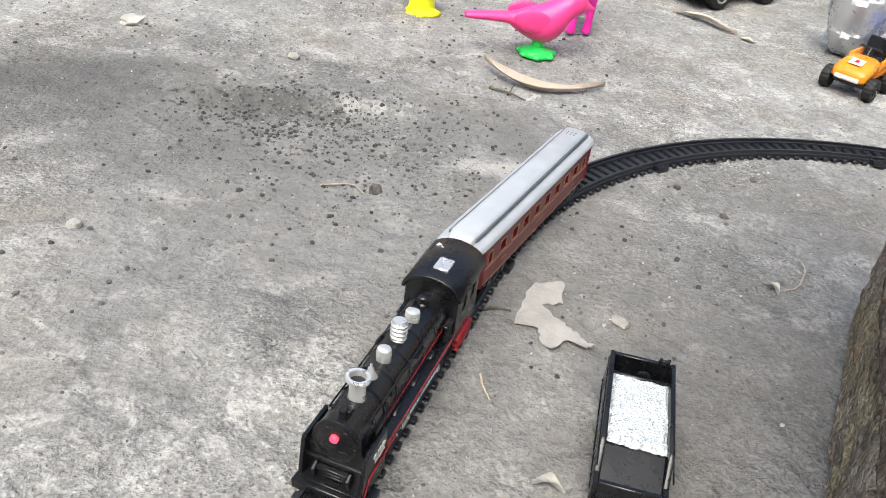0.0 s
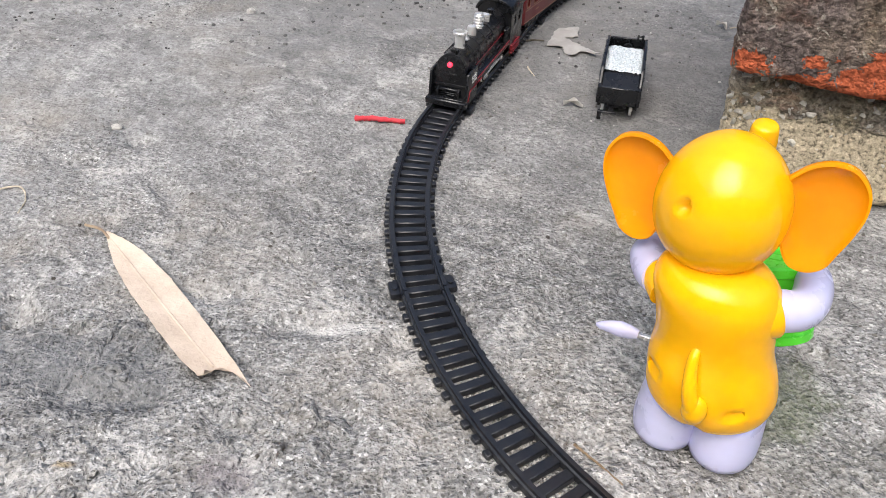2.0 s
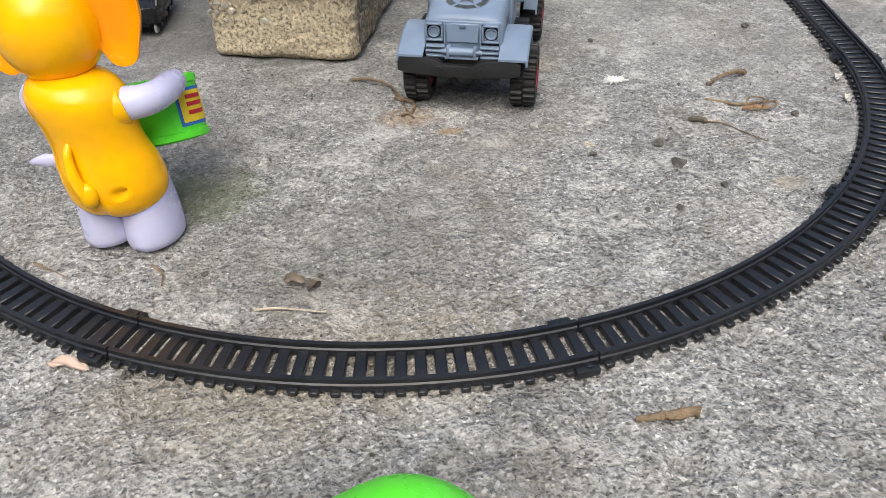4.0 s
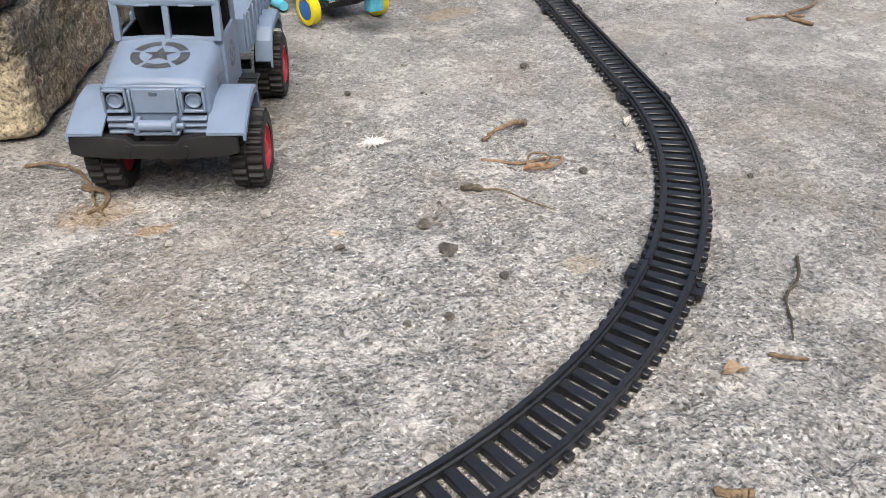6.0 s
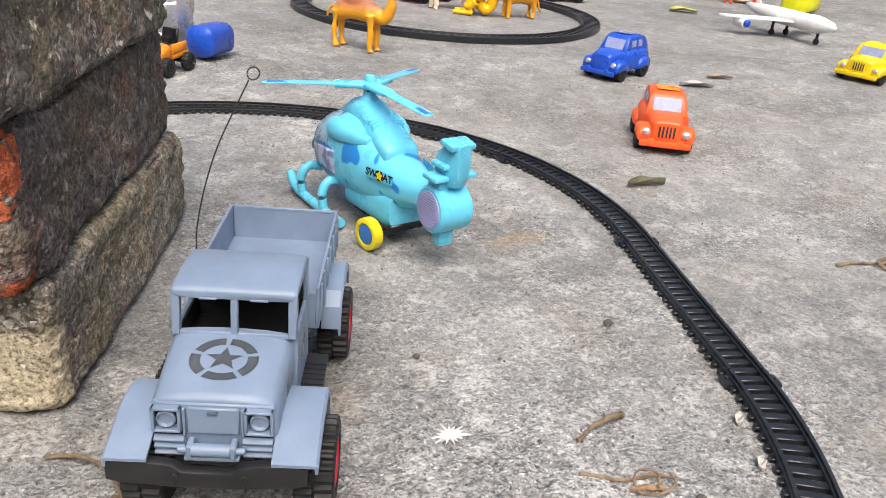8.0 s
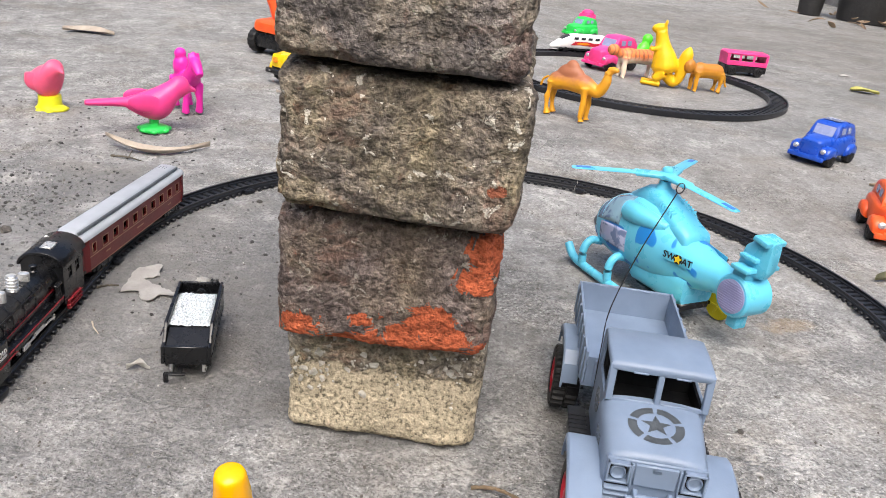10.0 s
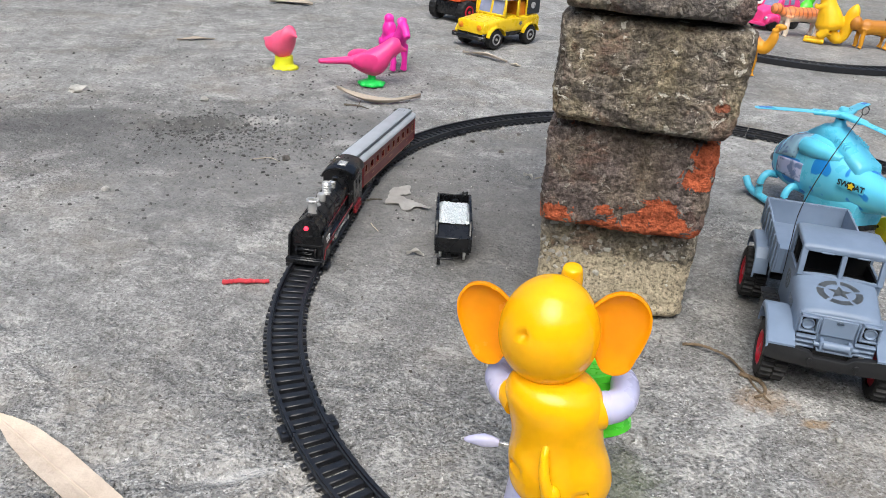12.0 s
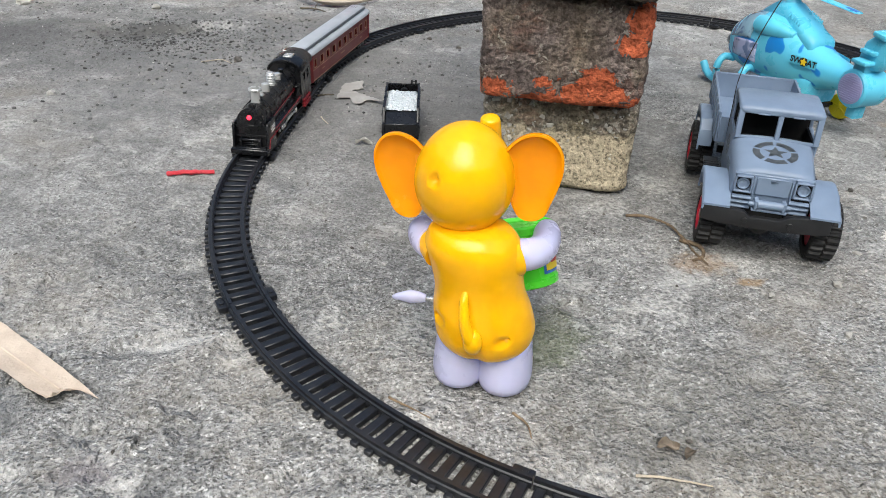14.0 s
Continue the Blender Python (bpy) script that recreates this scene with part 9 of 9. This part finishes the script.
lay_twig([(0.475, -0.060, 0.001), (0.484, -0.066, 0.001), (0.490, -0.080), (0.496, -0.094)], 0.0005, TWIG, "thread-thin seed stem on concrete", "stem", "twig")
lay_twig([(0.865, 0.030), (0.862, 0.055, 0.002), (0.905, 0.060, 0.004), (0.960, 0.100, 0.010), (1.050, 0.134, 0.004)], 0.0018, TWIG, "thin forked brown twig on concrete")
lay_twig([(0.830, 0.068), (0.848, 0.064), (0.880, 0.050)], 0.0016, TWIG, "short brown twig on concrete")
lay_leaf((0.785, 0.257), (0.825, 0.249), 0.009, natural("olive leaf", (0.07, 0.075, 0.04), (0.15, 0.14, 0.08), 60.0, 0.7, 0.001), "narrow dark olive-brown rolled leaf on concrete", 0.002, 0.005)
for a, b, w, mt, text in (
    ((1.240, 0.583), (1.280, 0.567), 0.016, BROWN_LEAF, "small brown dry leaf on concrete"),
    ((1.155, 0.555), (1.200, 0.533), 0.022, GREY_LEAF, "greyish dry leaf on concrete"),
    ((1.070, 0.515), (1.110, 0.503), 0.010, BROWN_LEAF, "small brown dry leaf on concrete"),
    ((1.712, 1.138), (1.768, 1.102), 0.036, GREEN_LEAF, "yellow-green fallen leaf on concrete"),
    ((1.870, 1.320), (1.895, 1.302), 0.011, GREY_LEAF, "greyish dry leaf on concrete"),
    ((2.050, 1.250), (2.120, 1.200), 0.040, BROWN_LEAF, "small brown dry leaf on concrete"),
    ((0.092, -0.153), (0.109, -0.163), 0.006, PINK_LEAF, "faded pinkish dry leaf scrap"),
    ((0.030, 1.450), (0.120, 1.420), 0.030, TAN_LEAF, "greyish dry leaf on concrete"),
    ((-0.130, 1.050), (-0.070, 1.060), 0.010, TAN_LEAF, "narrow bleached leaf on concrete"),
):
    lay_leaf(a, b, w, mt, text, w * 0.1, w * 0.15, 0.002)
lay_twig([(0.307, -0.262), (0.318, -0.2635, 0.0008), (0.332, -0.266)], 0.0023, TWIG, "splinter of reddish-brown wood on concrete", "wood_splinter", "wood", (0.55, 1.0), 0.25)
lay_twig([(0.081, -0.070), (0.087, -0.078, 0.001), (0.097, -0.091)], 0.0007, TWIG, "thin dry stem on concrete", "stem", "twig")
lay_twig([(0.137, -0.096), (0.141, -0.105, 0.001), (0.140, -0.114)], 0.0007, TWIG, "thin dry stem on concrete", "stem", "twig")
lay_twig([(0.179, -0.144), (0.190, -0.150, 0.001), (0.209, -0.158)], 0.0007, PALE_TWIG, "thin dry stem on concrete", "stem", "twig")
lay_twig([(0.430, -0.257), (0.435, -0.261), (0.440, -0.264)], 0.0018, TWIG, "small brown seed on concrete", "seed", "seed", (0.8, 0.8))
lay_twig([(0.069, -0.162), (0.0665, -0.171, 0.001), (0.063, -0.179)], 0.0007, DARK_TWIG, "thin dark stem on concrete", "stem", "twig")
lay_twig([(-0.235, 0.100), (-0.220, 0.103, 0.001), (-0.212, 0.092), (-0.210, 0.078)], 0.0006, PALE_TWIG, "thin curved pale stem on concrete", "stem", "twig")

lay_twig([(0.566, -0.184), (0.550, -0.196, 0.002), (0.535, -0.202, 0.001), (0.524, -0.213, 0.001), (0.515, -0.221)], 0.0008, DARK_TWIG, "thin dark bent stem on concrete", "stem", "twig")
lay_twig([(0.499, -0.222), (0.504, -0.227, 0.001), (0.510, -0.232)], 0.0010, TWIG, "short brown twig on concrete")
for a, b, w, mt, text in (
    ((0.474, -0.221), (0.484, -0.225), 0.005, BROWN_LEAF, "small brown dry leaf on concrete"),
    ((0.594, -0.040), (0.603, -0.034), 0.005, PALE_STONE, "small curled pale chip of dry leaf"),
    ((0.576, -0.070), (0.584, -0.064), 0.005, PALE_STONE, "small curled pale chip of dry leaf"),
    ((0.195, -0.132), (0.204, -0.136), 0.005, DIRT_LEAF, "crumpled brown leaf scrap on concrete"),
    ((0.204, -0.142), (0.211, -0.139), 0.004, DIRT_LEAF, "brown leaf scrap lying on brown dirt"),
):
    lay_leaf(a, b, w, mt, text, 0.0012, 0.0015, 0.001)
for x, y, r in ((0.199, -0.128, 0.0016), (0.212, -0.131, 0.0013), (0.160, -0.112, 0.0015), (0.441, -0.128, 0.0021), (0.388, -0.135, 0.0016), (0.610, -0.120, 0.0018)):
    lay_stone(x, y, r, DARK_STONE, "dark pebble lying loose on concrete", 0.7, 1.2, (x * 977 + y * 331) % 1 * 180)


def white_splash(x, y, r):
    """A dried white splash: a ragged core with thin rays of uneven length."""
    rnd = random.Random(12)
    n_ray = 15
    ring = []
    for i in range(n_ray):
        a = 2 * math.pi * i / n_ray + rnd.uniform(-0.12, 0.12)
        reach = r * rnd.uniform(0.55, 1.0)
        for da, f in ((-0.5, 0.40), (-0.08, 0.72), (0.0, 1.0), (0.08, 0.70)):
            b = a + da * 2 * math.pi / n_ray
            q = reach * f * rnd.uniform(0.92, 1.08) if f > 0.5 else r * rnd.uniform(0.30, 0.46)
            ring.append((q * math.cos(b), 0.8 * q * math.sin(b)))
    bm = B()
    prism(bm, ring, 0.0012, None)
    return solid("white_splash", bm, natural("dried white splash", (0.66, 0.65, 0.63), (0.84, 0.83, 0.81), 300.0, 0.9, 0.001), pose(*lift(x, y, 0.0007)), "small dried white splash with thin rays on concrete", "splash")


white_splash(0.453, 0.019, 0.0115)


# ---- the far edge of the yard ----
POT = plastic("black nursery pot", (0.012, 0.012, 0.013), 0.55, 0.1)
SOIL = natural("potting soil", (0.03, 0.022, 0.015), (0.09, 0.065, 0.045), 60.0, 0.95, 0.004)
RENDERED = natural("weathered wall render", (0.16, 0.155, 0.15), (0.36, 0.35, 0.335), 9.0, 0.92, 0.006)
KERB = natural("dark slab", (0.09, 0.09, 0.088), (0.19, 0.187, 0.18), 14.0, 0.9, 0.005)


def build_wall(name, a, b, height, thick, material, label, seed):
    """A rough old wall along a line on the plan, with a weathered, uneven face."""
    A, E = Vector((*a, 0)), Vector((*b, 0))
    d = (E - A)
    length = d.length
    d.normalize()
    side = Vector((-d.y, d.x, 0))
    n = max(8, int(length / 0.05))
    n = min(n, 160)
    rings = []
    for i in range(n + 1):
        p = A + d * (length * i / n)
        ring = []
        for w, z in ((0, -0.05), (0, height * 0.2), (0, height * 0.4), (0, height * 0.6), (0, height * 0.8), (0.02, height), (thick - 0.02, height), (thick, height * 0.8), (thick, -0.05)):
            q = p - side * w + Vector((0, 0, z))
            q += side * 0.012 * noise.noise(q * 6 + Vector((seed, 0, 0)))
            if z >= height * 0.9:
                q.z += 0.012 * noise.noise(q * 5)
            ring.append(q)
        rings.append(ring)
    bm = B()
    loft(bm, rings)
    ob = new(name, mesh_from(bm, name, material))
    return tagged(ob, label, "wall", "", "structure")


build_wall("wall_far", (2.40, 0.10), (5.65, 6.10), 0.62, 0.16, RENDERED, "low rough grey rendered wall edging the yard", 1.0)
build_wall("wall_side", (0.60, 4.10), (-1.60, -1.30), 0.05, 0.5, KERB, "dark low slab edging the yard", 5.0)


def sky_blocking_wall(name, x0, y0, x1, y1, height=3.2):
    """A plain plastered wall out of view, added to block low sky light."""
    bm = B()
    box(bm, (x1 - x0, y1 - y0, height), T((x0 + x1) / 2, (y0 + y1) / 2, height / 2 - 0.02), 0.01, 1)
    tagged(new(name, mesh_from(bm, name, RENDERED)), "unseen weathered grey plastered wall added to block low sky", "wall", "", "structure")


# four added walls, never in view, that limit the sky to overhead
sky_blocking_wall("wall_south", -5.2, -5.4, 7.0, -5.2)
sky_blocking_wall("wall_north", -5.2, 6.6, 7.0, 6.8)
sky_blocking_wall("wall_west", -5.4, -5.4, -5.2, 6.8)
sky_blocking_wall("wall_east", 7.0, -5.4, 7.2, 6.8)


def plant_pot(x, y, r, h, label):
    pot = thing("plant_pot", T(x, y, 0.0), label, "plant pot", "plant pots")
    bm = B()
    lathe(bm, [(r * 0.70, 0.0), (r * 0.78, 0.004), (r * 0.97, h * 0.88), (r * 0.95, h - 0.004), (r * 0.91, h - 0.006), (r * 0.88, h * 0.84), (r * 0.6, h * 0.80)], None, 40)
    part("body", bm, POT, pot)
    bm = B()
    lathe(bm, [(r * 0.965, h * 0.875), (r * 1.05, h * 0.885), (r * 1.06, h * 0.985), (r * 1.02, h), (r * 0.95, h - 0.003), (r * 0.945, h * 0.88), (r * 0.965, h * 0.875)], None, 40, False)
    part("rim", bm, POT, pot)
    bm = B()
    lathe(bm, [(r * 0.90, h * 0.80), (r * 0.89, h * 0.86), (r * 0.5, h * 0.88), (0.0, h * 0.885)], None, 24)
    part("soil", bm, SOIL, pot)
    return pot


plant_pot(3.40, 2.95, 0.07, 0.20, "black plastic plant pot beside a low wall")
plant_pot(3.58, 2.76, 0.17, 0.32, "wide black plastic plant pot beside a low wall")


def leaf_litter():
    """Fallen leaves heaped loosely along the wall."""
    rnd = random.Random(12)
    verts, faces = [], []
    for _ in range(150):
        t = rnd.random()
        x = 3.40 + 0.52 * t + rnd.gauss(0, 0.04)
        y = 1.95 + 1.0 * t + rnd.gauss(0, 0.04)
        away = abs(rnd.gauss(0, 0.13)) + 0.04 + (rnd.random() * 0.5 if rnd.random() < 0.12 else 0.0)
        x -= away * 0.8
        y += away * 0.6
        s = rnd.uniform(0.016, 0.042)
        m = T(x, y, 0.006 + rnd.random() * 0.02, rnd.uniform(-35, 35), rnd.uniform(-35, 35), rnd.uniform(0, 360))
        k = len(verts)
        bend = rnd.uniform(-0.25, 0.35)
        for i in range(7):
            u = i / 6
            w = s * 0.34 * math.sin(math.pi * (0.04 + 0.92 * u))
            for j in (-1, 0, 1):
                p = m @ Vector(((u - 0.5) * s * 2, j * w, s * bend * (u - 0.5) ** 2 * 4 + abs(j) * w * 0.4))
                p.z = max(p.z, 0.001)
                verts.append(p)
        for i in range(6):
            for j in range(2):
                a = k + i * 3 + j
                faces.append((a, a + 1, a + 4, a + 3))
    me = bpy.data.meshes.new("leaf_litter")
    me.from_pydata(verts, [], faces)
    me.materials.append(LITTER)
    ob = tagged(new("leaf_litter", me), "dry tan fallen leaves heaped along the wall", "fallen leaves", "", "stuff")
    so = ob.modifiers.new("thickness", "SOLIDIFY")
    so.thickness = 0.001


def litter_material():
    m, n, l, p = nodes_of("litter")
    g = n.new("ShaderNodeNewGeometry")
    l.new(ramp(n, l, g.outputs["Random Per Island"], [(0.0, (0.13, 0.085, 0.05)), (0.4, (0.27, 0.195, 0.125)), (0.75, (0.38, 0.30, 0.21)), (1.0, (0.46, 0.41, 0.34))]), p.inputs["Base Color"])
    p.inputs["Roughness"].default_value = 0.75
    return m


LITTER = litter_material()
leaf_litter()
